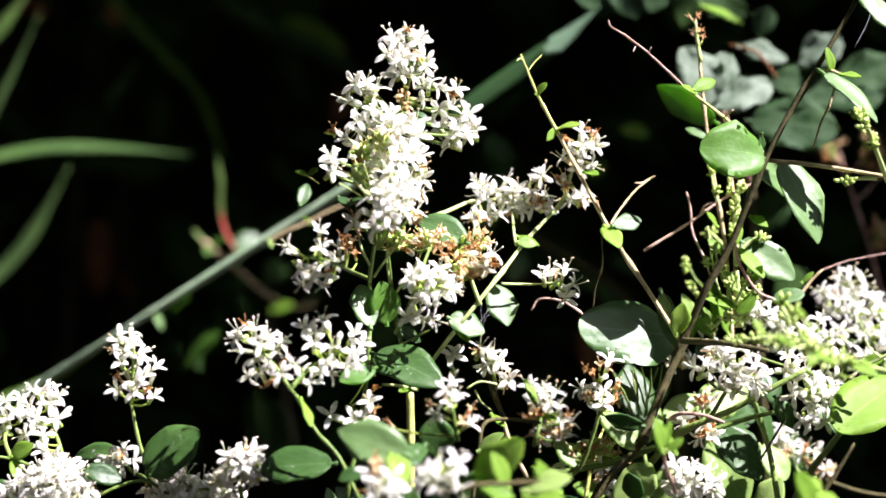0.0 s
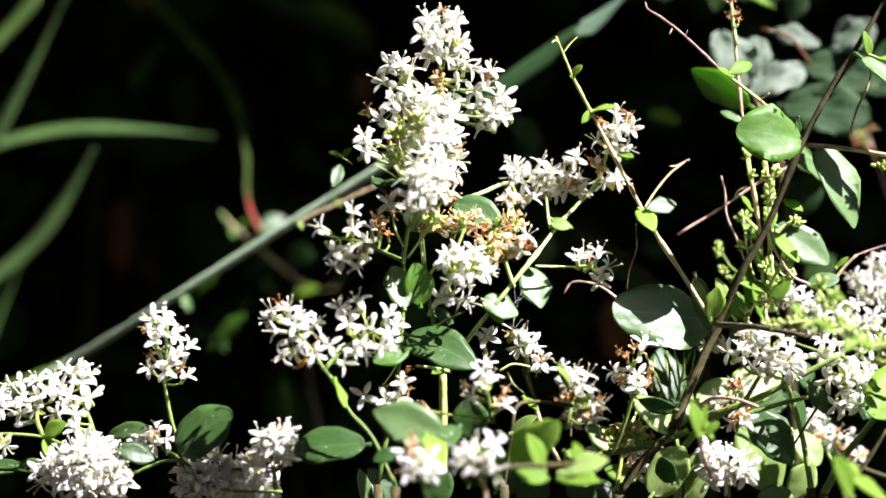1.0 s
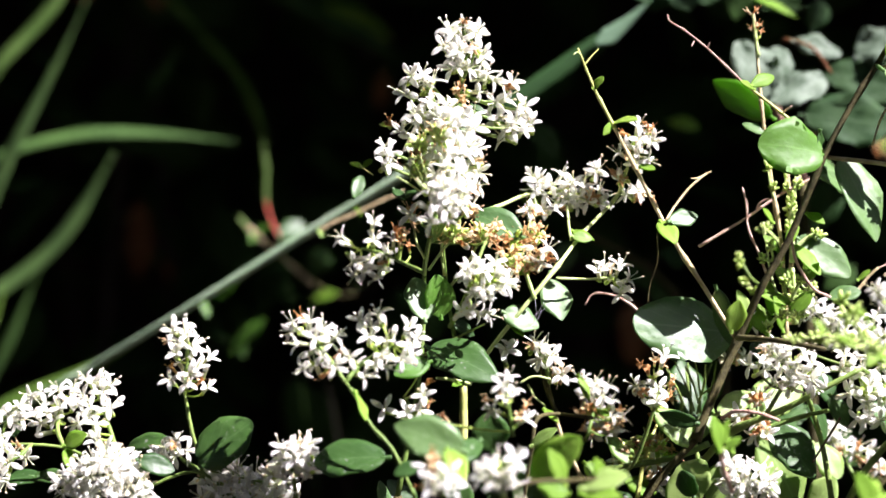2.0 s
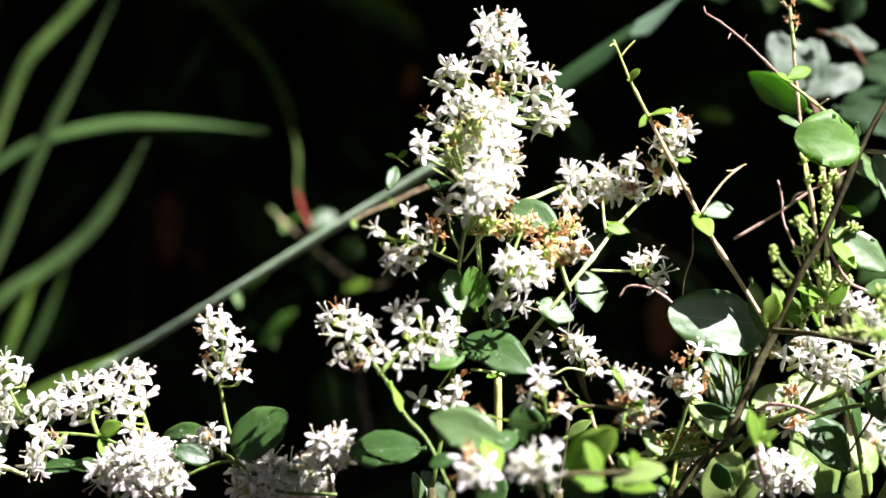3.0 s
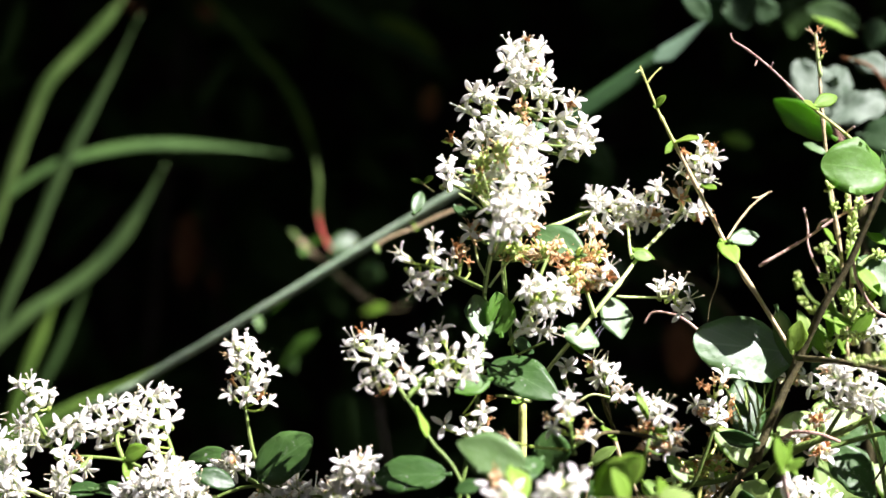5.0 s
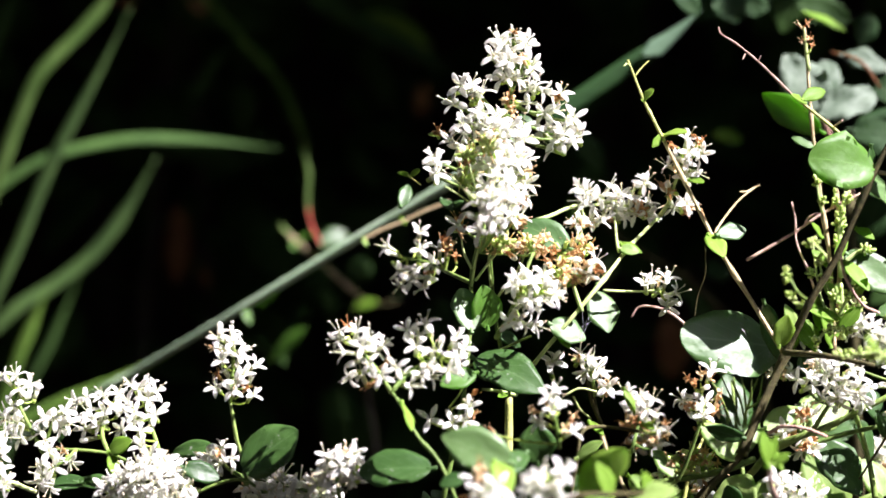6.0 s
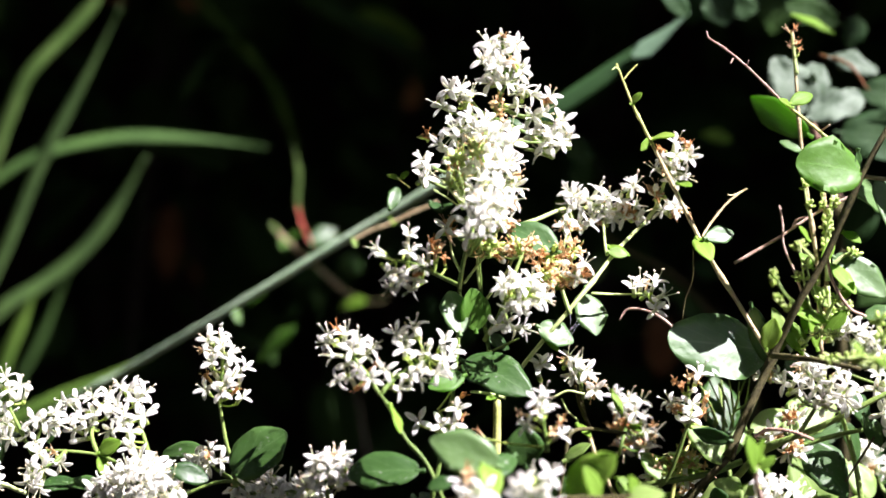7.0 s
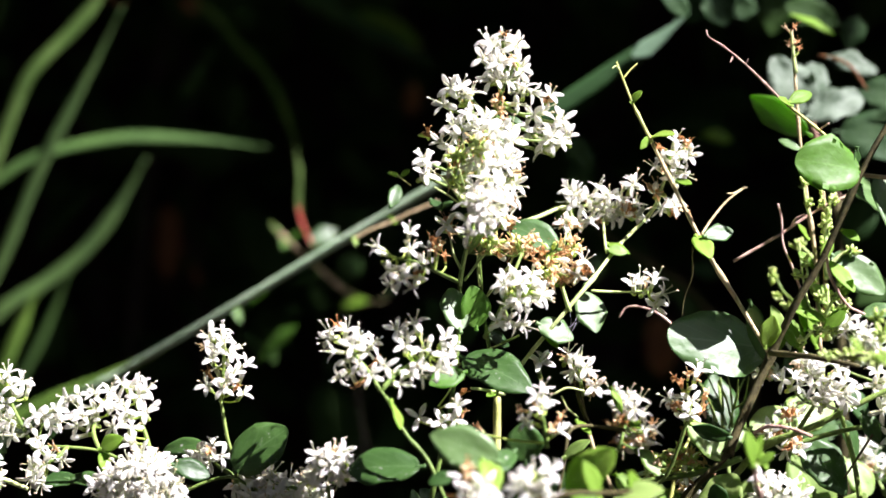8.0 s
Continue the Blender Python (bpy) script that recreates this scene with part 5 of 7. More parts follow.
branch = thing("privet_branch", (0.0714, 0, -0.0384), "privet branch with crowded white flower heads and green stems", "shrub branch", "flowering privet branches", "")
stem(branch, "stem", [(0.0655, -0.004, -0.0442), (0.0718, -0.008, -0.0369), (0.0834, -0.012, -0.0313), (0.0925, -0.014, -0.0262), (0.1012, -0.014, -0.0216)], 0.00088, 0.0006, STEM_GREEN, nodes=(0.3,))
stem(branch, "side_stem", [(0.0769, 0, -0.038), (0.0865, 0, -0.0348), (0.0948, 0, -0.0326), (0.1003, 0, -0.0317)], 0.00068, 0.00055, STEM_GREEN)
stem(branch, "side_stem", [(0.0977, 0.004, -0.0547), (0.0956, 0.004, -0.0423), (0.0933, 0.004, -0.034), (0.0907, 0, -0.0282)], 0.00076, 0.00055, STEM_GREEN)
rooted(branch, (0.0977, 0.004, -0.0547), (0.083, 0.024, -0.53), 0.0022, 0.0011)
flower_cluster(branch, [(0.0791, -0.014, -0.0321), (0.0816, -0.016, -0.0273), (0.0841, -0.017, -0.0233)], tufts=[((0.076, -0.018, -0.0213), 0.00224, 0.00198, "ooo"), ((0.084, -0.018, -0.0193), 0.00435, 0.0025, "oooooowc"), ((0.0887, -0.017, -0.0227), 0.00277, 0.00277, "ooooo"), ((0.0839, -0.018, -0.0253), 0.00277, 0.00145, "oooo"), ((0.0805, -0.01, -0.0169), 0.00147, 0.00094, "ooow")], seed=44)
flower_cluster(branch, [(0.1012, -0.014, -0.0216), (0.104, -0.01, -0.0231), (0.106, -0.006, -0.0253)], tufts=[((0.1026, -0.01, -0.0264), 0.00415, 0.00469, "ooooooocccccccc"), ((0.1087, -0.006, -0.0267), 0.00284, 0.00419, "ooooccccc"), ((0.1039, -0.01, -0.0331), 0.00335, 0.00174, "ooooc"), ((0.1085, -0.004, -0.02), 0.00393, 0.00203, "ooooo"), ((0.0993, -0.006, -0.0212), 0.00203, 0.00257, "ooocc")], seed=45)
flower_cluster(branch, [(0.1066, 0.012, -0.0234), (0.1096, 0.02, -0.018), (0.112, 0.025, -0.0124)], tufts=[((0.1042, 0.022, -0.0152), 0.00642, 0.00299, "ooooooo"), ((0.0964, 0.022, -0.0083), 0.00299, 0.00157, "oooo"), ((0.1118, 0.024, -0.0138), 0.00444, 0.00358, "oooooo"), ((0.1004, 0.02, -0.0116), 0.00242, 0.00128, "oooo"), ((0.0785, 0.016, -0.0114), 0.00183, 0.00211, "oooo"), ((0.0751, 0.012, -0.0204), 0.00238, 0.00154, "oowww")], seed=46)
leaf(branch, (0.0692, -0.002, -0.0332), (0.0788, 0.0046, -0.0284), 0.00544, face=(0.31, -0.81, 0.5), mat=LEAF_LIGHT)
leaf(branch, (0.0797, 0, -0.0334), (0.0907, 0.0082, -0.0269), 0.00711, face=(0.31, -0.81, 0.5), mat=LEAF_LIGHT)
leaf(branch, (0.0958, -0.004, -0.0286), (0.0994, -0.006, -0.0358), 0.00461, face=(0.3, -0.9, 0.1), mat=LEAF)
leaf(branch, (0.0839, 0.006, -0.0368), (0.0936, 0.004, -0.0494), 0.01051, face=(0.35, -0.85, 0.1), bend=0.1, cup=0.1, mat=LEAF, stalk=(0.0819, 0.004, -0.035))
leaf(branch, (0.083, 0.02, -0.0409), (0.0922, 0.02, -0.0584), 0.01364, face=(0.1, -0.85, 0.5), bend=0.08, mat=LEAF_LIGHT)
leaf(branch, (0.0952, 0.016, -0.0418), (0.1012, 0.0132, -0.0501), 0.0079, face=(0.31, -0.81, 0.5), mat=LEAF_LIGHT)
leaf(branch, (0.0936, 0.01, -0.0316), (0.097, 0.01, -0.0407), 0.00474, mat=LEAF)
flower_cluster(branch, [(0.0797, 0.006, -0.0409), (0.079, 0, -0.0371), (0.0783, 0, -0.0343)], tufts=[((0.0788, -0.004, -0.0368), 0.00176, 0.0023, "oooowwww"), ((0.0785, -0.004, -0.0293), 0.00176, 0.00095, "oowwww"), ((0.0737, -0.004, -0.034), 0.00176, 0.00095, "wwoo")], seed=47)

branch = thing("privet_branch", (0.1288, 0.03, -0.03), "privet branch with a large white flower head behind the twig", "shrub branch", "flowering privet branches", "")
stem(branch, "stem", [(0.1358, 0.035, -0.0303), (0.1311, 0.04, -0.0217), (0.1277, 0.045, -0.0144)], 0.00066, 0.00052, STEM_GREEN)
rooted(branch, (0.1358, 0.035, -0.0303), (0.122, 0.055, -0.53), 0.0022, 0.0011)
flower_cluster(branch, [(0.1285, 0.045, -0.0159), (0.1261, 0.048, -0.01), (0.1251, 0.05, -0.0055)], tufts=[((0.1255, 0.052, -0.001), 0.00437, 0.00317, "ooooooo"), ((0.1281, 0.05, -0.0078), 0.00496, 0.00436, "oooooooo"), ((0.1205, 0.05, -0.007), 0.00345, 0.00315, "oooooc"), ((0.1307, 0.045, -0.0144), 0.00372, 0.00402, "oooooo"), ((0.1207, 0.04, -0.0143), 0.00457, 0.00339, "ooooo"), ((0.119, 0.05, -0.004), 0.00165, 0.00135, "ccoow"), ((0.1326, 0.05, -0.007), 0.00225, 0.00376, "oooo"), ((0.1266, 0.04, -0.0217), 0.0031, 0.00221, "ooo")], seed=48)
leaf(branch, (0.1266, 0.03, -0.0329), (0.1332, 0.03, -0.0214), 0.00579, mat=LEAF)

branch = thing("privet_branch", (0.1024, -0.01, -0.0479), "green privet shoot with a broad bright leaf in sun", "shrub branch", "flowering privet branches", "")
stem(branch, "stem", [(0.0983, -0.01, -0.0545), (0.1021, -0.012, -0.0464), (0.1064, -0.014, -0.0402), (0.1101, -0.016, -0.0348)], 0.00094, 0.00066, STEM_GREEN)
rooted(branch, (0.0983, -0.01, -0.0545), (0.084, 0.01, -0.53), 0.0022, 0.0011)
leaf(branch, (0.1076, -0.017, -0.0356), (0.1273, -0.002, -0.024), 0.01373, face=(0.15, -0.75, 0.65), bend=0.1, cup=0.08, mat=LEAF_YOUNG, stalk=(0.1101, -0.016, -0.0352), label="broad bright green leaf")
leaf(branch, (0.1139, -0.014, -0.021), (0.1195, -0.016, -0.0185), 0.00345, mat=LEAF_YOUNG)
stem(branch, "side_stem", [(0.1246, -0.0200, -0.0150), (0.1184, -0.0180, -0.0187), (0.1139, -0.0170, -0.0208), (0.1106, -0.0160, -0.0217)], 0.0005, 0.0003, STEM_YELLOW)
stem(branch, "side_stem", [(0.1184, -0.0180, -0.0187), (0.1158, -0.0180, -0.0166), (0.1145, -0.0180, -0.0142)], 0.0003, 0.0002, STEM_YELLOW)
leaf(branch, (0.1151, -0.0180, -0.0203), (0.1186, -0.0200, -0.0221), 0.00184, mat=LEAF_YOUNG)
leaf(branch, (0.1153, -0.02, -0.0231), (0.117, -0.022, -0.0213), 0.00184, mat=LEAF_YOUNG)
flower_cluster(branch, [(0.1101, 0.04, -0.0526), (0.1082, 0.042, -0.0483), (0.107, 0.043, -0.044)], tufts=[((0.1047, 0.043, -0.0413), 0.00222, 0.00252, "oooo"), ((0.1077, 0.043, -0.0455), 0.00252, 0.00163, "ooow"), ((0.1121, 0.043, -0.0462), 0.00222, 0.00252, "ooowww"), ((0.1164, 0.042, -0.0499), 0.00192, 0.00089, "wwwwoo")], seed=49)
leaf(branch, (0.088, -0.095, -0.0459), (0.0836, -0.1, -0.0378), 0.0051, face=(0.3, -0.8, 0.5), mat=LEAF_YOUNG)
leaf(branch, (0.0956, -0.09, -0.0471), (0.0875, -0.095, -0.0423), 0.00404, mat=LEAF_YOUNG)
leaf(branch, (0.0906, -0.09, -0.0437), (0.0876, -0.095, -0.0394), 0.00292, face=(0.4, -0.7, 0.5), mat=LEAF_FRESH)

branch = thing("dry_twig", (0.1111, 0.03, -0.0575), "pale dry broken twig low in the shrub", "twig", "dry twigs", "")
stem(branch, "stem", [(0.1111, 0.03, -0.0582), (0.1163, 0.03, -0.051), (0.1217, 0.03, -0.0423)], 0.00072, 0.00036, BARK)
stem(branch, "side_twig", [(0.1179, 0.05, -0.0536), (0.1269, 0.05, -0.0567), (0.1359, 0.05, -0.0582)], 0.0006, 0.0006, BARK)
rooted(branch, (0.1111, 0.03, -0.0582), (0.083, 0.05, -0.53), 0.0022, 0.0011)

# yellow green budding spray in front of the flowers

branch = thing("privet_branch", (0.1117, -0.07, -0.0199), "arching yellow-green budding privet spray over white flowers", "shrub branch", "budding privet stalks", "")
stem(branch, "stem", [(0.1129, -0.075, -0.0206), (0.107, -0.07, -0.0193), (0.0992, -0.068, -0.0175), (0.0924, -0.066, -0.0138), (0.0856, -0.064, -0.0126), (0.0799, -0.062, -0.0129)], 0.00058, 0.0003, STEM_YELLOW)
rooted(branch, (0.1129, -0.075, -0.0206), (0.115, -0.035, -0.53), 0.0022, 0.0011)
flower_cluster(branch, [(0.0992, -0.068, -0.0175), (0.0936, -0.066, -0.0143), (0.088, -0.064, -0.0129), (0.0811, -0.062, -0.0126)], tufts=[((0.0829, -0.062, -0.0126), 0.00371, 0.00084, "gggggggggggggg"), ((0.0902, -0.065, -0.0128), 0.00369, 0.00179, "ggggggggggggggggg"), ((0.0968, -0.068, -0.0169), 0.00414, 0.00201, "gggggggggggggggggg"), ((0.089, -0.062, -0.0081), 0.00252, 0.00252, "ggggggggggggggg"), ((0.0824, -0.09, -0.0127), 0.00281, 0.00101, "ggggggggggg"), ((0.0891, -0.09, -0.0139), 0.00326, 0.00123, "gggggggggggggg"), ((0.0959, -0.09, -0.0167), 0.00281, 0.00101, "gggggggggg"), ((0.0861, -0.085, -0.0072), 0.00148, 0.00216, "gggggggg"), ((0.0882, -0.06, -0.0045), 0.00156, 0.00156, "ggggggg"), ((0.0778, -0.06, -0.0129), 0.00181, 0.00084, "gggggg"), ((0.0991, -0.068, -0.0205), 0.00225, 0.00083, "gggggg")], seed=50, mat=STEM_YELLOW, size=0.78, name="bud_spike")
leaf(branch, (0.0862, -0.1, -0.0092), (0.0831, -0.104, -0.0058), 0.00197, mat=LEAF_FRESH)
leaf(branch, (0.0906, -0.1, -0.0163), (0.0863, -0.105, -0.0148), 0.00219, face=(0.4, -0.7, 0.6), mat=LEAF_FRESH)
leaf(branch, (0.0829, -0.1, -0.013), (0.0792, -0.104, -0.0113), 0.00197, face=(0.4, -0.7, 0.6), mat=LEAF_FRESH)
leaf(branch, (0.0774, -0.1, -0.0108), (0.0754, -0.1, -0.0081), 0.00175, mat=LEAF_FRESH)
leaf(branch, (0.0999, -0.07, -0.0175), (0.1055, -0.074, -0.0206), 0.00353, mat=LEAF_FRESH)
leaf(branch, (0.0944, -0.068, -0.0152), (0.0916, -0.07, -0.0186), 0.0026, mat=LEAF_FRESH)

# low front growth

branch = thing("privet_branch", (0.0289, 0, -0.0538), "privet branch with small white and brown flower heads and bent twig", "shrub branch", "flowering privet branches", "")
stem(branch, "stem", [(0.0409, 0.02, -0.056), (0.036, 0.02, -0.0475), (0.0332, 0.02, -0.0418), (0.0311, 0.02, -0.0354)], 0.00057, 0.0005, BARK_TAN)
stem(branch, "bent_twig", [(0.0225, -0.01, -0.0528), (0.0243, -0.01, -0.0407), (0.0255, -0.008, -0.0344), (0.0304, 0, -0.0336), (0.0398, 0.01, -0.0352)], 0.00051, 0.00047, BARK)
rooted(branch, (0.0409, 0.02, -0.056), (0.041, 0.04, -0.53), 0.0022, 0.0011)
rooted(branch, (0.0225, -0.01, -0.0528), (0.017, 0.01, -0.53), 0.0022, 0.0011)
stem(branch, "dry_stem", [(0.0244, 0, -0.0156), (0.0267, 0.002, -0.0225), (0.0285, 0.004, -0.0288), (0.0313, 0.006, -0.0344)], 0.00044, 0.00048, BARK)
stem(branch, "dry_stem", [(0.0261, 0.002, -0.017), (0.0281, 0.004, -0.024), (0.0303, 0.006, -0.0331)], 0.0003, 0.00035, BARK)
stem(branch, "side_stem", [(0.0216, -0.004, -0.026), (0.0248, -0.004, -0.0244), (0.0289, -0.004, -0.025)], 0.0003, 0.00027, STEM_YELLOW)
stem(branch, "side_stem", [(0.0236, 0, -0.0265), (0.0252, 0, -0.0295), (0.0279, 0, -0.0317)], 0.00027, 0.00022, STEM_YELLOW)
flower_cluster(branch, [(0.029, 0, -0.0265), (0.028, 0, -0.0224), (0.0274, 0, -0.0197)], tufts=[((0.028, 0, -0.0191), 0.0026, 0.00178, "oooocc"), ((0.0314, 0, -0.0241), 0.00096, 0.00123, "wwwoo"), ((0.0253, 0, -0.0169), 0.00123, 0.00082, "oow")], seed=51)
flower_cluster(branch, [(0.018, -0.008, -0.022), (0.0178, -0.008, -0.02)], blooms=[((0.0181, -0.01, -0.0179), "o"), ((0.0174, -0.008, -0.0188), "c"), ((0.0191, -0.008, -0.0177), "o")], seed=52)
flower_cluster(branch, [(0.0391, 0.024, -0.0421), (0.0407, 0.026, -0.0365), (0.0418, 0.028, -0.0316)], tufts=[((0.0423, 0.028, -0.0295), 0.00418, 0.00274, "ooooow"), ((0.0394, 0.028, -0.028), 0.00159, 0.00101, "ooo"), ((0.0452, 0.03, -0.0354), 0.00275, 0.00362, "oooowww"), ((0.0393, 0.028, -0.0345), 0.00274, 0.00159, "wwwwwwww"), ((0.0416, 0.03, -0.0394), 0.00304, 0.0013, "wwwwwooo"), ((0.0462, 0.03, -0.0404), 0.00159, 0.00159, "ooow"), ((0.0481, 0.03, -0.0368), 0.00087, 0.00217, "wwo")], seed=53)
leaf(branch, (0.0365, 0.012, -0.0251), (0.0391, 0.01, -0.0313), 0.00224, mat=LEAF_YOUNG)
leaf(branch, (0.0417, 0.018, -0.0339), (0.0444, 0.016, -0.0352), 0.00255, mat=LEAF_YOUNG)
leaf(branch, (0.0243, -0.012, -0.0403), (0.0301, -0.014, -0.0362), 0.004, face=(0.2, -0.6, 0.8), mat=LEAF_LIGHT)
leaf(branch, (0.0278, 0.004, -0.0329), (0.031, 0, -0.0358), 0.0022, mat=LEAF_YOUNG)
leaf(branch, (0.0492, 0, -0.0455), (0.0429, 0.0015, -0.0392), 0.00574, face=(0.31, -0.81, 0.5), mat=LEAF_LIGHT)

branch = thing("privet_branch", (0.0472, -0.012, -0.0454), "privet shoot with one fading white and brown flower head", "shrub branch", "flowering privet branches", "")
stem(branch, "stem", [(0.0447, -0.01, -0.0469), (0.048, -0.011, -0.0448), (0.0505, -0.013, -0.0386), (0.0532, -0.015, -0.0292)], 0.00051, 0.00042, STEM_GREEN)
stem(branch, "side_stem", [(0.0395, -0.006, -0.0465), (0.0502, -0.008, -0.0448), (0.0595, -0.01, -0.0425), (0.0662, -0.01, -0.0396)], 0.00068, 0.0008, STEM_GREEN)
flower_cluster(branch, [(0.0531, -0.015, -0.0301), (0.053, -0.015, -0.0272), (0.0527, -0.015, -0.0239)], blooms=[((0.0533, -0.017, -0.0261), "o"), ((0.0498, -0.015, -0.0212), "w"), ((0.0492, -0.015, -0.0279), "w"), ((0.0565, -0.014, -0.026), "w"), ((0.0527, -0.016, -0.0199), "w"), ((0.0548, -0.016, -0.0192), "o"), ((0.051, -0.017, -0.0225), "w"), ((0.0531, -0.016, -0.0293), "o"), ((0.0561, -0.013, -0.0284), "w"), ((0.0503, -0.017, -0.0271), "w"), ((0.0519, -0.014, -0.0273), "o"), ((0.0546, -0.014, -0.0213), "w"), ((0.0513, -0.013, -0.03), "c"), ((0.0486, -0.013, -0.026), "o"), ((0.0535, -0.018, -0.0228), "c"), ((0.057, -0.012, -0.0247), "w")], seed=54)
leaf(branch, (0.0626, -0.01, -0.04), (0.0528, -0.0086, -0.0316), 0.00804, face=(0.31, -0.81, 0.5), bend=0.1, mat=LEAF_LIGHT)
leaf(branch, (0.057, -0.016, -0.0543), (0.0645, -0.016, -0.0431), 0.00926, face=(0.1, -0.85, 0.5), bend=0.06, mat=LEAF_LIGHT)
leaf(branch, (0.0611, -0.022, -0.0507), (0.0583, -0.022, -0.0449), 0.00497, face=(-0.5, -0.85, 0), mat=LEAF)
leaf(branch, (0.0624, -0.016, -0.0344), (0.0535, -0.018, -0.0319), 0.00397, face=(-0.5, -0.85, -0.1), mat=LEAF)
stem(branch, "side_stem", [(0.0652, 0.02, -0.0377), (0.065, 0.02, -0.0277), (0.0642, 0.02, -0.022)], 0.00036, 0.00026, STEM_GREEN)
stem(branch, "side_stem", [(0.0631, 0.02, -0.0391), (0.0626, 0.022, -0.0293), (0.0591, 0.022, -0.0235)], 0.00036, 0.00026, STEM_GREEN)
stem(branch, "side_stem", [(0.0667, 0.02, -0.0349), (0.0682, 0.02, -0.0278), (0.0703, 0.02, -0.0221)], 0.00036, 0.00026, STEM_GREEN)
# fan of thin stems; part of them stand in for dark shadow lines
stem(branch, "side_stem", [(0.0631, 0.0150, -0.0328), (0.0611, 0.0120, -0.0286), (0.0580, 0.0080, -0.0235)], 0.0003, 0.0002, STEM_GREEN, nodes=(0.6,))
stem(branch, "side_stem", [(0.0664, 0.0230, -0.0343), (0.0642, 0.0200, -0.0284), (0.0607, 0.0160, -0.0216)], 0.0003, 0.0002, STEM_GREEN, nodes=(0.6,))
stem(branch, "side_stem", [(0.0656, 0.0090, -0.0307), (0.0642, 0.0060, -0.0267), (0.0617, 0.0020, -0.0220)], 0.0003, 0.0002, STEM_GREEN, nodes=(0.6,))
stem(branch, "side_stem", [(0.0674, 0.0190, -0.0345), (0.0668, 0.0160, -0.0278), (0.0650, 0.0120, -0.0203)], 0.0003, 0.0002, STEM_GREEN, nodes=(0.6,))
stem(branch, "side_stem", [(0.0661, 0.0130, -0.0316), (0.0672, 0.0100, -0.0271), (0.0670, 0.0060, -0.0218)], 0.0003, 0.0002, STEM_GREEN, nodes=(0.6,))
stem(branch, "side_stem", [(0.0682, 0.0210, -0.0344), (0.0701, 0.0180, -0.0282), (0.0707, 0.0140, -0.0213)], 0.0003, 0.0002, STEM_GREEN, nodes=(0.6,))
stem(branch, "side_stem", [(0.0666, 0.0110, -0.0294), (0.0693, 0.0080, -0.0271), (0.0708, 0.0040, -0.0239)], 0.0003, 0.0002, STEM_GREEN, nodes=(0.6,))
leaf(branch, (0.0644, 0.0180, -0.0307), (0.0597, 0.0180, -0.0256), 0.00283, mat=LEAF)
leaf(branch, (0.0700, 0.0180, -0.0312), (0.0729, 0.0180, -0.0246), 0.00311, mat=LEAF)
flower_cluster(branch, [(0.0581, 0.02, -0.0433), (0.0574, 0.02, -0.0391)], tufts=[((0.0576, 0.022, -0.0356), 0.00242, 0.00128, "wwwww"), ((0.0552, 0.02, -0.0419), 0.00298, 0.00128, "wwwwwccc"), ((0.0554, 0.006, -0.0491), 0.00207, 0.00263, "ooooww")], seed=55)

branch = thing("privet_branch", (0.0755, -0.03, -0.0523), "privet shoot with a bright white flower head low in the shrub", "shrub branch", "flowering privet branches", "")
stem(branch, "stem", [(0.0738, -0.028, -0.0576), (0.0732, -0.028, -0.0525), (0.0728, -0.029, -0.0498)], 0.00052, 0.00045, STEM_GREEN)
rooted(branch, (0.0738, -0.028, -0.0576), (0.055, -0.008, -0.53), 0.0022, 0.0011)
flower_cluster(branch, [(0.0728, -0.029, -0.05), (0.0724, -0.029, -0.0478)], tufts=[((0.0723, -0.03, -0.0456), 0.00501, 0.0027, "ooooooooc"), ((0.0687, -0.028, -0.0441), 0.00271, 0.00219, "oooo"), ((0.0762, -0.03, -0.0465), 0.00244, 0.00218, "oooo"), ((0.071, -0.03, -0.049), 0.00321, 0.00116, "oooo")], seed=56)
leaf(branch, (0.0605, -0.0750, -0.0356), (0.0590, -0.0750, -0.0287), 0.00349, face=(0.45, -0.7, 0.5), mat=LEAF_YOUNG)
leaf(branch, (0.0638, -0.0700, -0.0365), (0.0616, -0.0700, -0.0323), 0.00235, face=(0.45, -0.7, 0.5), mat=LEAF_YOUNG)
leaf(branch, (0.0602, -0.0720, -0.0359), (0.0626, -0.0720, -0.0295), 0.00211, face=(0.45, -0.7, 0.5), mat=LEAF_YOUNG)
leaf(branch, (0.0620, -0.0720, -0.0356), (0.0652, -0.0720, -0.0332), 0.00187, face=(0.45, -0.7, 0.5), mat=LEAF_YOUNG)
stem(branch, "side_stem", [(0.0663, -0.0500, -0.0466), (0.0624, -0.0640, -0.0392), (0.0612, -0.0720, -0.0356), (0.0602, -0.0730, -0.0331)], 0.0005, 0.0003, BARK_RED)

branch = thing("privet_branch", (0.0657, 0.02, -0.0601), "privet shoot of light green leaves behind the twig", "shrub branch", "flowering privet branches", "")
stem(branch, "stem", [(0.0693, 0.02, -0.0615), (0.0674, 0.022, -0.0475), (0.0661, 0.026, -0.0364), (0.065, 0.03, -0.0237)], 0.00057, 0.00043, STEM_GREEN)
rooted(branch, (0.0693, 0.02, -0.0615), (0.062, 0.04, -0.53), 0.0022, 0.0011)
leaf(branch, (0.066, 0.028, -0.0365), (0.0642, 0.0363, -0.0219), 0.01067, face=(0.31, -0.81, 0.5), mat=LEAF)
leaf(branch, (0.066, 0.004, -0.059), (0.0722, 0.004, -0.0453), 0.00881, face=(0.1, -0.8, 0.6), mat=LEAF_LIGHT)
leaf(branch, (0.0664, 0.026, -0.0421), (0.0714, 0.0341, -0.0321), 0.00661, face=(0.31, -0.81, 0.5), mat=LEAF_LIGHT)
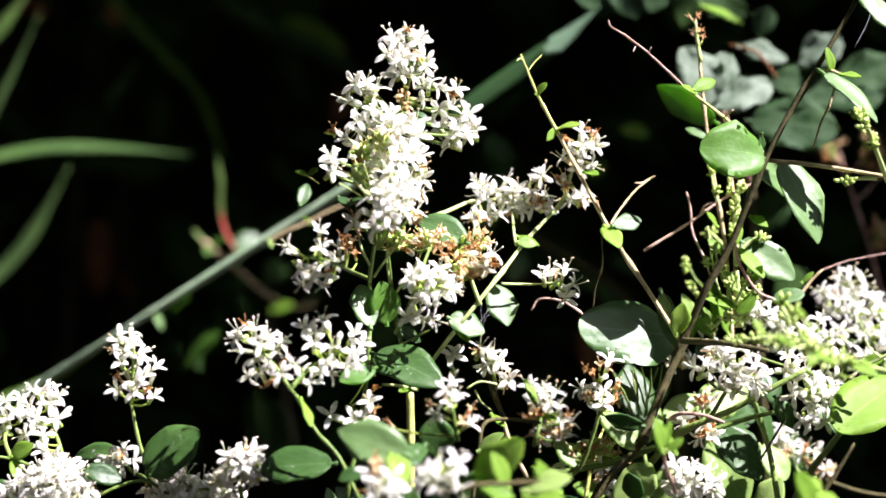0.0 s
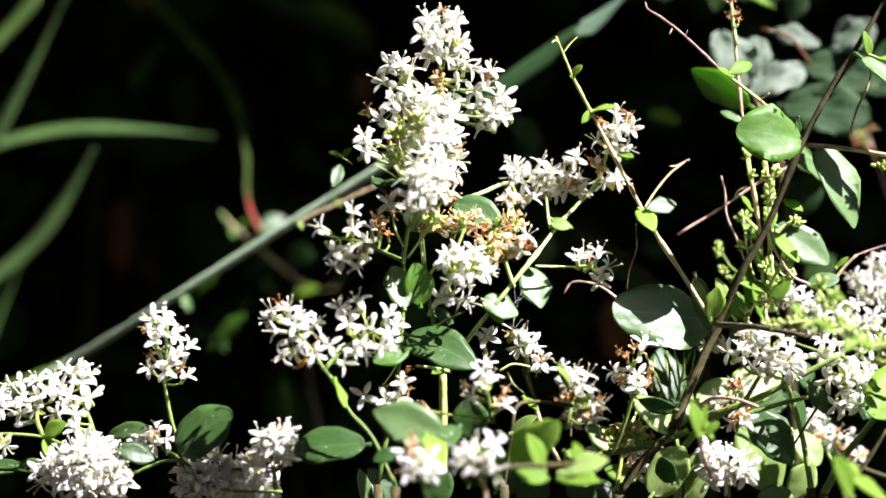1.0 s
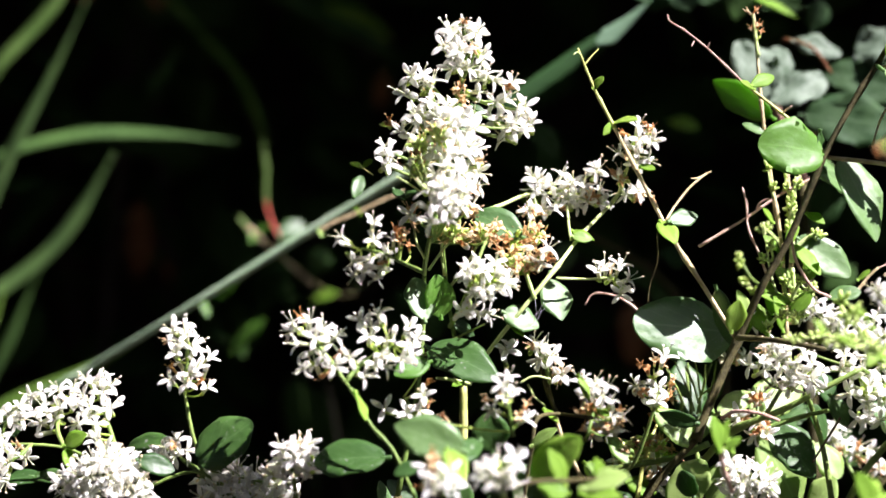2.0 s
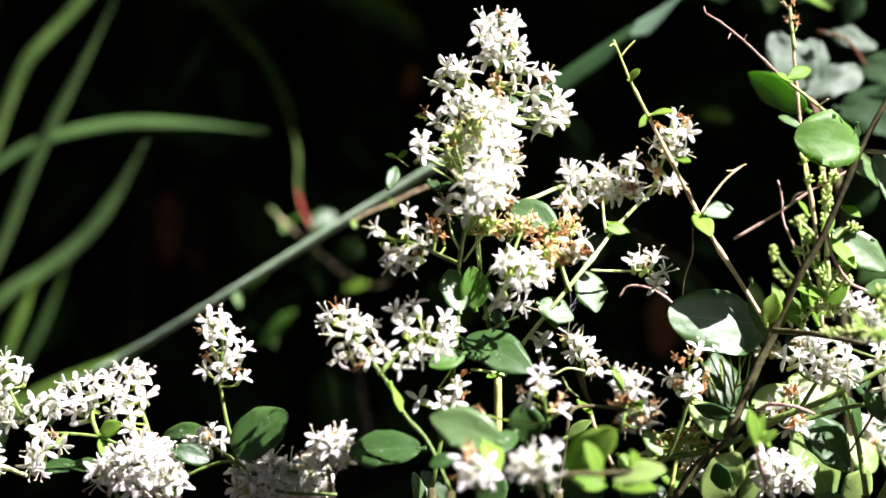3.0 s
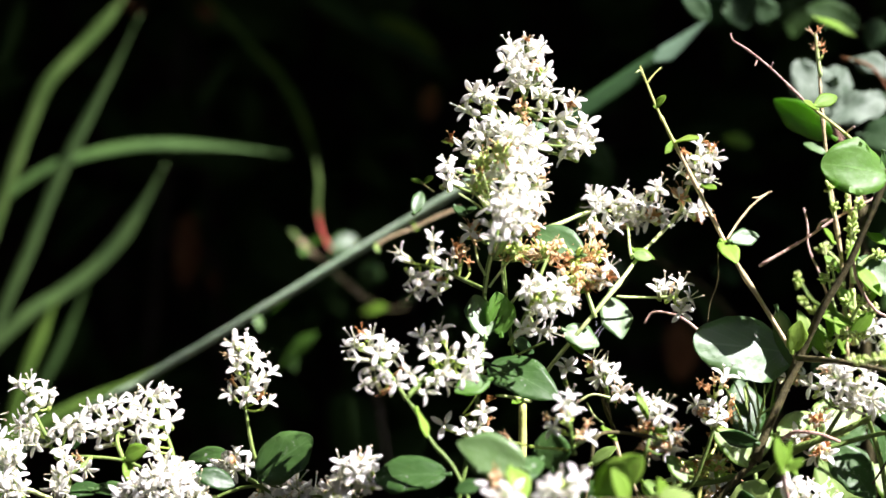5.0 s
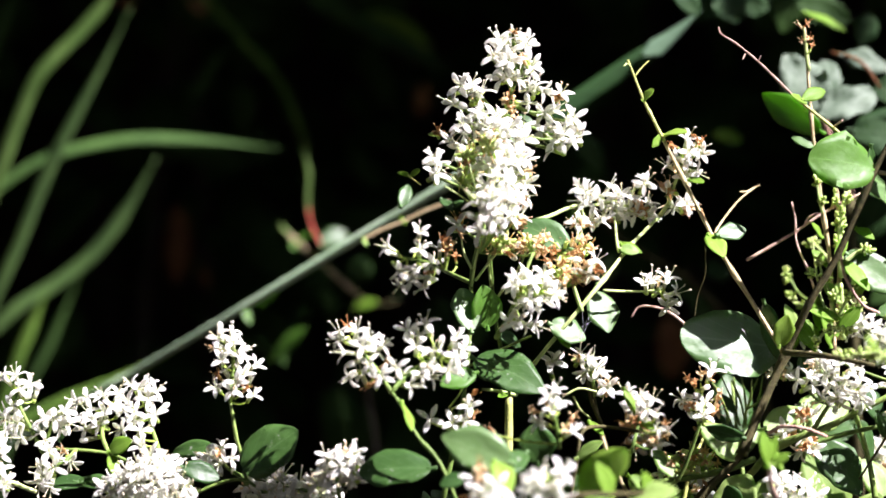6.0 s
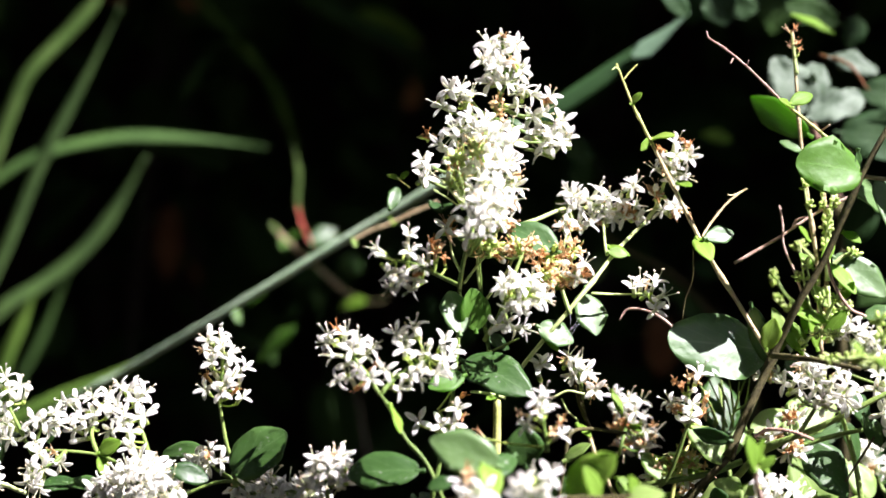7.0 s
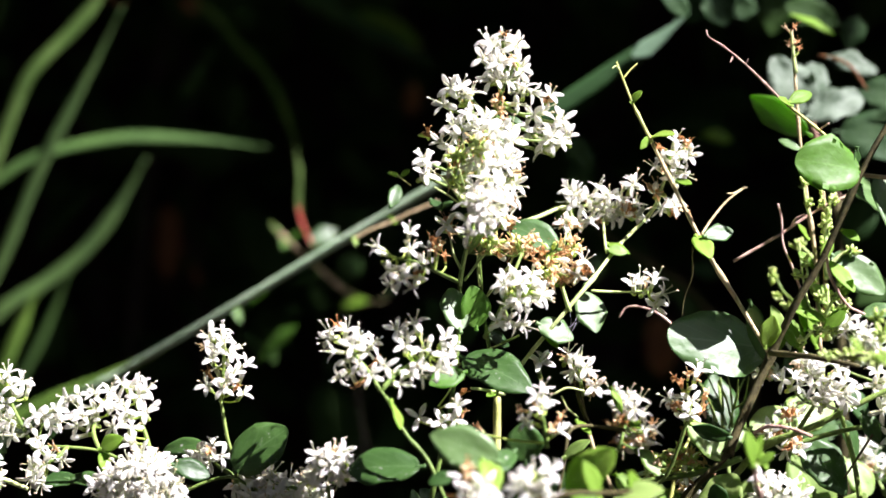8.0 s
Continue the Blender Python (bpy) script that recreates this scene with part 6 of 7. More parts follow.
leaf(branch, (0.061, 0.03, -0.0468), (0.0523, 0.03, -0.0439), 0.00579, mat=LEAF_YOUNG)
leaf(branch, (0.0558, 0.02, -0.0545), (0.0487, 0.02, -0.0517), 0.00568, mat=LEAF_YOUNG)
leaf(branch, (0.0512, 0.016, -0.0597), (0.0442, 0.016, -0.0541), 0.0062, mat=LEAF)
stem(branch, "side_stem", [(0.0662, 0, -0.0592), (0.066, 0, -0.0511), (0.0649, 0, -0.0443)], 0.00041, 0.00034, BARK)
stem(branch, "side_stem", [(0.0495, -0.004, -0.0582), (0.0534, -0.006, -0.0492), (0.0586, -0.008, -0.0436)], 0.00081, 0.00067, BARK)
leaf(branch, (0.0444, 0, -0.0586), (0.0376, 0, -0.0512), 0.0082, mat=LEAF)
leaf(branch, (0.0284, 0.01, -0.0605), (0.0326, 0.01, -0.0521), 0.00836, mat=LEAF)
leaf(branch, (0.0218, 0.02, -0.0574), (0.0288, 0.02, -0.0475), 0.00994, mat=LEAF)
leaf(branch, (0.0387, 0.02, -0.0474), (0.0459, 0.02, -0.0545), 0.0071, mat=LEAF_YOUNG)
leaf(branch, (0.0147, 0.02, -0.056), (0.0189, 0.02, -0.0461), 0.00852, mat=LEAF)
leaf(branch, (-0.0033, 0, -0.0588), (-0.0102, 0, -0.0499), 0.00765, mat=LEAF)
leaf(branch, (0.005, -0.02, -0.0558), (0.0089, -0.02, -0.048), 0.00787, mat=LEAF)
leaf(branch, (-0.0098, -0.01, -0.057), (-0.0118, -0.01, -0.049), 0.00348, face=(0.35, -0.8, 0.5), mat=LEAF_PALE)
stem(branch, "dry_twig", [(0.0971, -0.01, -0.0333), (0.0938, -0.01, -0.0387), (0.0905, -0.01, -0.044)], 0.00033, 0.00027, BARK)
leaf(branch, (0.0938, 0.01, -0.0575), (0.0994, 0.01, -0.0492), 0.00697, mat=LEAF_LIGHT)
leaf(branch, (0.084, 0, -0.0578), (0.0922, 0, -0.0551), 0.00601, face=(0.35, -0.8, 0.5), mat=LEAF_PALE)
leaf(branch, (0.0813, 0.02, -0.036), (0.0870, 0.0284, -0.0260), 0.00852, face=(0.31, -0.81, 0.5), mat=LEAF_LIGHT)
leaf(branch, (0.1012, 0.02, -0.0317), (0.0955, 0.02, -0.0246), 0.0071, mat=LEAF)
leaf(branch, (0.099, 0.05, -0.0349), (0.09, 0.05, -0.0394), 0.00901, mat=LEAF_PALE)
leaf(branch, (0.1144, 0.06, -0.0507), (0.1083, 0.06, -0.0416), 0.0107, mat=LEAF)
leaf(branch, (0.1175, 0.06, -0.0354), (0.1266, 0.06, -0.0415), 0.00917, mat=LEAF)

# spent flower sprays low in the shrub

branch = thing("privet_branch", (0.0503, 0.0040, -0.0555), "low privet spray of spent golden brown flowers and green calyces", "shrub branch", "flowering privet branches", "")
stem(branch, "stem", [(0.0503, 0.0040, -0.0555), (0.0513, 0.0050, -0.0494), (0.0527, 0.0060, -0.0433)], 0.0006, 0.00045, STEM_OLIVE)
rooted(branch, (0.0503, 0.0040, -0.0555), (0.048, 0.03, -0.53), 0.0022, 0.0011)
flower_cluster(branch, [(0.0520, 0.0000, -0.0453), (0.0520, -0.0040, -0.0425), (0.0521, -0.0060, -0.0399)], tufts=[((0.0473, -0.0060, -0.0404), 0.00189, 0.00135, "swsssw"), ((0.0515, -0.0080, -0.0388), 0.00269, 0.00161, "ssswsssw"), ((0.0549, -0.0080, -0.0407), 0.00242, 0.00161, "ssswsswo"), ((0.0498, -0.0080, -0.0435), 0.00242, 0.00108, "sswsss"), ((0.0578, -0.0060, -0.0433), 0.00162, 0.00108, "ssws"), ((0.0450, 0.0040, -0.0450), 0.00165, 0.00138, "oosw"), ((0.0541, -0.0060, -0.0450), 0.00189, 0.00108, "sswo"), ((0.0572, 0.0040, -0.0301), 0.00165, 0.00110, "wsw")], seed=61, mat=STEM_OLIVE, size=0.9)

# low front shoots

branch = thing("privet_branch", (0.0146, -0.09, -0.0455), "low privet shoot with white flowers and broad green leaves", "shrub branch", "flowering privet branches", "")
stem(branch, "stem", [(0.0169, -0.09, -0.0522), (0.0163, -0.092, -0.0453), (0.0152, -0.093, -0.0416)], 0.00051, 0.00045, BARK_TAN)
stem(branch, "side_stem", [(0.0158, -0.093, -0.0418), (0.0225, -0.092, -0.0406), (0.0304, -0.09, -0.0405), (0.0383, -0.09, -0.04)], 0.0005, 0.00045, BARK)
rooted(branch, (0.0169, -0.09, -0.0522), (0.013, -0.04, -0.53), 0.0022, 0.0011)
flower_cluster(branch, [(0.0157, -0.093, -0.044), (0.0152, -0.094, -0.0412)], tufts=[((0.0147, -0.094, -0.0377), 0.00411, 0.00233, "ooooc"), ((0.0131, -0.094, -0.0397), 0.00233, 0.00122, "oo"), ((0.0173, -0.094, -0.0399), 0.00145, 0.00145, "oo")], seed=57)
flower_cluster(branch, [(0.0045, -0.09, -0.0454), (0.0036, -0.09, -0.0426), (0.0029, -0.09, -0.0398)], tufts=[((0.003, -0.09, -0.0398), 0.00303, 0.00191, "ooow"), ((0.0012, -0.09, -0.0373), 0.00123, 0.00101, "www"), ((0.0045, -0.09, -0.0418), 0.00146, 0.00101, "oo"), ((0.0005, -0.09, -0.0413), 0.00101, 0.00079, "ow")], seed=58)
flower_cluster(branch, [(0.0186, -0.054, -0.0347), (0.018, -0.055, -0.031), (0.0174, -0.056, -0.0273)], blooms=[((0.0169, -0.057, -0.0267), "o"), ((0.0162, -0.056, -0.0236), "o"), ((0.0143, -0.056, -0.0291), "o"), ((0.0206, -0.055, -0.0292), "w"), ((0.0174, -0.055, -0.0222), "o"), ((0.0196, -0.056, -0.0303), "w"), ((0.0213, -0.054, -0.028), "w"), ((0.0156, -0.055, -0.0249), "w"), ((0.0131, -0.054, -0.0268), "w"), ((0.0184, -0.054, -0.025), "o"), ((0.0211, -0.054, -0.0311), "o"), ((0.004, -0.055, -0.0309), "w")], seed=59, size=0.85)
leaf(branch, (0.0076, -0.08, -0.0357), (-0.0062, -0.078, -0.0307), 0.00897, face=(-0.25, -0.85, 0.3), bend=0.1, mat=LEAF_PALE)
leaf(branch, (0.0043, -0.076, -0.036), (-0.0047, -0.076, -0.0339), 0.00534, mat=LEAF)
leaf(branch, (0.0144, -0.04, -0.039), (0.0135, -0.042, -0.0303), 0.0083, face=(0, -0.8, 0.5), mat=LEAF)
leaf(branch, (0.0219, -0.08, -0.0408), (0.0314, -0.084, -0.0325), 0.00759, face=(0.45, -0.7, 0.55), mat=LEAF_YOUNG)
leaf(branch, (0.028, -0.088, -0.0415), (0.0246, -0.09, -0.0343), 0.00406, mat=LEAF_FRESH)
leaf(branch, (0.0315, -0.09, -0.042), (0.0406, -0.092, -0.0394), 0.00651, face=(0, -0.6, 0.8), mat=LEAF_LIGHT)
leaf(branch, (0.035, -0.088, -0.0402), (0.0338, -0.09, -0.036), 0.00316, mat=LEAF_YOUNG)
leaf(branch, (0.0047, -0.086, -0.0352), (0.0081, -0.09, -0.0405), 0.00453, mat=LEAF_YOUNG)
leaf(branch, (0.0291, -0.08, -0.0443), (0.0228, -0.08, -0.0429), 0.00506, mat=LEAF_YOUNG)
leaf(branch, (-0.0017, -0.07, -0.0399), (-0.0064, -0.07, -0.0416), 0.00377, mat=LEAF)
leaf(branch, (0.032, -0.08, -0.0443), (0.0397, -0.085, -0.0444), 0.0046, mat=LEAF_YOUNG)
leaf(branch, (0.0113, -0.06, -0.0354), (0.0054, -0.07, -0.0393), 0.0053, mat=LEAF)

# long grass stalk crossing behind the flowers

branch = thing("grass_stalk", (-0.1282, 0.2, -0.0386), "pale green grass stalk arching behind the flowers", "grass", "long grass blades", "")
rooted(branch, (-0.2034, 0.25, -0.0817), (-0.213, 0.27, -0.53), 0.0008, 0.0006, STALK)
stem(branch, "stalk", [(-0.2034, 0.25, -0.0817), (-0.1608, 0.225, -0.0576), (-0.1292, 0.205, -0.0389), (-0.1168, 0.2, -0.0324), (-0.0835, 0.18, -0.0131), (-0.049, 0.168, 0.008), (-0.0134, 0.156, 0.0296), (0.0096, 0.152, 0.0443)], 0.00049, 0.00164, STALK)
# lower part of the blade, its shadow painted by the dark green
grass_blade([(0.0207, 0.1530, 0.0518), (0.0286, 0.1530, 0.0576), (0.0374, 0.1530, 0.0638), (0.0454, 0.1530, 0.0693), (0.0526, 0.1530, 0.0740)], 0.00588, "grass blade behind the flowers, coloured dark for shadow", GRASS_SHADOWED, 0.15, "long grass blades", 0.06, 0.7, face=(-0.55, -0.78, -0.3))
grass_blade([(0.0495, 0.1500, 0.0722), (0.0534, 0.1500, 0.0747), (0.0580, 0.1500, 0.0783), (0.0625, 0.1500, 0.0823), (0.0671, 0.1500, 0.0863)], 0.00638, "pale bent tip of a broad grass blade", GRASS_PALE, 0.08, "long grass blades", 0.85, 0.3, face=(0.45, -0.75, 0.5))
grass_blade([(-0.1833, 0.3100, -0.0603), (-0.1614, 0.3000, -0.0494), (-0.1401, 0.2850, -0.0407), (-0.1227, 0.2700, -0.0323), (-0.1031, 0.2500, -0.0213)], 0.00935, "low green grass blade behind white flowers", GRASS_GREEN, 0.3, "grass clump blades", 0.6, 0.9, root=(-0.194, 0.31, -0.53))
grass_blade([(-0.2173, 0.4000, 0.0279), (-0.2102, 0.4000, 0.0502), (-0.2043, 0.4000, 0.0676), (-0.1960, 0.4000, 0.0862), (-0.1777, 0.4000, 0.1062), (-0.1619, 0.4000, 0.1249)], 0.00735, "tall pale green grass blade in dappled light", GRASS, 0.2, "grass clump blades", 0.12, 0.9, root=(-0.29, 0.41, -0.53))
grass_blade([(-0.2151, 0.3800, -0.0293), (-0.2082, 0.3800, -0.0099), (-0.1989, 0.3800, 0.0119), (-0.1908, 0.3800, 0.0337), (-0.1826, 0.3800, 0.0531), (-0.1733, 0.3800, 0.0713), (-0.1627, 0.3800, 0.0919), (-0.1522, 0.3800, 0.1138)], 0.00671, "long grey-green grass blade in half shade", GRASS_HALF_SHADE, 0.2, "grass clump blades", 0.35, 0.9, root=(-0.27, 0.4, -0.53))
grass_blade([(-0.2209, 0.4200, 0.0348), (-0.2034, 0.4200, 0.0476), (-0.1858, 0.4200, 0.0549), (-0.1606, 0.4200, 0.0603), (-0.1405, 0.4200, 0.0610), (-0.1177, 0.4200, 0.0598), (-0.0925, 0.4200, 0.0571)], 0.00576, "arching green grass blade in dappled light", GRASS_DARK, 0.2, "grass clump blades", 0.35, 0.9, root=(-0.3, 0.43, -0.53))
grass_blade([(-0.2294, 0.4600, -0.0282), (-0.2151, 0.4600, -0.0149), (-0.1994, 0.4600, -0.0049), (-0.1825, 0.4600, 0.0092), (-0.1683, 0.4600, 0.0278), (-0.1530, 0.4600, 0.0543)], 0.00784, "drooping grass blade in dappled shade", GRASS_HALF_SHADE, 0.2, "grass clump blades", 0.25, 0.9, root=(-0.29, 0.48, -0.53))
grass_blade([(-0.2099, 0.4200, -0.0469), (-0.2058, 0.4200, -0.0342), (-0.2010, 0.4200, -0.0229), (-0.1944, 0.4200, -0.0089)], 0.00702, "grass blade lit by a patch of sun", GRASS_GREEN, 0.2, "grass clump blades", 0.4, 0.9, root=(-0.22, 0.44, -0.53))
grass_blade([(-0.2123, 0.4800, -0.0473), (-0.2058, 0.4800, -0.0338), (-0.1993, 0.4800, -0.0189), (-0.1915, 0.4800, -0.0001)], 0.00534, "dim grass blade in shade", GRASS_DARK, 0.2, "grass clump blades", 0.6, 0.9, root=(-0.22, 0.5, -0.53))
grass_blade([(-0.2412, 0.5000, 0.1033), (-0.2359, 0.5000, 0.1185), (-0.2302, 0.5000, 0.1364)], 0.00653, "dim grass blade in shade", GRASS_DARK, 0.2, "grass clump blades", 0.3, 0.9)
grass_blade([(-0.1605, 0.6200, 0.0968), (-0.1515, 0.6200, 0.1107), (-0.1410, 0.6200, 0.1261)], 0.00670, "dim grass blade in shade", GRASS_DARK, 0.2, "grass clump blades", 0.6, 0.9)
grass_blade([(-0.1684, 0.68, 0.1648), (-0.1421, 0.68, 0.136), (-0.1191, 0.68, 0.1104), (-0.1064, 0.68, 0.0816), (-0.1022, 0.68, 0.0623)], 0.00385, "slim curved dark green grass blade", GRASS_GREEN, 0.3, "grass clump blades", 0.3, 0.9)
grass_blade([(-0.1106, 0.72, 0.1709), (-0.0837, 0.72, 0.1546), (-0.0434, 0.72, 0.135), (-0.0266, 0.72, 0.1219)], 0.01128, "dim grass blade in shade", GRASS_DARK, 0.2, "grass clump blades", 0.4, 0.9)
grass_blade([(-0.0732, 0.3600, 0.0273), (-0.0737, 0.3600, 0.0336), (-0.0734, 0.3600, 0.0418), (-0.0744, 0.3600, 0.0500), (-0.0757, 0.3600, 0.0564)], 0.00187, "pale grass stem with a red base", GRASS, 0.3, "grass clump blades", 0.4, 0.9)

branch = thing("red_stalk", (-0.0671, 0.3600, 0.0133), "short bright red grass stalk base", "grass stalk", "", "")
rooted(branch, (-0.0671, 0.3600, 0.0133), (-0.033, 0.5, -0.53), 0.0004, 0.0004, GRASS_DARK)
stem(branch, "stalk", [(-0.0671, 0.3600, 0.0133), (-0.0695, 0.3600, 0.0179), (-0.0720, 0.3600, 0.0235), (-0.0732, 0.3600, 0.0289)], 0.0005, 0.00028, GRASS_RED)

branch = thing("low_creeper", (-0.0549, 0.3700, -0.0049), "thin creeping stem with small green leaves in shade", "creeper", "", "")
rooted(branch, (-0.0549, 0.3700, -0.0049), (-0.02, 0.68, -0.53), 0.0005, 0.0004, BARK_DARK)
stem(branch, "stem", [(-0.0549, 0.3700, -0.0049), (-0.0640, 0.3700, 0.0030), (-0.0722, 0.3700, 0.0098), (-0.0794, 0.3700, 0.0159), (-0.0818, 0.3700, 0.0180)], 0.0008, 0.0009, BARK_TAN)
stem(branch, "shoot_tip", [(-0.0808, 0.3700, 0.0171), (-0.0832, 0.3700, 0.0194), (-0.0856, 0.3700, 0.0220)], 0.0009, 0.0007, STEM_GREEN)
stem(branch, "stem", [(-0.0372, 0.4000, -0.0094), (-0.0470, 0.4000, -0.0105), (-0.0574, 0.4000, -0.0047)], 0.00045, 0.00035, BARK)
stem(branch, "runner", [(-0.0355, 0.1250, 0.0123), (-0.0307, 0.1250, 0.0151), (-0.0244, 0.1250, 0.0177), (-0.0177, 0.1250, 0.0211), (-0.0100, 0.1250, 0.0244)], 0.00045, 0.0004, BARK_TAN)
leaf(branch, (-0.0230, 0.1200, 0.0175), (-0.0245, 0.1170, 0.0194), 0.00152, mat=LEAF_YOUNG)
leaf(branch, (-0.0355, 0.1250, 0.0127), (-0.0343, 0.1220, 0.0103), 0.00153, mat=LEAF_LIGHT)
leaf(branch, (-0.0659, 0.3450, 0.0140), (-0.0568, 0.3517, 0.0192), 0.00829, face=(0.31, -0.81, 0.5), mat=LEAF)
leaf(branch, (-0.0583, 0.3600, 0.0162), (-0.0548, 0.3570, 0.0176), 0.00328, mat=LEAF_YOUNG)
leaf(branch, (-0.0770, 0.3600, 0.0155), (-0.0716, 0.3570, 0.0183), 0.00422, mat=LEAF_GLOW)
leaf(branch, (-0.0784, 0.3600, 0.0150), (-0.0790, 0.3570, 0.0117), 0.00281, mat=LEAF_GLOW)
leaf(branch, (-0.0862, 0.2500, -0.0105), (-0.0834, 0.2470, -0.0169), 0.00286, mat=LEAF_GLOW)
leaf(branch, (-0.0830, 0.3000, -0.0080), (-0.0792, 0.2970, -0.0051), 0.00349, mat=LEAF_GLOW)
leaf(branch, (-0.0862, 0.3000, -0.0113), (-0.0831, 0.2970, -0.0086), 0.00218, mat=LEAF_GLOW)
leaf(branch, (-0.0805, 0.3000, -0.0313), (-0.0673, 0.2970, -0.0188), 0.00741, face=(-0.7, -0.6, 0.2), mat=LEAF_GLOW)
leaf(branch, (-0.0781, 0.3200, -0.0339), (-0.0797, 0.3170, -0.0260), 0.00402, mat=LEAF_BACK)
leaf(branch, (-0.0566, 0.4100, -0.0003), (-0.0521, 0.4070, 0.0101), 0.01041, mat=LEAF)
leaf(branch, (-0.0793, 0.4200, -0.0031), (-0.0656, 0.4170, 0.0020), 0.00852, mat=LEAF_BACK)
leaf(branch, (-0.0656, 0.4200, -0.0130), (-0.0730, 0.4170, -0.0055), 0.00852, mat=LEAF_BACK)
leaf(branch, (-0.0556, 0.4000, -0.0125), (-0.0456, 0.3970, -0.0094), 0.00490, mat=LEAF_YOUNG)
leaf(branch, (-0.0791, 0.4300, -0.0133), (-0.0825, 0.4270, -0.0196), 0.00658, mat=LEAF_BACK)
leaf(branch, (-0.1032, 0.4200, -0.0273), (-0.0952, 0.4170, -0.0308), 0.00501, mat=LEAF_BACK)
leaf(branch, (-0.0369, 0.3500, -0.0069), (-0.0312, 0.3470, -0.0049), 0.00509, mat=LEAF_PALE)
leaf(branch, (-0.0193, 0.4200, -0.0087), (-0.0154, 0.4170, -0.0161), 0.00651, mat=LEAF_BACK)
leaf(branch, (-0.0439, 0.4300, 0.0124), (-0.0336, 0.4270, 0.0075), 0.00760, mat=LEAF_BACK)

# shaded large leaves behind the twig

branch = thing("broad_leaf_shoot", (0.1049, 0.12, 0.0434), "shoot of large dusty grey-green rounded leaves", "shrub branch", "dusty shoots behind", "")
rooted(branch, (0.1099, 0.12, 0.028), (0.112, 0.17, -0.53), 0.003, 0.0012)
stem(branch, "stem", [(0.1099, 0.12, 0.028), (0.0993, 0.11, 0.051), (0.0978, 0.105, 0.0573)], 0.00102, 0.00083, BARK_RED)
stem(branch, "stem", [(0.1048, 0.13, 0.0717), (0.1119, 0.12, 0.068), (0.1178, 0.12, 0.0603)], 0.0006, 0.0005, DEAD_LEAF)
stem(branch, "stem", [(0.1125, 0.12, 0.0425), (0.1219, 0.12, 0.0441), (0.1304, 0.12, 0.0453)], 0.00085, 0.00051, BARK_TAN)
leaf(branch, (0.0978, 0.1, 0.0502), (0.0864, 0.1, 0.0675), 0.01441, face=(0, -0.8, 0.45), mat=LEAF_MOTTLED, point=0.2, wave=0.3)
leaf(branch, (0.0967, 0.1, 0.0527), (0.101, 0.11, 0.0669), 0.00983, face=(0, -0.8, 0.45), mat=LEAF_MOTTLED, point=0.2, wave=0.3)
leaf(branch, (0.0963, 0.095, 0.0498), (0.1127, 0.1, 0.0567), 0.01072, face=(0, -0.8, 0.45), mat=LEAF_MOTTLED, point=0.2, wave=0.3)
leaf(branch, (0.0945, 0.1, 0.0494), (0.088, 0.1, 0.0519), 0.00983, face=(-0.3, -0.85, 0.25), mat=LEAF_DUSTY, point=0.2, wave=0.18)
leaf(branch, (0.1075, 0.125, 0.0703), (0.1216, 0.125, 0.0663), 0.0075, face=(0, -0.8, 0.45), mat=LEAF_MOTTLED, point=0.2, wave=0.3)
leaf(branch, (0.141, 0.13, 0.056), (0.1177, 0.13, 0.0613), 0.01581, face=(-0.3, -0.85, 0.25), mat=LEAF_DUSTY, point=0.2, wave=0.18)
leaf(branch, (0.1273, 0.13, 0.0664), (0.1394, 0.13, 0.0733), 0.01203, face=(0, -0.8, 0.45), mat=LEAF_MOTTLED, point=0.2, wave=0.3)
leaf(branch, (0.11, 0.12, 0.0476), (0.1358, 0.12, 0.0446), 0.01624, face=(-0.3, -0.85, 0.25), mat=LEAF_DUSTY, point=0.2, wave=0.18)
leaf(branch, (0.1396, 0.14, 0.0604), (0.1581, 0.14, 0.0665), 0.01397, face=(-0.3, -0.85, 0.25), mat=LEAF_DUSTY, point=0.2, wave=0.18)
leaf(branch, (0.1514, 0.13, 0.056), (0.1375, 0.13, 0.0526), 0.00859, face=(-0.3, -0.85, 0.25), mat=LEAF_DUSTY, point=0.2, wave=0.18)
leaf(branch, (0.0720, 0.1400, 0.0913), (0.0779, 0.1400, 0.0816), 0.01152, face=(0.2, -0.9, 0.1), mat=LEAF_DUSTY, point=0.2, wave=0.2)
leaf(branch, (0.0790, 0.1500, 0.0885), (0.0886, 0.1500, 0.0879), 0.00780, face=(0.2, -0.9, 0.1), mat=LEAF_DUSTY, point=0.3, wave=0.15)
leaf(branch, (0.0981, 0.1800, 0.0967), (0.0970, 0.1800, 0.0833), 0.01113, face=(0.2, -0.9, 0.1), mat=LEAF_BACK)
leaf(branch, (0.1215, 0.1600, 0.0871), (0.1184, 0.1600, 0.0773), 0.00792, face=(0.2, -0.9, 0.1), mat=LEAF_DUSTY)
leaf(branch, (0.0969, 0.1300, 0.0837), (0.1094, 0.1300, 0.0780), 0.00413, face=(0.1, -0.6, 0.8), mat=LEAF_YOUNG)
leaf(branch, (0.0572, 0.1300, 0.0902), (0.0647, 0.1300, 0.0823), 0.00688, face=(0.2, -0.9, 0.1), mat=LEAF_DUSTY)
leaf(branch, (0.0787, 0.2, 0.0972), (0.0672, 0.2, 0.0895), 0.01145, face=(0, -0.8, 0.45), mat=LEAF_BACK)
leaf(branch, (0.1218, 0.12, 0.028), (0.1068, 0.1, 0.032), 0.01015, face=(0, -0.8, 0.45), mat=LEAF_PALE)
leaf(branch, (0.1243, 0.15, 0.0294), (0.118, 0.15, 0.0134), 0.01064, face=(0, -0.8, 0.45), mat=LEAF_BACK)
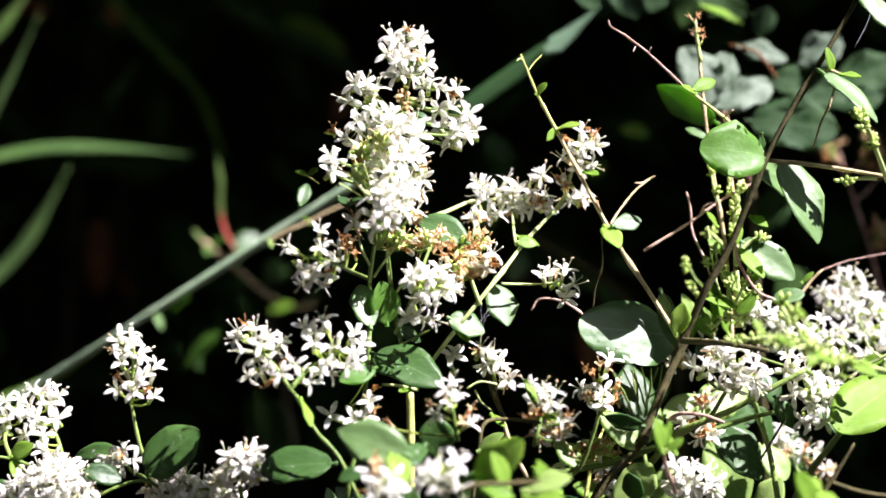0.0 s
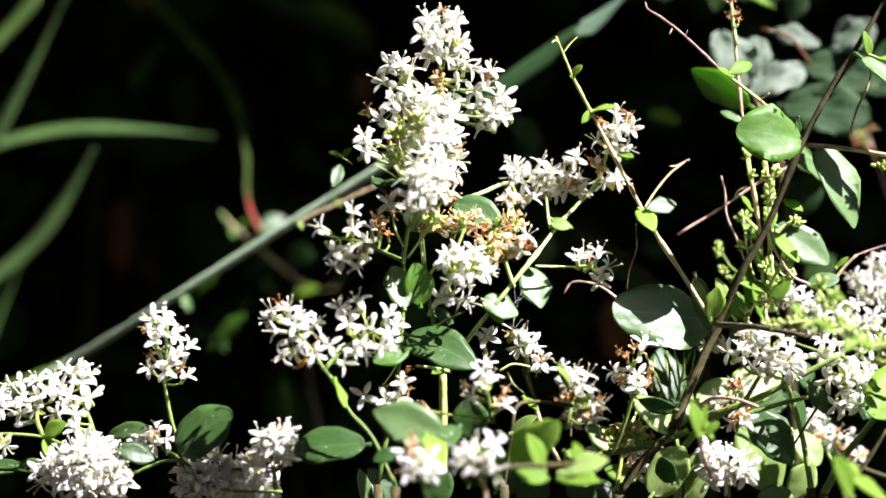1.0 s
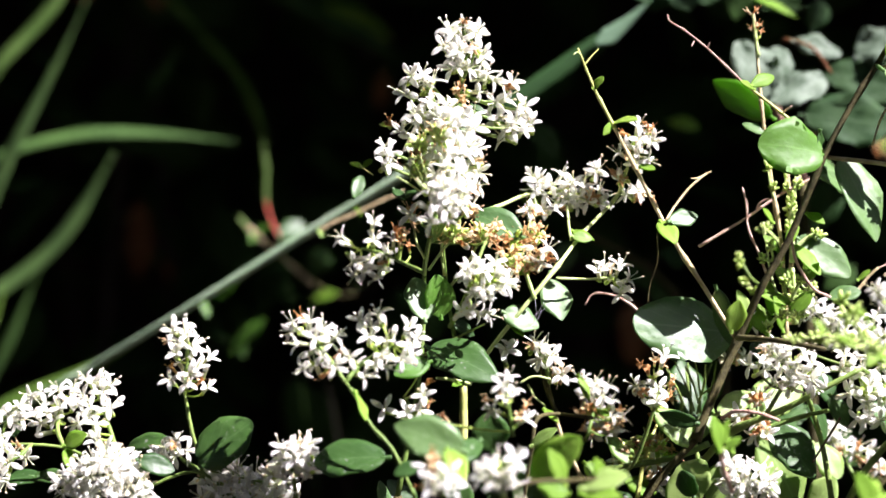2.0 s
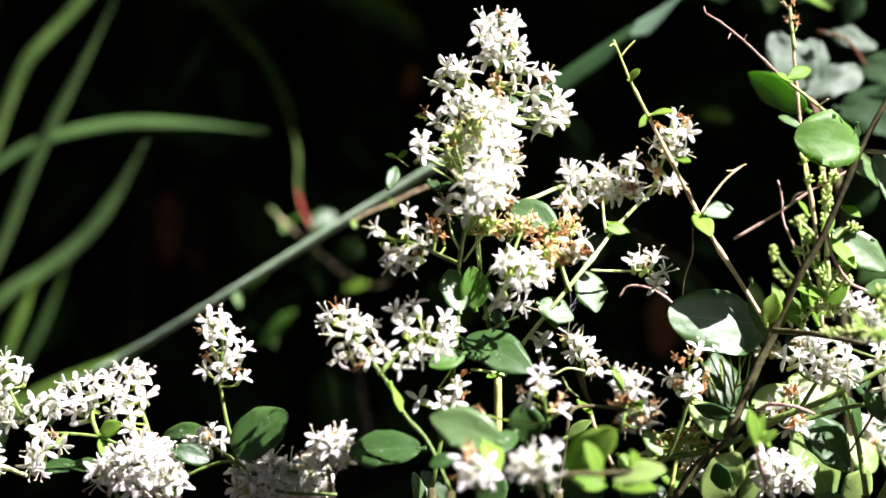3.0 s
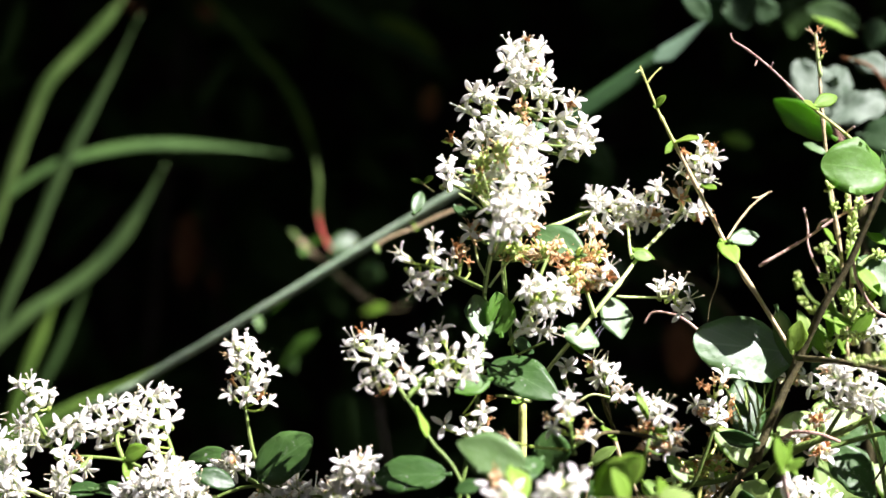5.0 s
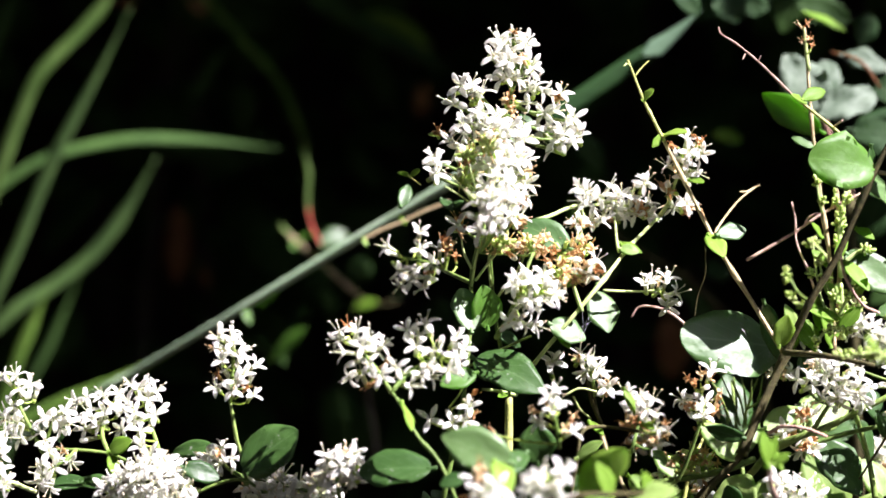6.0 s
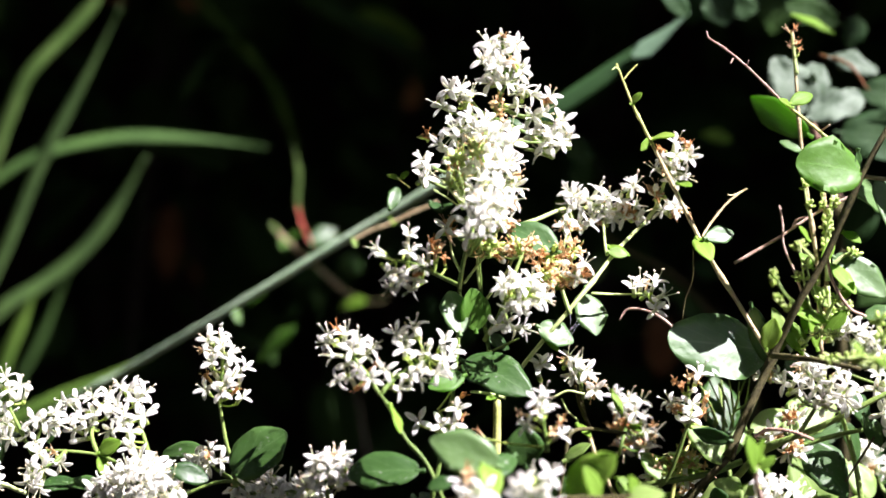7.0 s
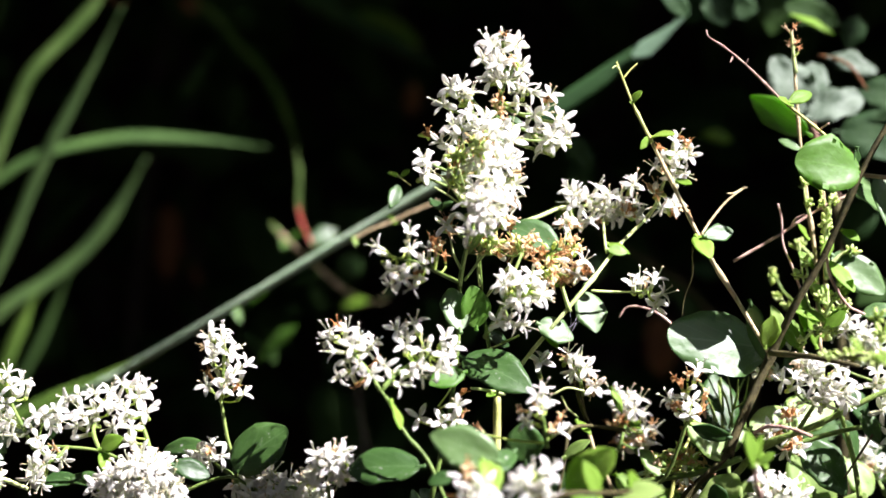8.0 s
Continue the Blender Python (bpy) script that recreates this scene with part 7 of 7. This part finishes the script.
leaf(branch, (0.1168, 0.1700, 0.0864), (0.1000, 0.1700, 0.0921), 0.01023, face=(0.2, -0.9, 0.1), mat=LEAF_BACK)
leaf(branch, (0.1304, 0.15, 0.0026), (0.1214, 0.15, -0.0044), 0.00887, face=(0, -0.8, 0.45), mat=LEAF_BACK)

branch = thing("broad_leaf_shoot", (0.0939, 0.3, -0.0137), "dim green leaves in deep shade behind the shrub", "shrub branch", "dusty shoots behind", "")
rooted(branch, (0.1091, 0.3, -0.0312), (0.112, 0.35, -0.53), 0.003, 0.001)
stem(branch, "stem", [(0.1091, 0.3, -0.0312), (0.0831, 0.3, -0.0005), (0.0569, 0.3, 0.0149), (0.0439, 0.3, 0.0259)], 0.00131, 0.00065, BARK)
leaf(branch, (0.0353, 0.3, 0.0565), (0.044, 0.3, 0.0434), 0.01308, mat=LEAF_BACK)
leaf(branch, (0.0878, 0.3, 0.0585), (0.0988, 0.3, 0.0562), 0.00785, mat=LEAF_YOUNG)
leaf(branch, (0.0418, 0.3, 0.0368), (0.0374, 0.3, 0.0456), 0.0109, mat=LEAF_BACK)
leaf(branch, (0.0787, 0.3, -0.0005), (0.0874, 0.3, -0.0137), 0.0109, mat=LEAF_BACK)
leaf(branch, (0.094, 0.3, 0.0038), (0.0831, 0.3, 0.0082), 0.0109, mat=LEAF_BACK)
leaf(branch, (0.0493, 0.3, 0.0106), (0.0448, 0.3, -0.0003), 0.00785, mat=LEAF_PALE)
leaf(branch, (0.0746, 0.3, 0.041), (0.0812, 0.3, 0.0454), 0.00872, mat=LEAF_YOUNG)
leaf(branch, (0.0678, 0.3, 0.0039), (0.0809, 0.3, -0.0049), 0.0109, mat=LEAF_BACK)
leaf(branch, (0.0373, 0.3, 0.0215), (0.033, 0.3, 0.0325), 0.00872, mat=LEAF_YOUNG)
leaf(branch, (0, 0.3, -0.0132), (-0.0088, 0.3, -0.0262), 0.01308, mat=LEAF_BACK)
leaf(branch, (-0.0767, 0.8000, 0.1653), (-0.0364, 0.8000, 0.1445), 0.01839, mat=LEAF_YOUNG)

branch = thing("dry_flower_head", (0.1625, 0.2, 0.0105), "withered brown flower heads hanging in shade", "flower head", "", "")
flower_cluster(branch, [(0.1662, 0.2, -0.0049), (0.1625, 0.2, 0.0105), (0.1513, 0.2, 0.045)], tufts=[((0.1493, 0.2, 0.0446), 0.00286, 0.00554, "wwwwwww"), ((0.1628, 0.2, 0.045), 0.00286, 0.00668, "wwwwww"), ((0.166, 0.2, 0.0162), 0.00286, 0.00668, "wwwwwwww"), ((0.1669, 0.2, 0.0373), 0.0021, 0.00477, "wwww")], seed=60, mat=BARK_RED, size=1.2)

branch = thing("dead_leaf", (-0.0595, 0.9000, 0.1620), "reddish brown dead leaf hanging in shade", "dead leaf", "dead leaves", "")
leaf(branch, (-0.0595, 0.9000, 0.1620), (-0.0440, 0.9000, 0.1461), 0.01713, bend=0.3, cup=0.3, mat=DEAD_LEAF)

branch = thing("dead_leaf", (-0.0455, 0.9200, 0.1335), "narrow brown dead leaf hanging in shade", "dead leaf", "dead leaves", "")
leaf(branch, (-0.0455, 0.9200, 0.1335), (-0.0479, 0.9200, 0.1121), 0.01158, bend=0.3, cup=0.3, mat=DEAD_LEAF)

branch = thing("dead_leaf", (-0.2348, 0.7500, 0.1686), "pinkish brown dead leaf hanging in shade", "dead leaf", "dead leaves", "")
leaf(branch, (-0.2348, 0.7500, 0.1686), (-0.2158, 0.7500, 0.1595), 0.01768, bend=0.3, cup=0.3, mat=DEAD_LEAF)

branch = thing("dead_leaf", (-0.1896, 0.8000, 0.1726), "small brown dead leaf hanging in shade", "dead leaf", "dead leaves", "")
leaf(branch, (-0.1896, 0.8000, 0.1726), (-0.1809, 0.8000, 0.1627), 0.01061, bend=0.3, cup=0.3, mat=DEAD_LEAF)

branch = thing("dead_leaf", (-0.2162, 0.9500, 0.0450), "long brown dead leaf hanging in deep shade", "dead leaf", "dead leaves", "")
leaf(branch, (-0.2162, 0.9500, 0.0450), (-0.2170, 0.9500, -0.0064), 0.01814, bend=0.3, cup=0.3, mat=DEAD_LEAF)

branch = thing("dead_leaf", (-0.1997, 0.9500, 0.0045), "small brown dead leaf hanging in shade", "dead leaf", "dead leaves", "")
leaf(branch, (-0.1997, 0.9500, 0.0045), (-0.1943, 0.9500, -0.0105), 0.00710, bend=0.3, cup=0.3, mat=DEAD_LEAF)

branch = thing("dead_leaf", (0.1045, 0.7000, -0.0187), "broad rust brown dead leaf hanging in shade", "dead leaf", "dead leaves", "")
leaf(branch, (0.1045, 0.7000, -0.0187), (0.1072, 0.7000, -0.0538), 0.02024, bend=0.3, cup=0.3, mat=DEAD_LEAF)

branch = thing("spider_thread", (0.121, 0, 0.0664), "single pale spider thread", "spider web", "", "")
stem(branch, "thread", [(0.1214, 0, 0.0684), (0.1196, 0, 0.0622), (0.1164, 0, 0.0561)], 7e-05, 5e-05, WEB)

branch = thing("spider_web", (0.0247, -0.012, -0.0085), "small grey spider web between stem and leaf", "spider web", "", "")
stem(branch, "thread", [(0.0231, -0.014, -0.0112), (0.0252, -0.013, -0.0091), (0.0269, -0.012, -0.0065)], 2e-05, 2e-05, WEB)
stem(branch, "thread", [(0.0236, -0.014, -0.0125), (0.0252, -0.013, -0.0107), (0.0263, -0.012, -0.0085)], 2e-05, 2e-05, WEB)
stem(branch, "thread", [(0.0223, -0.014, -0.0101), (0.025, -0.013, -0.0093), (0.0271, -0.012, -0.008)], 2e-05, 2e-05, WEB)
stem(branch, "thread", [(0.0247, -0.014, -0.0058), (0.025, -0.013, -0.0094), (0.0247, -0.012, -0.0125)], 2e-05, 2e-05, WEB)

# ---- thicket and the added wood that shades it ----
trng = random.Random(70)
thicket_stems = []
for k in range(26):
    x, y = trng.uniform(-1.0, 1.0), trng.uniform(1.0, 1.3)
    lean = trng.uniform(-0.15, 0.15)
    thicket_stems.append(([(x, y, -0.6), (x + lean * 0.4, y - 0.03, 0.0), (x + lean, y + trng.uniform(-0.1, 0.05), 0.85)], trng.uniform(0.003, 0.006)))
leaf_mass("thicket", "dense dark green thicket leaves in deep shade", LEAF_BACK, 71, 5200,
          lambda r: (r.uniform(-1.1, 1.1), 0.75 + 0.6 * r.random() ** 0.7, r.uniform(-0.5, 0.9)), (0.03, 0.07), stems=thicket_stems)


def crown_spot(r):
    # unseen leaves added overhead for shade; open towards the sun above the shrub, with a gap over the grass
    while True:
        x, y, z = r.uniform(-1.9, 1.9), r.uniform(-0.3, 2.2), r.uniform(0.55, 0.95)
        k = (z - 0.55) / SUN.z
        u, v = x - k * SUN.x, y - k * SUN.y
        if v < 0.05 or (-0.4 < u < 0.43 and v < 0.2):
            continue
        if ((u - 0.19) / 0.21) ** 2 + ((v - 0.22) / 0.15) ** 2 < 1:
            continue
        return x, y, z


def wood_spot(r):
    # unseen foliage added on all sides to block sky light, open towards the sun
    while True:
        d = Vector((r.gauss(0, 1), r.gauss(0, 1), r.gauss(0, 1))).normalized()
        if d.z < -0.12 or d.dot(SUN) > 0.965 or d.y > 0.8:
            continue
        return d * r.uniform(2.2, 3.0)


# tree out of view, added only to keep sun off the background
tree = thing("tree", (0.75, 1.35, -0.4), "unseen shade tree added with a low dense crown behind the shrub", "tree")
stem(tree, "trunk", [(0.75, 1.35, -0.6), (0.76, 1.36, 0.2), (0.72, 1.34, 0.9)], 0.07, 0.045, BARK)
for tip in ((-1.2, 0.6, 0.8), (-0.4, 1.6, 0.85), (0.1, 0.5, 0.75), (1.4, 0.5, 0.8), (1.5, 1.7, 0.85), (0.8, 0.35, 0.8)):
    stem(tree, "limb", [(0.73, 1.34, 0.5), (0.73 + (tip[0] - 0.73) * 0.5, 1.34 + (tip[1] - 1.34) * 0.5, 0.74), tip], 0.028, 0.008, BARK)
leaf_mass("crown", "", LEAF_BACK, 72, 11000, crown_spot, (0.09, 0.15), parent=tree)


def shade_spray_spot(r):
    # an unseen drooping spray added at the crown's edge to shade the large dusty leaves from the sun
    z = r.uniform(0.46, 0.56)
    k = (z - 0.55) / SUN.z
    return r.uniform(0.43, 0.57) + k * SUN.x, r.uniform(-0.02, 0.07) + k * SUN.y, z


spray_stems = [([(0.8, 0.35, 0.8), (0.66, 0.16, 0.68), (0.5, 0.03, 0.52)], 0.003)]
leaf_mass("spray", "", LEAF_BACK, 74, 70, shade_spray_spot, (0.022, 0.032), stems=spray_stems, parent=tree)
# trunks and leaves out of view, added to close off the sky
wood_stems = []
for k in range(11):
    a = math.radians(135 + 26 * k)
    x, y = 2.7 * math.cos(a), 2.7 * math.sin(a)
    if Vector((x, y, 0)).normalized().dot(Vector((SUN.x, SUN.y, 0)).normalized()) < 0.8:
        wood_stems.append(([(x, y, -0.6), (x * 0.98, y * 0.98, 1.0), (x * 0.85, y * 0.85, 2.3)], 0.08))
leaf_mass("woodland_foliage", "unseen dark green leaves and trunks added all around to block sky light", LEAF_BACK, 73, 9000, wood_spot, (0.16, 0.28), stems=wood_stems)
